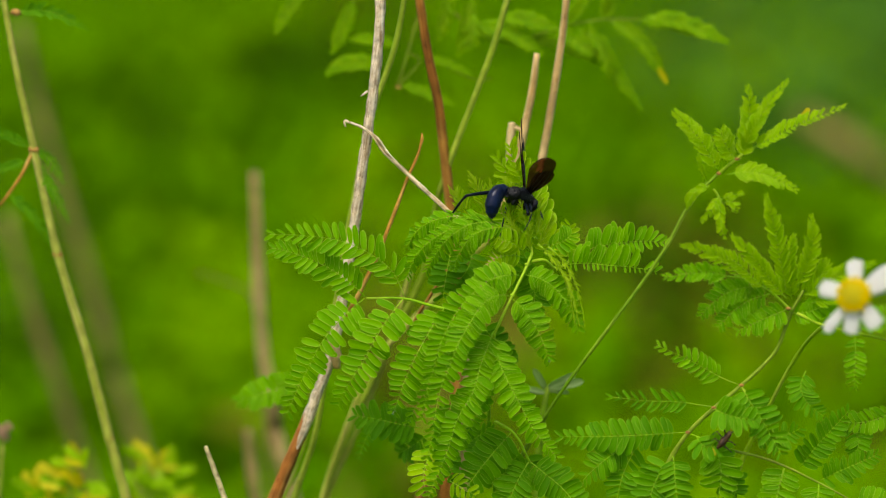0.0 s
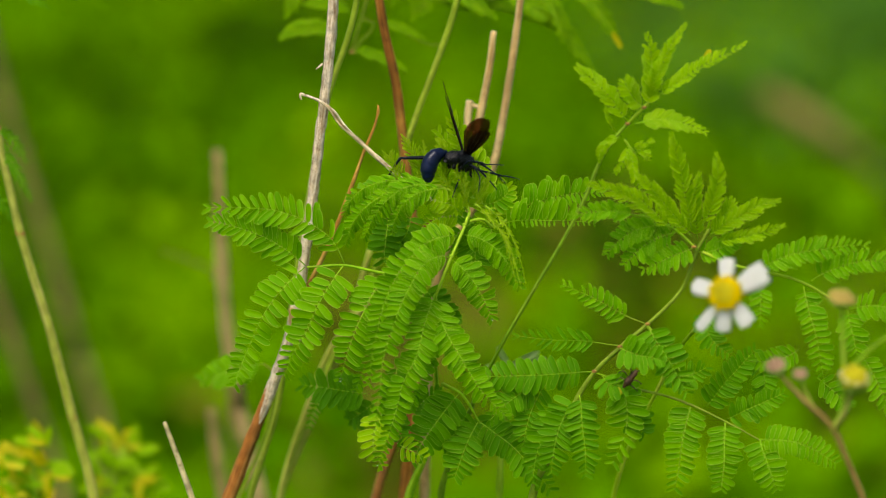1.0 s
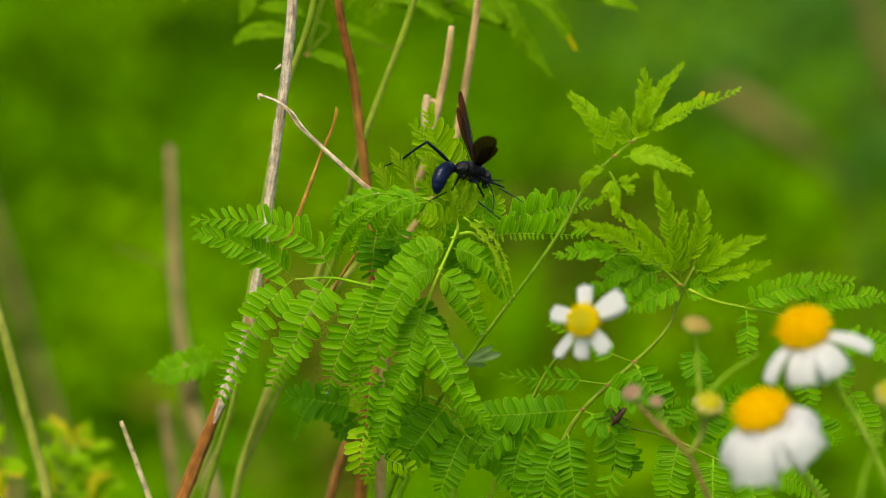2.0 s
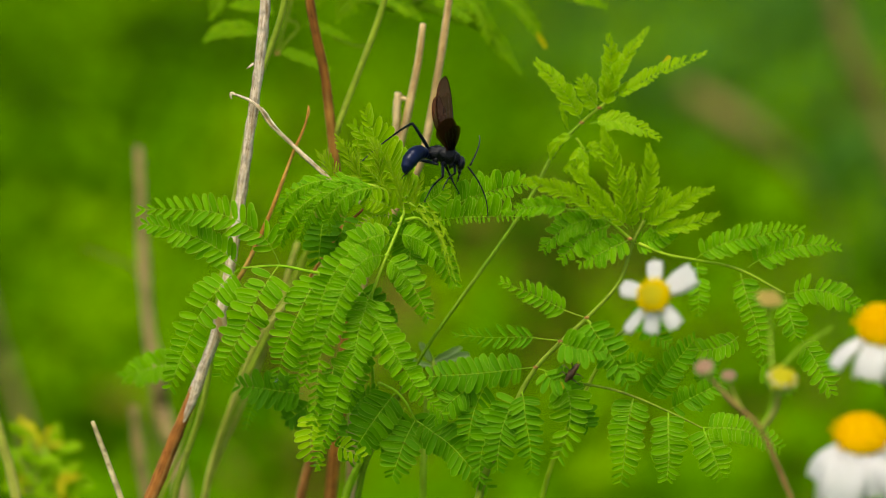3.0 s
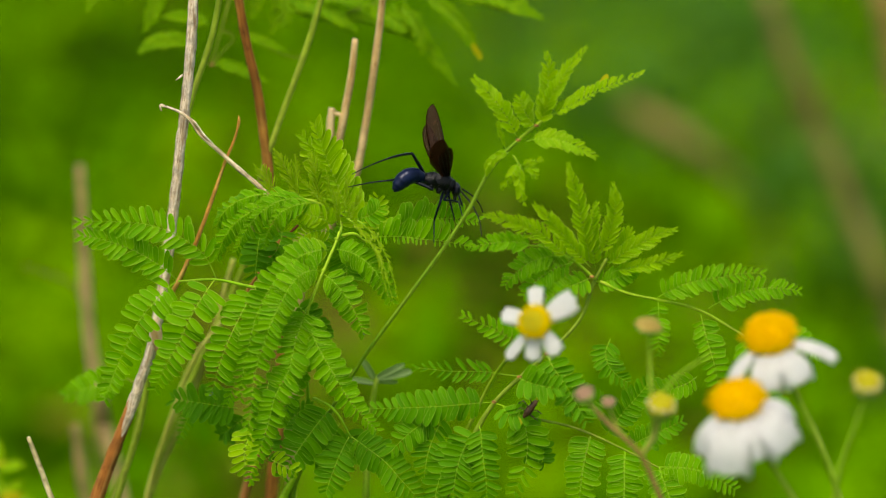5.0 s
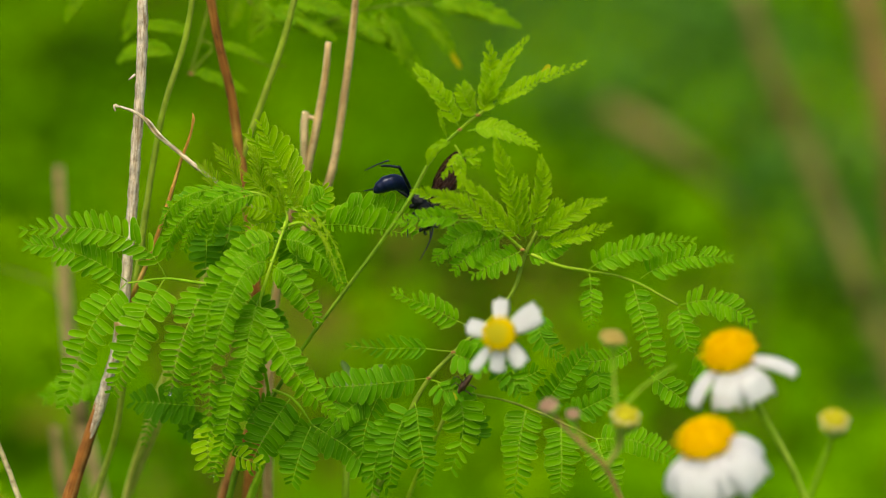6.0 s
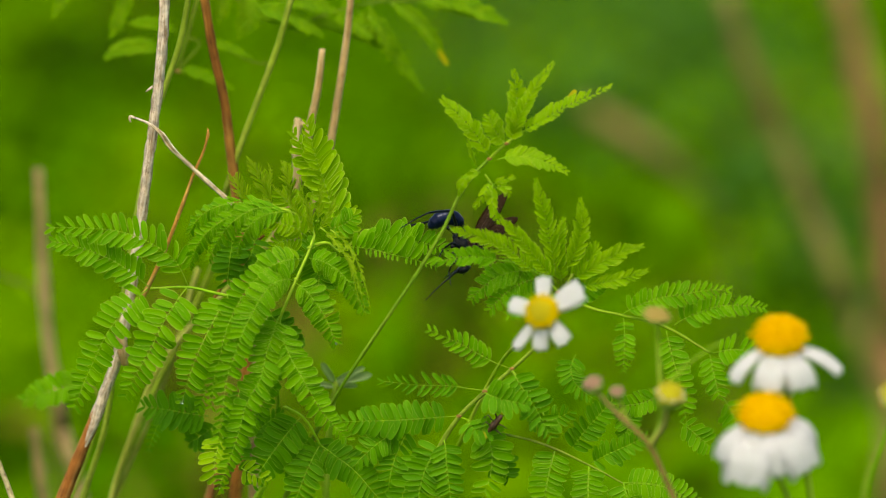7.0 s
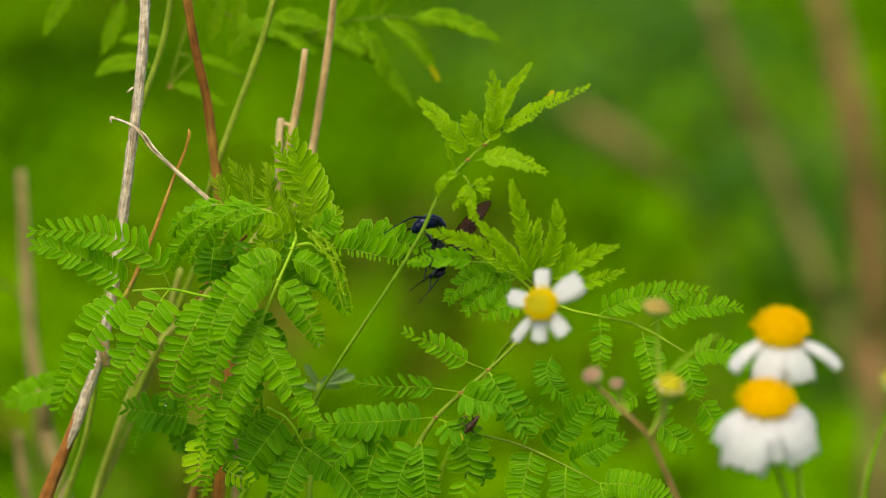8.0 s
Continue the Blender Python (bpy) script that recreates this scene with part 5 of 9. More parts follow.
    pinna(ob, (0.0437, -0.0210, 0.7589), (0.0349, -0.0240, 0.7676), (0.0270, -0.0230, 0.7681), 3.4, 13, fold=0.45, angle=40, jit=0.7, wide=0.8, **y)
    pinna(ob, (0.0399, -0.0220, 0.7594), (0.0329, -0.0250, 0.7620), (0.0224, -0.0240, 0.7594), 3.8, 13, fold=0.35, angle=52, **g)
    pinna(ob, (0.0471, -0.0160, 0.7555), (0.0378, -0.0190, 0.7557), (0.0326, -0.0180, 0.7476), 4.6, 13, fold=0.1, angle=60, **g)
    pinna(ob, (0.0516, -0.0150, 0.7534), (0.0426, -0.0180, 0.7516), (0.0377, -0.0170, 0.7445), 4.6, 11, fold=0.0, **g)
    pinna(ob, (0.0563, -0.0150, 0.7490), (0.0504, -0.0180, 0.7468), (0.0427, -0.0170, 0.7433), 4.4, 11, fold=0.1, **g)
    pinna(ob, (0.0581, -0.0120, 0.7513), (0.0557, -0.0150, 0.7609), (0.0580, -0.0140, 0.7692), 4.2, 14, fold=0.45, angle=40, jit=0.7, wide=0.8, **y)
    pinna(ob, (0.0533, -0.0130, 0.7540), (0.0463, -0.0160, 0.7582), (0.0402, -0.0150, 0.7534), 4.2, 11, fold=0.1, **g)
    pinna(ob, (0.0596, -0.0130, 0.7524), (0.0660, -0.0160, 0.7584), (0.0672, -0.0150, 0.7624), 4.0, 10, fold=0.45, angle=40, jit=0.7, wide=0.8, **y)
    pinna(ob, (0.0577, -0.0130, 0.7476), (0.0657, -0.0160, 0.7483), (0.0701, -0.0150, 0.7528), 4.0, 11, fold=0.2, **g)
    # arch to the side
    stalk(ob, "petiole", ((0.0592, -0.0150, 0.7480), (0.0670, -0.0160, 0.7447), (0.0749, -0.0160, 0.7429), (0.0860, -0.0160, 0.7402), (0.0995, -0.0160, 0.7325)), (0.00045, 0.00045, 0.0004, 0.0003), LIGHT_STEM, 22, 7)
    pinna(ob, (0.0749, -0.0165, 0.7433), (0.0834, -0.0195, 0.7510), (0.1043, -0.0185, 0.7506), 4.6, 16, start=0.1, fold=0.15, angle=60, **g)
    pinna(ob, (0.0894, -0.0165, 0.7403), (0.0988, -0.0195, 0.7487), (0.1145, -0.0185, 0.7455), 4.4, 15, start=0.1, fold=0.15, angle=60, **g)
    pinna(ob, (0.0752, -0.0165, 0.7422), (0.0757, -0.0195, 0.7362), (0.0751, -0.0185, 0.7275), 3.6, 10, fold=0.2, angle=70, **g)
    pinna(ob, (0.0872, -0.0165, 0.7387), (0.0898, -0.0195, 0.7284), (0.0935, -0.0185, 0.7120), 5.0, 13, fold=0.1, sides=(0.8, 1), angle=74, **g)
    pinna(ob, (0.0996, -0.0165, 0.7319), (0.1007, -0.0195, 0.7260), (0.1022, -0.0185, 0.7198), 4.6, 8, fold=0.1, **g)
    pinna(ob, (0.1002, -0.0165, 0.7323), (0.1119, -0.0195, 0.7364), (0.1200, -0.0185, 0.7269), 5.0, 12, fold=0.1, **g)
    pinna(ob, (0.1042, -0.0120, 0.7184), (0.1096, -0.0150, 0.7108), (0.1123, -0.0140, 0.7029), 5.0, 9, fold=0.1)
    pinna(ob, (0.0922, -0.0100, 0.7114), (0.0994, -0.0130, 0.7064), (0.1014, -0.0120, 0.7037), 4.6, 6, fold=0.1)
    pinna(ob, (0.0872, -0.0080, 0.7192), (0.0814, -0.0110, 0.7149), (0.0727, -0.0100, 0.7163), 4.4, 9, fold=0.1)
    for p in ((0.0421, -0.0220, 0.7165), (0.0371, -0.0220, 0.7091)):
        lf = new("yellow_leaflet", leaflet_mesh(2, LEAF_YELLOW))
        lf["label"] = "small bright yellow leaflet"
        lf.parent = ob
        lf.matrix_basis = Matrix.Translation(Vector(p) - base[ob.name]) @ pose(0, 0, 0, 90, 0, 0) @ pose(0, 0, 0, 0, 0, 60) @ Matrix.Diagonal((0.006, 0.0024, 0.0024, 1))
    return ob


tip_branch = build_tip()
side_branch = build_side()


def build_weevil():
    """A small brown bug clinging to the side branch."""
    ob = thing("bug", (0.04410, -0.01500, 0.72713), "small dark brown bug clinging to a stem", "insect")
    a, c = Vector((0.0374, -0.0230, 0.7111)), Vector((0.0411, -0.0230, 0.7160))
    part("body", tube([a.lerp(c, i / 8) for i in range(9)], (0.0003, 0.0007, 0.0010, 0.0009, 0.0007, 0.0008, 0.0004), 9, None, 0.22, random.Random(3)), BROWN_SHELL, ob)
    for i, (u, dx, dz) in enumerate(((0.3, -0.003, 0.001), (0.5, -0.0032, 0.002), (0.7, -0.002, 0.003), (0.3, 0.003, -0.002), (0.5, 0.0034, -0.001), (0.7, 0.003, 0.001))):
        p = a.lerp(c, u)
        part("leg", tube([p, p + Vector((dx * 0.6, -0.0004, dz + 0.0006)), p + Vector((dx, 0.0006, dz - 0.0006))], (0.0002, 0.00012), 5), BROWN_SHELL, ob)
    return ob


weevil = build_weevil()


# ---- daisies (white rays, yellow disc) ----
def ray_petal(root, out, up, length, width, droop, rng):
    """One strap-shaped ray with a notched tip, lengthwise folds and a thickness of its own."""
    out, up = Vector(out).normalized(), Vector(up).normalized()
    side = out.cross(up).normalized()
    bm = bmesh.new()
    rows = []
    for i in range(9):
        u = i / 8
        w = width * (0.30 + 0.70 * math.sin(math.pi * min(1, 0.12 + u * 0.62)) ** 0.8) * (1 if u < 0.9 else 0.86)
        ang = droop * u
        c = root + out * (length * (math.sin(ang) / droop if abs(droop) > 0.01 else u)) - up * (length * (1 - math.cos(ang)) / droop if abs(droop) > 0.01 else 0)
        row = []
        for j in range(7):
            s = (j - 3) / 3
            fold = 0.06 * width * math.cos(s * 9.5) - 0.10 * width * s * s
            notch = -0.07 * length * (abs(math.sin(s * 3.1)) if i == 8 else 0) - (0.10 * length * s * s if i == 8 else 0)
            row.append(bm.verts.new(c + side * s * w * 0.5 + up * fold + (out * math.cos(ang) - up * math.sin(ang)) * notch))
        rows.append(row)
    for a, b in zip(rows, rows[1:]):
        for j in range(6):
            bm.faces.new((a[j], a[j + 1], b[j + 1], b[j]))
    bmesh.ops.solidify(bm, geom=bm.faces[:], thickness=0.00018)
    return bm


def floret_dome(centre, up, radius, height):
    q = Vector(up).normalized().to_track_quat("Z", "Y").to_matrix()
    bm = bmesh.new()
    bmesh.ops.create_uvsphere(bm, u_segments=16, v_segments=8, radius=1)
    for v in bm.verts:
        v.co = Vector((v.co.x * radius * 0.92, v.co.y * radius * 0.92, max(v.co.z, -0.3) * height * 0.92))
    bm.transform(Matrix.Translation(centre) @ q.to_4x4())
    return bm


floret_meshes = {}


def add_florets(ob, centre, up, radius, height, count, size, material, rng, inner=None):
    """Single florets packed in a spiral over a dome, each a small five-sided tube."""
    for kind in (material, inner):
        if not kind or kind.name in floret_meshes:
            continue
        bm = bmesh.new()
        bmesh.ops.create_cone(bm, cap_ends=True, segments=6, radius1=0.8, radius2=0.55, depth=2.0)
        bmesh.ops.create_cone(bm, cap_ends=True, segments=6, radius1=0.55, radius2=0.75, depth=0.5, matrix=Matrix.Translation((0, 0, 1.2)))
        me = bpy.data.meshes.new("floret")
        bm.to_mesh(me)
        bm.free()
        me.materials.append(kind)
        floret_meshes[kind.name] = me
    q = Vector(up).normalized().to_track_quat("Z", "Y").to_matrix().to_4x4()
    for i in range(count):
        r, a = math.sqrt((i + 0.5) / count), i * 2.39996
        p = Vector((r * math.cos(a) * radius, r * math.sin(a) * radius, math.sqrt(max(0, 1 - r * r * 0.96)) * height))
        n = Vector((p.x / radius ** 2, p.y / radius ** 2, p.z / height ** 2)).normalized()
        m = Matrix.Translation(Vector(centre) - base[ob.name]) @ q @ Matrix.Translation(p) @ n.to_track_quat("Z", "Y").to_matrix().to_4x4() @ Matrix.Diagonal((size, size, size * rng.uniform(0.8, 1.5), 1))
        fl = new("floret", floret_meshes[inner.name if inner and r < 0.6 else material.name])
        fl.parent = ob
        fl.matrix_basis = m


def cup(centre, up, radius, depth):
    up = Vector(up).normalized()
    path = [Vector(centre) - up * depth * u for u in (0.0, 0.25, 0.5, 0.75, 1.0)]
    return tube(path, (radius, radius * 1.02, radius * 0.85, radius * 0.55, radius * 0.2), 12)


def daisy_head(ob, centre, up, disc, height, rays, seed, florets=None):
    """rays: tuples of (turn in degrees, length mm, width mm, droop in degrees)."""
    rng = random.Random(seed)
    centre, up = Vector(centre), Vector(up).normalized()
    q = up.to_track_quat("Z", "Y").to_matrix()
    dome = part("disc", floret_dome(centre, up, disc, height), florets or DISC, ob, "dome of yellow florets")
    add_florets(dome, centre, up, disc, height, 90, disc * 0.105, florets or DISC, rng, None if florets else DISC_GREEN)
    part("calyx", cup(centre - up * 0.0003, up, disc * 0.9, disc * 1.0), SEPAL, ob, "green calyx")
    for turn, ln, wd, droop in rays:
        a = radians(turn)
        out = q @ Vector((math.cos(a), math.sin(a), 0))
        part("petal", ray_petal(centre + out * disc * 0.75 - up * 0.0004, out, up, ln / 1000, wd / 1000, radians(droop), rng), PETAL, ob)


def bud(ob, centre, up, r, top, seed, petals=0, flat=1.0):
    rng = random.Random(seed)
    up = Vector(up).normalized()
    q = up.to_track_quat("Z", "Y").to_matrix()
    b = part("bud", floret_dome(centre, up, r * 0.9, r * 0.75 * flat), top, ob)
    add_florets(b, centre, up, r * 0.85, r * 0.7 * flat, 34, r * 0.15, top, rng)
    part("calyx", cup(Vector(centre) + up * r * 0.1, up, r * 0.92, r * 0.95 * flat), SEPAL, b)
    for i in range(petals):
        out = q @ Vector((math.cos(i * 6.283 / petals), math.sin(i * 6.283 / petals), 0.6)).normalized()
        part("petal", ray_petal(Vector(centre) + out * r * 0.7, out, up, r * 0.5, r * 0.55, 0.9, rng), PETAL_DULL, b)
    return b


def build_daisy_a():
    ob = thing("daisy", (0.05866, -0.07000, 0.75279), "white daisy with yellow disc and side buds on thin stems", "flower", "daisies")
    up = (-0.42, -0.87, 0.30)
    daisy_head(ob, (0.0587, -0.0700, 0.7528), up, 0.0045, 0.0019, ((100, 6.6, 4.8, 8), (36, 9.6, 6.8, 2), (172, 7.6, 4.8, 14), (234, 9.8, 3.2, 12), (268, 7.2, 4.6, 18), (312, 7.4, 5.0, 14)), 3)
    stalk(ob, "stem", ((0.0590, -0.0660, 0.7516), (0.0602, -0.0400, 0.7456), (0.0595, -0.0120, 0.7365), (0.0520, 0.0050, 0.7246), (0.0437, 0.0150, 0.7058), (0.0330, 0.0300, 0.6732), ground_under((0.0330, 0.0300, 0.6732), -0.03)), (0.0005, 0.0005, 0.0006, 0.001), LIGHT_STEM, 30)
    bud(ob, (0.0867, -0.0880, 0.7546), (0.1, -0.25, 0.95), 0.0036, BUD_TAN, 5, flat=0.6)
    stalk(ob, "bud_stem", ((0.0868, -0.0880, 0.7533), (0.0873, -0.0880, 0.7423), (0.0879, -0.0880, 0.7275), (0.0854, -0.0880, 0.7208)), (0.0005, 0.0006, 0.0007), GREEN_STEM, 14)
    bud(ob, (0.0708, -0.0880, 0.7370), (-0.4, -0.3, 0.85), 0.0027, BUD_PINK, 6)
    bud(ob, (0.0768, -0.0880, 0.7349), (-0.1, -0.3, 0.9), 0.0020, BUD_PINK, 7)
    stalk(ob, "bud_stem", ((0.0713, -0.0880, 0.7356), (0.0774, -0.0880, 0.7290), (0.0848, -0.0880, 0.7219), (0.0886, -0.0880, 0.7141), (0.0955, -0.0880, 0.6962), ground_under((0.0955, -0.0880, 0.6962), 0.02)), (0.0004, 0.0006, 0.0007, 0.0007, 0.0010), BROWN_STEM, 24)
    stalk(ob, "bud_stem", ((0.0769, -0.0880, 0.7342), (0.0786, -0.0880, 0.7297), (0.0811, -0.0880, 0.7253)), (0.0004, 0.0005), OLIVE_STEM, 8)
    bud(ob, (0.0896, -0.0940, 0.7350), (0.12, -0.40, 0.9), 0.0041, DISC_GREEN, 8, 7)
    stalk(ob, "bud_stem", ((0.0892, -0.0920, 0.7325), (0.0885, -0.0900, 0.7272), (0.0854, -0.0880, 0.7213)), (0.0006, 0.0007), OLIVE_STEM, 10)
    stalk(ob, "leaf_stem", ((0.1030, -0.0880, 0.7481), (0.0945, -0.0880, 0.7423), (0.0891, -0.0880, 0.7364)), (0.0003, 0.0006), GREEN_STEM, 8)
    return ob


def build_daisy_b():
    ob = thing("daisy", (0.09224, -0.11200, 0.72786), "white daisy with domed yellow disc and drooping white rays", "flower", "daisies")
    daisy_head(ob, (0.0923, -0.1120, 0.7264), (0.0, -0.42, 0.9), 0.0069, 0.0040, ((244, 16.0, 12.5, 92), (310, 14.4, 12.0, 90), (345, 12.6, 9.0, 92), (212, 13.0, 9.0, 94), (276, 13.0, 8, 90)), 13, DISC_DEEP)
    stalk(ob, "stem", ((0.0934, -0.1036, 0.7208), (0.0972, -0.0980, 0.7076), (0.1018, -0.0980, 0.6928), ground_under((0.1018, -0.0980, 0.6928), 0.04)), (0.0007, 0.0009, 0.0012), GREEN_STEM, 20)
    return ob


def build_lone_bud():
    ob = thing("daisy_bud", (0.09224, -0.11200, 0.72786), "half-open yellow daisy bud alone on a thin green stem", "flower bud")
    bud(ob, (0.1246, -0.1120, 0.7310), (0.0, -0.5, 0.86), 0.0040, DISC_GREEN, 18, 7)
    stalk(ob, "bud_stem", ((0.1246, -0.1120, 0.7291), (0.1220, -0.1120, 0.7212), (0.1180, -0.1120, 0.7082), ground_under((0.1180, -0.1120, 0.7082), -0.02)), (0.0005, 0.0007, 0.001), GREEN_STEM, 16)
    return ob


def build_daisy_c():
    ob = thing("daisy", (0.09723, -0.09800, 0.74675), "white daisy seen from the side, rays drooping and spread", "flower", "daisies")
    daisy_head(ob, (0.0974, -0.0980, 0.7454), (0.02, -0.36, 0.93), 0.0068, 0.0056, ((206, 12.5, 5.0, 70), (246, 11.2, 8.4, 84), (288, 11.2, 8.8, 84), (332, 13.5, 5.4, 48)), 23, DISC_DEEP)
    stalk(ob, "stem", ((0.0986, -0.0896, 0.7403), (0.1023, -0.0784, 0.7237), (0.1059, -0.0784, 0.7056), ground_under((0.1060, -0.0784, 0.6995), 0.02)), (0.0007, 0.0009, 0.0012), GREEN_STEM, 20)
    return ob


build_seed_head()
daisy_a = build_daisy_a()
daisy_b = build_daisy_b()
lone_bud = build_lone_bud()
daisy_c = build_daisy_c()


# ---- the wasp ----
wasp = thing("wasp", (0, 0, 0), "steel blue black wasp with smoky wings on a leaf", "insect")


def lathe(points, sides=16, squash=1.0):
    """A body of rings: (x, z centre, radius) in mm along X."""
    bm = bmesh.new()
    rings = []
    for x, zc, r in points:
        rings.append([bm.verts.new((x / 1000, math.cos(6.28319 * s / sides) * r * squash / 1000, (zc + math.sin(6.28319 * s / sides) * r) / 1000)) for s in range(sides)])
    for a, b in zip(rings, rings[1:]):
        for s in range(sides):
            bm.faces.new((a[s], a[(s + 1) % sides], b[(s + 1) % sides], b[s]))
    bm.faces.new(rings[0][::-1])
    bm.faces.new(rings[-1])
    return bm


def build_body():
    outline = [Vector(q) for q in ((-4.8, -0.7, 0.4), (-4.4, -0.5, 1.15), (-3.3, -0.2, 1.85), (-2.0, -0.05, 2.2), (-1.4, -0.05, 2.15), (-0.95, 0.1, 2.35), (0.3, 0.2, 2.5), (1.7, 0.1, 2.35), (2.2, 0.0, 2.1), (2.8, 0.0, 2.0), (3.5, -0.2, 1.4), (3.9, -0.4, 0.7))]
    th = lathe([(q.x, q.y, q.z) for q in bezier(outline, 48)], 32, 0.85)
    for x, y, z in ((2.2, 0.9, -2.2), (0.2, 1.0, -2.5), (-2.0, 1.0, -2.3)):
        for sd in (-1, 1):
            bmesh.ops.create_uvsphere(th, u_segments=8, v_segments=6, radius=0.001, matrix=Matrix.Translation((x / 1000, sd * y / 1000, (z + 0.35) / 1000)) @ Matrix.Diagonal((0.7, 0.6, 1.3, 1)))
    for v in th.verts:
        v.co *= 1 + 0.10 * noise.noise(v.co * 600) + 0.08 * noise.noise(v.co * 1500) + 0.05 * noise.noise(v.co * 3200)
    rng = random.Random(77)
    for _ in range(160):
        a = rng.uniform(-2.4, 2.4)
        x = rng.uniform(-3.6, 3.2)
        r = 2.5 * math.sqrt(max(0.1, 1 - (x / 4.6) ** 2))
        p = Vector((x, math.sin(a) * r * 0.85, math.cos(a) * r)) / 1000
        d = Vector((rng.uniform(-0.4, 0.4), math.sin(a), math.cos(a) + 0.1)).normalized() * rng.uniform(0.0006, 0.0011)
        tube([p, p + d], (0.00004, 0.00002), 3, th)
    th.transform(Matrix.Diagonal((1.1, 1, 1, 1)))
    part("thorax", th, BLACK, wasp, "hairy black thorax")
    hd = lathe(((3.7, -0.4, 0.5), (4.0, -0.5, 1.5), (4.6, -0.7, 2.0), (5.3, -0.9, 1.9), (5.9, -1.1, 1.3), (6.2, -1.3, 0.4)), 16, 1.15)
    head = part("head", hd, BLACK, wasp)
    for s in (-1, 1):
        eye = bmesh.new()
        bmesh.ops.create_uvsphere(eye, u_segments=14, v_segments=8, radius=0.001)
        bmesh.ops.transform(eye, matrix=Matrix.Translation((0.0049, s * 0.0017, -0.0006)) @ Matrix.Diagonal((0.8, 0.55, 1.25, 1)), verts=eye.verts)
        part("eye", eye, BLUE_BLACK, head)
        jaw = tube([Vector((0.0052, s * 0.0008, -0.0024)), Vector((0.0054, s * 0.0009, -0.0034)), Vector((0.0056, s * 0.0002, -0.0040))], (0.0005, 0.0002), 6)
        part("mandible", jaw, BLACK, head)


def build_abdomen():
    """Its waist at the origin, its end along +X; a thin stalk, then an arched, ringed body."""
    axis = [Vector(q) / 1000 for q in ((0, 0, -0.2), (0.7, 0, 0.15), (1.3, 0, 1.0), (2.5, 0, 2.1), (4.2, 0, 2.75), (6.2, 0, 2.5), (8.0, 0, 1.5), (9.3, 0, 0.25), (10.1, 0, -0.8), (10.5, 0, -1.5))]
    girth = (0.38, 0.42, 0.95, 1.75, 2.2, 2.38, 2.3, 1.85, 1.15, 0.25)
    path = bezier(axis, 54)
    radii = []
    for i in range(55):
        f = i / 54 * 9
        k = min(int(f), 8)
        e = f - k
        e = e * e * (3 - 2 * e)
        radii.append((girth[k] + (girth[k + 1] - girth[k]) * e) / 1000 * (0.955 if i in (24, 32, 39, 45, 49) else 1.0))
    bm = tube(path, radii, 22)
    for v in bm.verts:
        v.co.y *= 0.9
    return part("abdomen", bm, BLUE, wasp, "glossy deep blue abdomen")


def build_wing(name, length, width, seed):
    """A long blade along +X with raised veins and a wavy margin."""
    bm = bmesh.new()
    n, rows = 30, []
    rng = random.Random(seed)
    for i in range(n + 1):
        u = i / n
        w = width * min(0.34 + 1.5 * u, 1.0, max(0.02, math.sqrt(max(0.0, 1 - ((u - 0.55) / 0.452) ** 2)) if u > 0.55 else 1.0))
        row = []
        for j in range(7):
            s = j / 6
            yy = (s - 0.28) * w
            z = 0.00012 * math.sin(s * 16) + 0.0005 * math.sin(u * 3.1) * (s - 0.5) + rng.uniform(-1, 1) * 0.00003
            xx = length * u
            row.append(bm.verts.new((xx, yy, z)))
        rows.append(row)
    for a, b in zip(rows, rows[1:]):
        for j in range(6):
            bm.faces.new((a[j], b[j], b[j + 1], a[j + 1]))
    bmesh.ops.solidify(bm, geom=bm.faces[:], thickness=0.00005)
    ob = part(name, bm, WING, wasp, "smoky dark brown wing")
    for k in range(4):
        y = width * (-0.24 + 0.18 * k)
        vein = tube([Vector((length * u, y * math.sin(math.pi * min(1, 0.1 + 0.8 * u)), 0.0001)) for u in (0.02, 0.2, 0.4, 0.6, 0.8 - 0.08 * k)], (0.00016, 0.00009, 0.00004), 5)
        part("vein", vein, BLACK, ob)
    return ob


def build_segment(name, length, r0, r1, r2, spines=0, material=None):
    path = [Vector((length * i / 8, 0, 0.02 * length * math.sin(math.pi * i / 8))) for i in range(9)]
    bm = tube(path, (r0 * 0.85, r1 * 0.8, r2 * 0.85), 8)
    for i in range(spines):
        p = path[2 + i % 6]
        d = Vector((0.0005, (i % 2 - 0.5) * 0.0005, -0.0006))
        tube([p, p + d], (0.00009, 0.00003), 4, bm)
    return part(name, bm, material or BLUE_BLACK, wasp)


build_body()
abdomen = build_abdomen()
far_forewing = build_wing("forewing", 0.0226, 0.0047, 1)
far_hindwing = build_wing("hindwing", 0.0172, 0.0042, 2)
near_forewing = build_wing("forewing", 0.0218, 0.0060, 3)
near_hindwing = build_wing("hindwing", 0.0160, 0.0042, 4)
hind_near_femur = build_segment("femur", 0.01393, 0.00044, 0.00069, 0.00046)
hind_near_tibia = build_segment("tibia", 0.00979, 0.00046, 0.00044, 0.00034, 10)
hind_near_tarsus = build_segment("tarsus", 0.01287, 0.00030, 0.00023, 0.00015, 6)
hind_far_femur = build_segment("femur", 0.00855, 0.00044, 0.00069, 0.00046)
hind_far_tibia = build_segment("tibia", 0.00614, 0.00046, 0.00044, 0.00034, 10)
hind_far_tarsus = build_segment("tarsus", 0.01184, 0.00030, 0.00023, 0.00015, 6)
mid_near_femur = build_segment("femur", 0.00548, 0.00038, 0.00060, 0.00040)
mid_near_tibia = build_segment("tibia", 0.00599, 0.00040, 0.00038, 0.00030, 10)
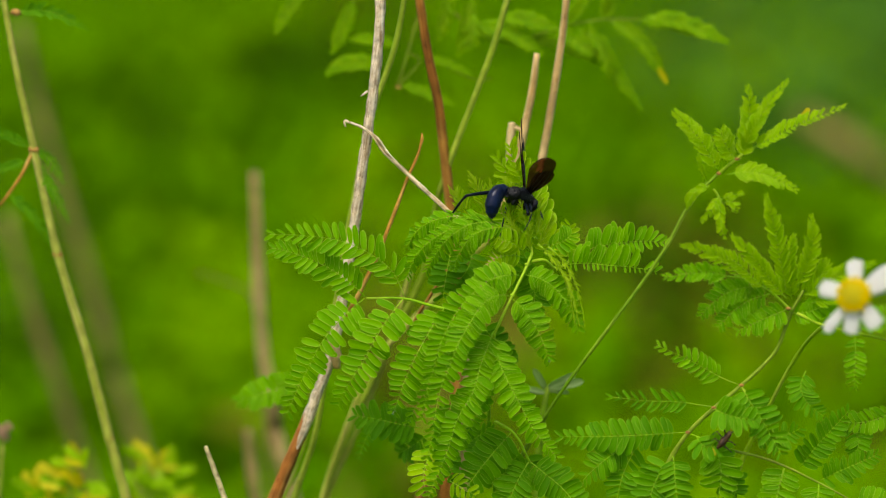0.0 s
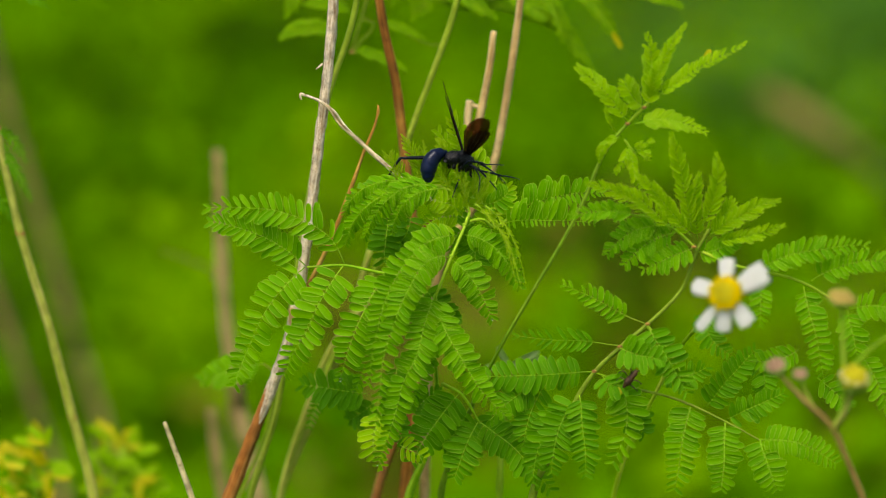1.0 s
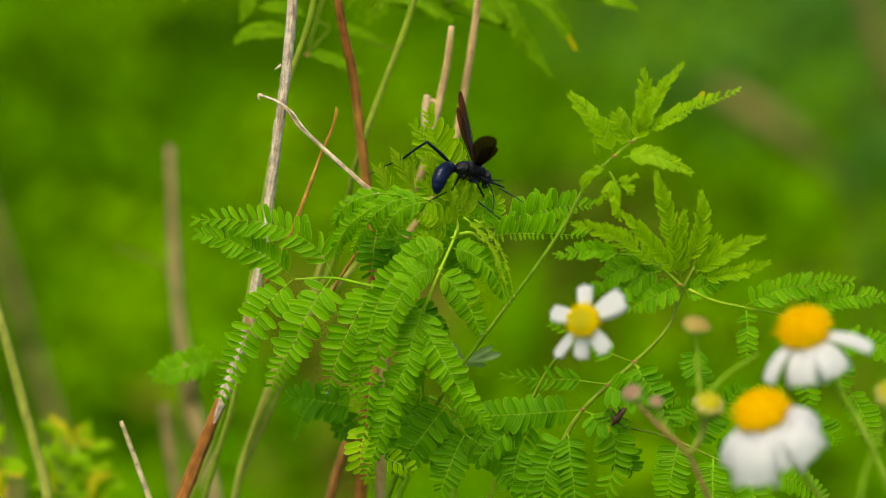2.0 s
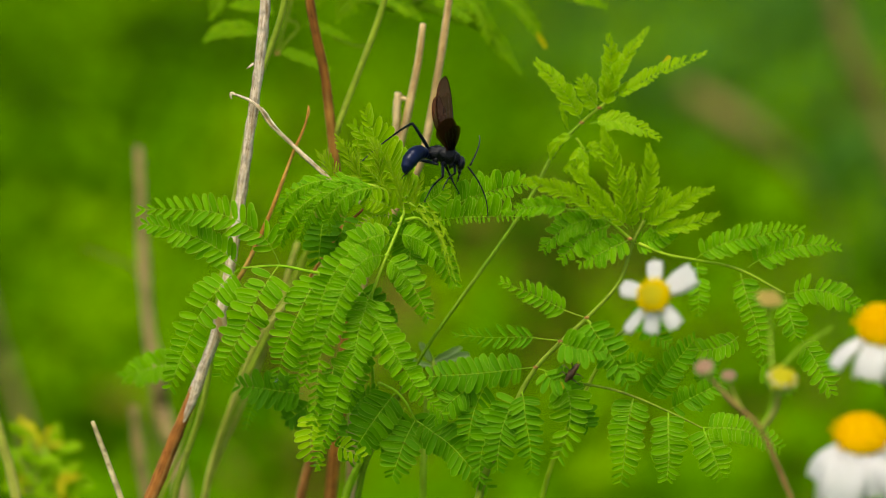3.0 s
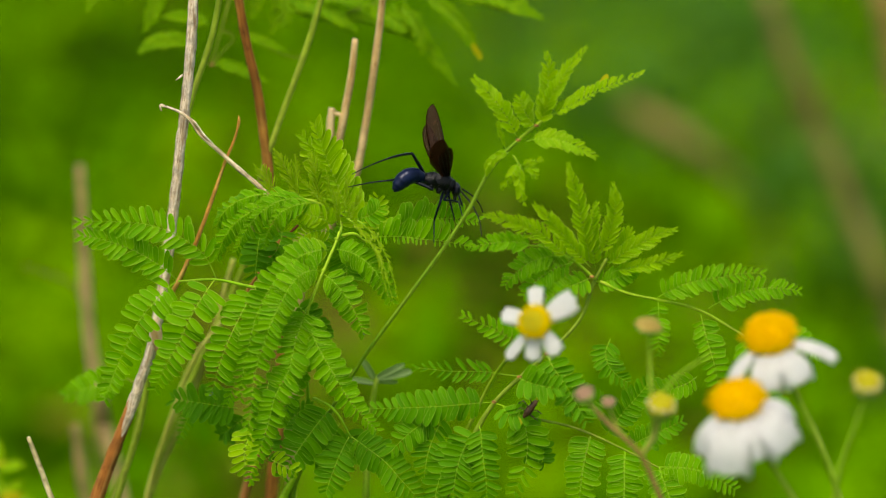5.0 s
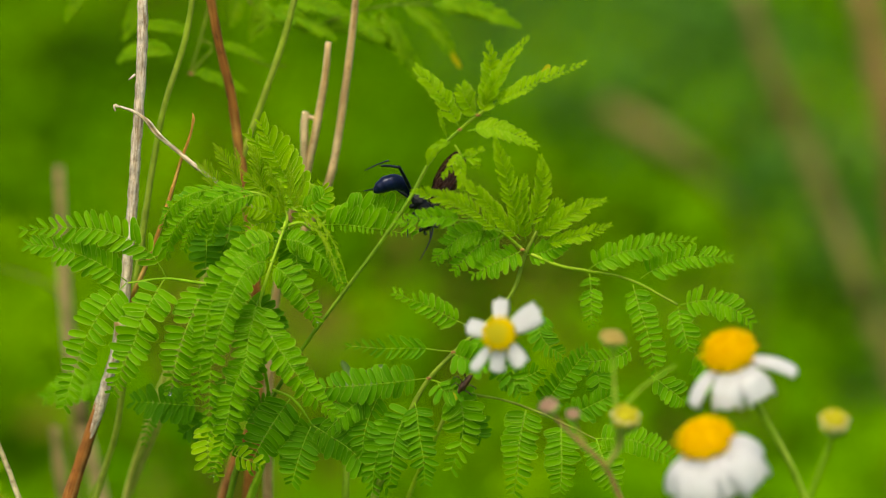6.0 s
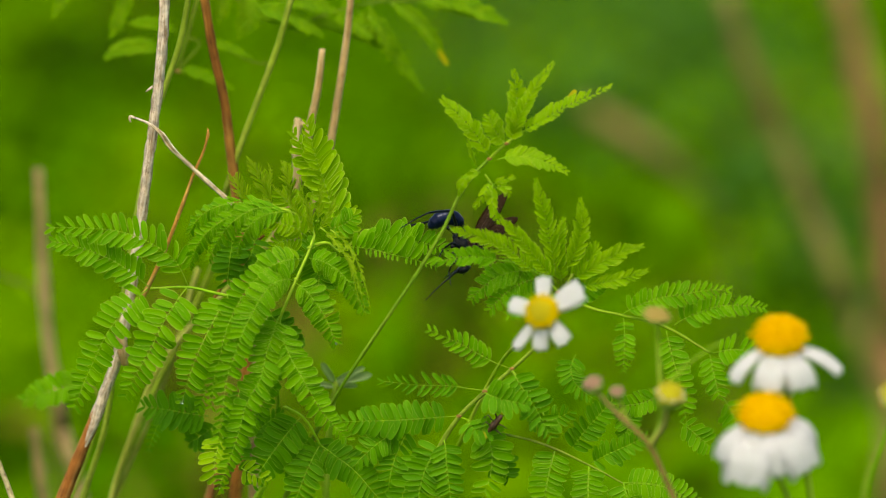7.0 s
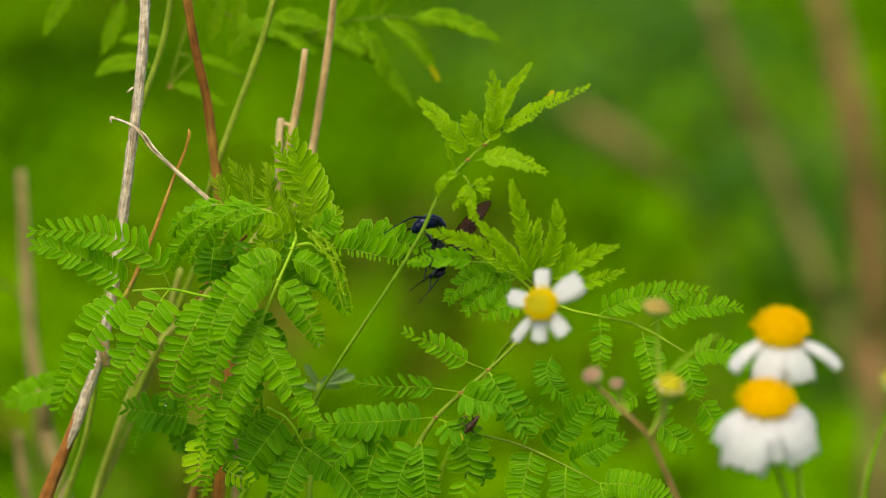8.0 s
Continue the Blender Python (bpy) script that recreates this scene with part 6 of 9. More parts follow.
mid_near_tarsus = build_segment("tarsus", 0.00831, 0.00026, 0.00020, 0.00013, 6)
mid_far_femur = build_segment("femur", 0.00369, 0.00038, 0.00060, 0.00040)
mid_far_tibia = build_segment("tibia", 0.00450, 0.00040, 0.00038, 0.00030, 10)
mid_far_tarsus = build_segment("tarsus", 0.00446, 0.00026, 0.00020, 0.00013, 6)
fore_near_femur = build_segment("femur", 0.00400, 0.00034, 0.00054, 0.00036)
fore_near_tibia = build_segment("tibia", 0.00643, 0.00036, 0.00034, 0.00027, 10)
fore_near_tarsus = build_segment("tarsus", 0.00795, 0.00023, 0.00018, 0.00012, 6)
fore_far_femur = build_segment("femur", 0.00505, 0.00034, 0.00054, 0.00036)
fore_far_tibia = build_segment("tibia", 0.00454, 0.00036, 0.00034, 0.00027, 10)
fore_far_tarsus = build_segment("tarsus", 0.00802, 0.00023, 0.00018, 0.00012, 6)
near_antenna = part("antenna", tube(bezier([(0, 0, 0), (0.005, 0.0004, 0.0010), (0.0105, 0.0004, 0.0010), (0.0155, 0, -0.0004)], 14), (0.00028, 0.0002, 0.00012), 7), BLACK, wasp)
far_antenna = part("antenna", tube(bezier([(0, 0, 0), (0.005, -0.0004, 0.0010), (0.0105, -0.0004, 0.0010), (0.0155, 0, -0.0004)], 14), (0.00028, 0.0002, 0.00012), 7), BLACK, wasp)


def motions():
    walk(white_stalk, [
        (0, pose(-0.06516, 0.02000, 0.79074, 0.00, -1.38, 0.00)),
        (0.5, pose(-0.06741, 0.02000, 0.79203, 0.00, -2.37, 0.00)),
        (1, pose(-0.06721, 0.02000, 0.79223, 0.00, -2.42, 0.00)),
        (1.5, pose(-0.06580, 0.02000, 0.79097, 0.00, -1.83, 0.00)),
        (1.88, pose(-0.06553, 0.02000, 0.79069, 0.00, -1.66, 0.00)),
        (2.25, pose(-0.06577, 0.02000, 0.79097, 0.00, -1.65, 0.00)),
        (2.62, pose(-0.06573, 0.02000, 0.79135, 0.00, -1.56, 0.00)),
        (3, pose(-0.06463, 0.02000, 0.79138, 0.00, -1.15, 0.00)),
        (3.5, pose(-0.06125, 0.02000, 0.79085, 0.00, 0.00, 0.00)),
        (4, pose(-0.06005, 0.02000, 0.78939, 0.00, 0.24, 0.00)),
        (4.5, pose(-0.06247, 0.02000, 0.79007, 0.00, -0.64, 0.00)),
        (5, pose(-0.06791, 0.02000, 0.79295, 0.00, -2.43, 0.00)),
        (5.2, pose(-0.07189, 0.02000, 0.79411, 0.00, -3.84, 0.00)),
        (5.47, pose(-0.07483, 0.02000, 0.79463, 0.00, -4.86, 0.00)),
        (5.75, pose(-0.07570, 0.02000, 0.79419, 0.00, -5.11, 0.00)),
        (6.03, pose(-0.07487, 0.02000, 0.79334, 0.00, -4.77, 0.00)),
        (6.3, pose(-0.07272, 0.02000, 0.79264, 0.00, -4.01, 0.00)),
        (6.5, pose(-0.07011, 0.02000, 0.79222, 0.00, -3.12, 0.00)),
        (7, pose(-0.06492, 0.02000, 0.79075, 0.00, -1.36, 0.00)),
        (7.5, pose(-0.06326, 0.02000, 0.79030, 0.00, -0.80, 0.00)),
        (8, pose(-0.06546, 0.02000, 0.79096, 0.00, -1.54, 0.00))])
    walk(orange_twig, [
        (0, pose(-0.06516, 0.02000, 0.79074, 0.00, -1.22, 0.00)),
        (0.5, pose(-0.06741, 0.02000, 0.79203, 0.00, -2.09, 0.00)),
        (1, pose(-0.06721, 0.02000, 0.79223, 0.00, -2.13, 0.00)),
        (1.5, pose(-0.06580, 0.02000, 0.79097, 0.00, -1.61, 0.00)),
        (1.88, pose(-0.06553, 0.02000, 0.79069, 0.00, -1.46, 0.00)),
        (2.25, pose(-0.06577, 0.02000, 0.79097, 0.00, -1.45, 0.00)),
        (2.62, pose(-0.06573, 0.02000, 0.79135, 0.00, -1.37, 0.00)),
        (3, pose(-0.06463, 0.02000, 0.79138, 0.00, -1.01, 0.00)),
        (3.5, pose(-0.06125, 0.02000, 0.79085, 0.00, 0.00, 0.00)),
        (4, pose(-0.06005, 0.02000, 0.78939, 0.00, 0.21, 0.00)),
        (4.5, pose(-0.06247, 0.02000, 0.79007, 0.00, -0.56, 0.00)),
        (5, pose(-0.06791, 0.02000, 0.79295, 0.00, -2.15, 0.00)),
        (5.2, pose(-0.07189, 0.02000, 0.79411, 0.00, -3.39, 0.00)),
        (5.47, pose(-0.07483, 0.02000, 0.79463, 0.00, -4.28, 0.00)),
        (5.75, pose(-0.07570, 0.02000, 0.79419, 0.00, -4.51, 0.00)),
        (6.03, pose(-0.07487, 0.02000, 0.79334, 0.00, -4.21, 0.00)),
        (6.3, pose(-0.07272, 0.02000, 0.79264, 0.00, -3.54, 0.00)),
        (6.5, pose(-0.07011, 0.02000, 0.79222, 0.00, -2.76, 0.00)),
        (7, pose(-0.06492, 0.02000, 0.79075, 0.00, -1.20, 0.00)),
        (7.5, pose(-0.06326, 0.02000, 0.79030, 0.00, -0.70, 0.00)),
        (8, pose(-0.06546, 0.02000, 0.79096, 0.00, -1.36, 0.00))])
    walk(short_stick, [
        (0, pose(-0.06308, 0.02000, 0.79078, 0.00, 0.00, 0.00)),
        (0.5, pose(-0.06439, 0.02000, 0.79156, 0.00, 0.00, 0.00)),
        (1, pose(-0.06445, 0.02000, 0.79168, 0.00, 0.00, 0.00)),
        (1.5, pose(-0.06367, 0.02000, 0.79092, 0.00, 0.00, 0.00)),
        (1.88, pose(-0.06344, 0.02000, 0.79075, 0.00, 0.00, 0.00)),
        (2.25, pose(-0.06343, 0.02000, 0.79092, 0.00, 0.00, 0.00)),
        (2.62, pose(-0.06331, 0.02000, 0.79115, 0.00, 0.00, 0.00)),
        (3, pose(-0.06277, 0.02000, 0.79117, 0.00, 0.00, 0.00)),
        (3.5, pose(-0.06125, 0.02000, 0.79085, 0.00, 0.00, 0.00)),
        (4, pose(-0.06093, 0.02000, 0.78997, 0.00, 0.00, 0.00)),
        (4.5, pose(-0.06210, 0.02000, 0.79038, 0.00, 0.00, 0.00)),
        (5, pose(-0.06447, 0.02000, 0.79211, 0.00, 0.00, 0.00)),
        (5.2, pose(-0.06634, 0.02000, 0.79281, 0.00, 0.00, 0.00)),
        (5.47, pose(-0.06769, 0.02000, 0.79313, 0.00, 0.00, 0.00)),
        (5.75, pose(-0.06802, 0.02000, 0.79285, 0.00, 0.00, 0.00)),
        (6.03, pose(-0.06757, 0.02000, 0.79234, 0.00, 0.00, 0.00)),
        (6.3, pose(-0.06656, 0.02000, 0.79192, 0.00, 0.00, 0.00)),
        (6.5, pose(-0.06539, 0.02000, 0.79167, 0.00, 0.00, 0.00)),
        (7, pose(-0.06305, 0.02000, 0.79079, 0.00, 0.00, 0.00)),
        (7.5, pose(-0.06230, 0.02000, 0.79052, 0.00, 0.00, 0.00)),
        (8, pose(-0.06329, 0.02000, 0.79092, 0.00, 0.00, 0.00))])
    walk(brown_stalk, [
        (0, pose(-0.01061, 0.05000, 0.80731, 0.00, -1.19, 0.00)),
        (0.5, pose(-0.01257, 0.05000, 0.80810, 0.00, -1.68, 0.00)),
        (1, pose(-0.01244, 0.05000, 0.80745, 0.00, -1.65, 0.00)),
        (1.5, pose(-0.01088, 0.05000, 0.80687, 0.00, -1.26, 0.00)),
        (1.88, pose(-0.01071, 0.05000, 0.80719, 0.00, -1.22, 0.00)),
        (2.25, pose(-0.01124, 0.05000, 0.80817, 0.00, -1.35, 0.00)),
        (2.62, pose(-0.01139, 0.05000, 0.80888, 0.00, -1.39, 0.00)),
        (3, pose(-0.01009, 0.05000, 0.80837, 0.00, -1.06, 0.00)),
        (3.5, pose(-0.00586, 0.05000, 0.80583, 0.00, 0.00, 0.00)),
        (4, pose(-0.00538, 0.05000, 0.80583, 0.00, 0.12, 0.00)),
        (4.5, pose(-0.00831, 0.05000, 0.80676, 0.00, -0.61, 0.00)),
        (5, pose(-0.01278, 0.05000, 0.80891, 0.00, -1.73, 0.00)),
        (5.2, pose(-0.01555, 0.05000, 0.80984, 0.00, -2.42, 0.00)),
        (5.53, pose(-0.01695, 0.05000, 0.81006, 0.00, -2.77, 0.00)),
        (5.85, pose(-0.01558, 0.05000, 0.80907, 0.00, -2.43, 0.00)),
        (6.17, pose(-0.01321, 0.05000, 0.80776, 0.00, -1.84, 0.00)),
        (6.5, pose(-0.01161, 0.05000, 0.80705, 0.00, -1.44, 0.00)),
        (7, pose(-0.01033, 0.05000, 0.80682, 0.00, -1.12, 0.00)),
        (7.5, pose(-0.01169, 0.05000, 0.80762, 0.00, -1.46, 0.00)),
        (8, pose(-0.01040, 0.05000, 0.80724, 0.00, -1.14, 0.00))])
    walk(tan_stalk, [
        (0, pose(-0.01061, 0.05000, 0.80731, 0.00, -1.19, 0.00)),
        (0.5, pose(-0.01257, 0.05000, 0.80810, 0.00, -1.68, 0.00)),
        (1, pose(-0.01244, 0.05000, 0.80745, 0.00, -1.65, 0.00)),
        (1.5, pose(-0.01088, 0.05000, 0.80687, 0.00, -1.26, 0.00)),
        (1.88, pose(-0.01071, 0.05000, 0.80719, 0.00, -1.22, 0.00)),
        (2.25, pose(-0.01124, 0.05000, 0.80817, 0.00, -1.35, 0.00)),
        (2.62, pose(-0.01139, 0.05000, 0.80888, 0.00, -1.39, 0.00)),
        (3, pose(-0.01009, 0.05000, 0.80837, 0.00, -1.06, 0.00)),
        (3.5, pose(-0.00586, 0.05000, 0.80583, 0.00, 0.00, 0.00)),
        (4, pose(-0.00538, 0.05000, 0.80583, 0.00, 0.12, 0.00)),
        (4.5, pose(-0.00831, 0.05000, 0.80676, 0.00, -0.61, 0.00)),
        (5, pose(-0.01278, 0.05000, 0.80891, 0.00, -1.73, 0.00)),
        (5.2, pose(-0.01555, 0.05000, 0.80984, 0.00, -2.42, 0.00)),
        (5.53, pose(-0.01695, 0.05000, 0.81006, 0.00, -2.77, 0.00)),
        (5.85, pose(-0.01558, 0.05000, 0.80907, 0.00, -2.43, 0.00)),
        (6.17, pose(-0.01321, 0.05000, 0.80776, 0.00, -1.84, 0.00)),
        (6.5, pose(-0.01161, 0.05000, 0.80705, 0.00, -1.44, 0.00)),
        (7, pose(-0.01033, 0.05000, 0.80682, 0.00, -1.12, 0.00)),
        (7.5, pose(-0.01169, 0.05000, 0.80762, 0.00, -1.46, 0.00)),
        (8, pose(-0.01040, 0.05000, 0.80724, 0.00, -1.14, 0.00))])
    walk(tan_stalk_tall, [
        (0, pose(-0.01061, 0.05000, 0.80731, 0.00, -1.19, 0.00)),
        (0.5, pose(-0.01257, 0.05000, 0.80810, 0.00, -1.68, 0.00)),
        (1, pose(-0.01244, 0.05000, 0.80745, 0.00, -1.65, 0.00)),
        (1.5, pose(-0.01088, 0.05000, 0.80687, 0.00, -1.26, 0.00)),
        (1.88, pose(-0.01071, 0.05000, 0.80719, 0.00, -1.22, 0.00)),
        (2.25, pose(-0.01124, 0.05000, 0.80817, 0.00, -1.35, 0.00)),
        (2.62, pose(-0.01139, 0.05000, 0.80888, 0.00, -1.39, 0.00)),
        (3, pose(-0.01009, 0.05000, 0.80837, 0.00, -1.06, 0.00)),
        (3.5, pose(-0.00586, 0.05000, 0.80583, 0.00, 0.00, 0.00)),
        (4, pose(-0.00538, 0.05000, 0.80583, 0.00, 0.12, 0.00)),
        (4.5, pose(-0.00831, 0.05000, 0.80676, 0.00, -0.61, 0.00)),
        (5, pose(-0.01278, 0.05000, 0.80891, 0.00, -1.73, 0.00)),
        (5.2, pose(-0.01555, 0.05000, 0.80984, 0.00, -2.42, 0.00)),
        (5.53, pose(-0.01695, 0.05000, 0.81006, 0.00, -2.77, 0.00)),
        (5.85, pose(-0.01558, 0.05000, 0.80907, 0.00, -2.43, 0.00)),
        (6.17, pose(-0.01321, 0.05000, 0.80776, 0.00, -1.84, 0.00)),
        (6.5, pose(-0.01161, 0.05000, 0.80705, 0.00, -1.44, 0.00)),
        (7, pose(-0.01033, 0.05000, 0.80682, 0.00, -1.12, 0.00)),
        (7.5, pose(-0.01169, 0.05000, 0.80762, 0.00, -1.46, 0.00)),
        (8, pose(-0.01040, 0.05000, 0.80724, 0.00, -1.14, 0.00))])
    walk(green_shoot, [
        (0, pose(-0.01061, 0.05000, 0.80731, 0.00, -1.19, 0.00)),
        (0.5, pose(-0.01257, 0.05000, 0.80810, 0.00, -1.68, 0.00)),
        (1, pose(-0.01244, 0.05000, 0.80745, 0.00, -1.65, 0.00)),
        (1.5, pose(-0.01088, 0.05000, 0.80687, 0.00, -1.26, 0.00)),
        (1.88, pose(-0.01071, 0.05000, 0.80719, 0.00, -1.22, 0.00)),
        (2.25, pose(-0.01124, 0.05000, 0.80817, 0.00, -1.35, 0.00)),
        (2.62, pose(-0.01139, 0.05000, 0.80888, 0.00, -1.39, 0.00)),
        (3, pose(-0.01009, 0.05000, 0.80837, 0.00, -1.06, 0.00)),
        (3.5, pose(-0.00586, 0.05000, 0.80583, 0.00, 0.00, 0.00)),
        (4, pose(-0.00538, 0.05000, 0.80583, 0.00, 0.12, 0.00)),
        (4.5, pose(-0.00831, 0.05000, 0.80676, 0.00, -0.61, 0.00)),
        (5, pose(-0.01278, 0.05000, 0.80891, 0.00, -1.73, 0.00)),
        (5.2, pose(-0.01555, 0.05000, 0.80984, 0.00, -2.42, 0.00)),
        (5.53, pose(-0.01695, 0.05000, 0.81006, 0.00, -2.77, 0.00)),
        (5.85, pose(-0.01558, 0.05000, 0.80907, 0.00, -2.43, 0.00)),
        (6.17, pose(-0.01321, 0.05000, 0.80776, 0.00, -1.84, 0.00)),
        (6.5, pose(-0.01161, 0.05000, 0.80705, 0.00, -1.44, 0.00)),
        (7, pose(-0.01033, 0.05000, 0.80682, 0.00, -1.12, 0.00)),
        (7.5, pose(-0.01169, 0.05000, 0.80762, 0.00, -1.46, 0.00)),
        (8, pose(-0.01040, 0.05000, 0.80724, 0.00, -1.14, 0.00))])
    walk(upper_branch, [
        (0, pose(0.02846, 0.09000, 0.79692, 0.00, 0.00, 0.00)),
        (0.5, pose(0.02503, 0.09000, 0.80121, 0.00, 0.00, 0.00)),
        (1, pose(0.02569, 0.09000, 0.80105, 0.00, 0.00, 0.00)),
        (1.5, pose(0.02735, 0.09000, 0.79880, 0.00, 0.00, 0.00)),
        (1.88, pose(0.02700, 0.09000, 0.79853, 0.00, 0.00, 0.00)),
        (2.25, pose(0.02543, 0.09000, 0.79940, 0.00, 0.00, 0.00)),
        (2.62, pose(0.02469, 0.09000, 0.80012, 0.00, 0.00, 0.00)),
        (3, pose(0.02682, 0.09000, 0.79940, 0.00, 0.00, 0.00)),
        (3.5, pose(0.03436, 0.09000, 0.79607, 0.00, 0.00, 0.00)),
        (4, pose(0.03531, 0.09000, 0.79544, 0.00, 0.00, 0.00)),
        (4.5, pose(0.03062, 0.09000, 0.79774, 0.00, 0.00, 0.00)),
        (5, pose(0.02484, 0.09000, 0.80130, 0.00, 0.00, 0.00)),
        (5.2, pose(0.02087, 0.09000, 0.80389, 0.00, 0.00, 0.00)),
        (5.53, pose(0.01953, 0.09000, 0.80418, 0.00, 0.00, 0.00)),
        (5.85, pose(0.02279, 0.09000, 0.80090, 0.00, 0.00, 0.00)),
        (6.17, pose(0.02706, 0.09000, 0.79730, 0.00, 0.00, 0.00)),
        (6.5, pose(0.02876, 0.09000, 0.79661, 0.00, 0.00, 0.00)),
        (7, pose(0.02714, 0.09000, 0.80041, 0.00, 0.00, 0.00)),
        (7.5, pose(0.02543, 0.09000, 0.80072, 0.00, 0.00, 0.00)),
        (8, pose(0.02974, 0.09000, 0.79597, 0.00, 0.00, 0.00))])
    walk(main_plant, [
        (0, pose(-0.01283, 0.00000, 0.75507, 0.00, 2.28, 0.00)),
        (0.5, pose(-0.01978, 0.00000, 0.76069, 0.00, -1.58, 0.00)),
        (1, pose(-0.02003, 0.00000, 0.76010, 0.00, -0.67, 0.00)),
        (1.5, pose(-0.01468, 0.00000, 0.75671, 0.00, 0.01, 0.00)),
        (1.7, pose(-0.01097, 0.00000, 0.75533, 0.00, 0.00, 0.00)),
        (1.97, pose(-0.00996, 0.00000, 0.75493, 0.00, -0.15, 0.00)),
        (2.25, pose(-0.01262, 0.00000, 0.75596, 0.00, -0.47, 0.00)),
        (2.52, pose(-0.01604, 0.00000, 0.75750, 0.00, -0.82, 0.00)),
        (2.8, pose(-0.01730, 0.00000, 0.75862, 0.00, -1.03, 0.00)),
        (3, pose(-0.01653, 0.00000, 0.75920, 0.00, -1.12, 0.00)),
        (3.5, pose(-0.01247, 0.00000, 0.75747, 0.00, 0.00, 0.00)),
        (4, pose(-0.01113, 0.00000, 0.75482, 0.00, 1.01, 0.00)),
        (4.5, pose(-0.01165, 0.00000, 0.75464, 0.00, 2.20, 0.00)),
        (5, pose(-0.01786, 0.00000, 0.75968, 0.00, -0.12, 0.00)),
        (5.2, pose(-0.02277, 0.00000, 0.76156, 0.00, -1.23, 0.00)),
        (5.47, pose(-0.02646, 0.00000, 0.76294, 0.00, -2.59, 0.00)),
        (5.75, pose(-0.02769, 0.00000, 0.76332, 0.00, -3.87, 0.00)),
        (6.03, pose(-0.02687, 0.00000, 0.76290, 0.00, -4.28, 0.00)),
        (6.3, pose(-0.02441, 0.00000, 0.76184, 0.00, -3.04, 0.00)),
        (6.5, pose(-0.02136, 0.00000, 0.76057, 0.00, -0.78, 0.00)),
        (7, pose(-0.01406, 0.00000, 0.75809, 0.00, 0.66, 0.00)),
        (7.5, pose(-0.01205, 0.00000, 0.75683, 0.00, 0.64, 0.00)),
        (8, pose(-0.01438, 0.00000, 0.75823, 0.00, 0.29, 0.00))])
    walk(tip_branch, [
        (0, pose(0.04035, -0.01500, 0.78088, 0.00, 1.71, 0.00)),
        (0.5, pose(0.02843, -0.01500, 0.78943, 0.00, -2.36, 0.00)),
        (1, pose(0.02537, -0.01500, 0.78845, 0.00, -4.01, 0.00)),
        (1.5, pose(0.03561, -0.01500, 0.78124, 0.00, 0.18, 0.00)),
        (1.7, pose(0.03595, -0.01500, 0.77802, 0.00, 2.64, 0.00)),
        (1.97, pose(0.03504, -0.01500, 0.77790, 0.00, 2.37, 0.00)),
        (2.25, pose(0.03284, -0.01500, 0.78188, 0.00, -1.10, 0.00)),
        (2.52, pose(0.03118, -0.01500, 0.78647, 0.00, -4.14, 0.00)),
        (2.8, pose(0.03188, -0.01500, 0.78821, 0.00, -3.11, 0.00)),
        (3, pose(0.03430, -0.01500, 0.78739, 0.00, 1.03, 0.00)),
        (3.5, pose(0.03999, -0.01500, 0.78421, 0.00, 0.00, 0.00)),
        (4, pose(0.03893, -0.01500, 0.77749, 0.00, 1.60, 0.00)),
        (4.5, pose(0.04101, -0.01500, 0.77711, 0.00, 2.48, 0.00)),
        (5, pose(0.03292, -0.01500, 0.78718, 0.00, 2.10, 0.00)),
        (5.2, pose(0.02805, -0.01500, 0.79102, 0.00, -0.40, 0.00)),
        (5.47, pose(0.02405, -0.01500, 0.79316, 0.00, -0.93, 0.00)),
        (5.75, pose(0.02220, -0.01500, 0.79250, 0.00, 0.93, 0.00)),
        (6.03, pose(0.02265, -0.01500, 0.79032, 0.00, 2.63, 0.00)),
        (6.3, pose(0.02555, -0.01500, 0.78790, 0.00, 1.61, 0.00)),
        (6.5, pose(0.02960, -0.01500, 0.78584, 0.00, -1.53, 0.00)),
        (7, pose(0.03627, -0.01500, 0.78279, 0.00, -0.28, 0.00)),
        (7.5, pose(0.03845, -0.01500, 0.78038, 0.00, 1.94, 0.00)),
        (8, pose(0.03499, -0.01500, 0.78286, 0.00, -0.63, 0.00))])
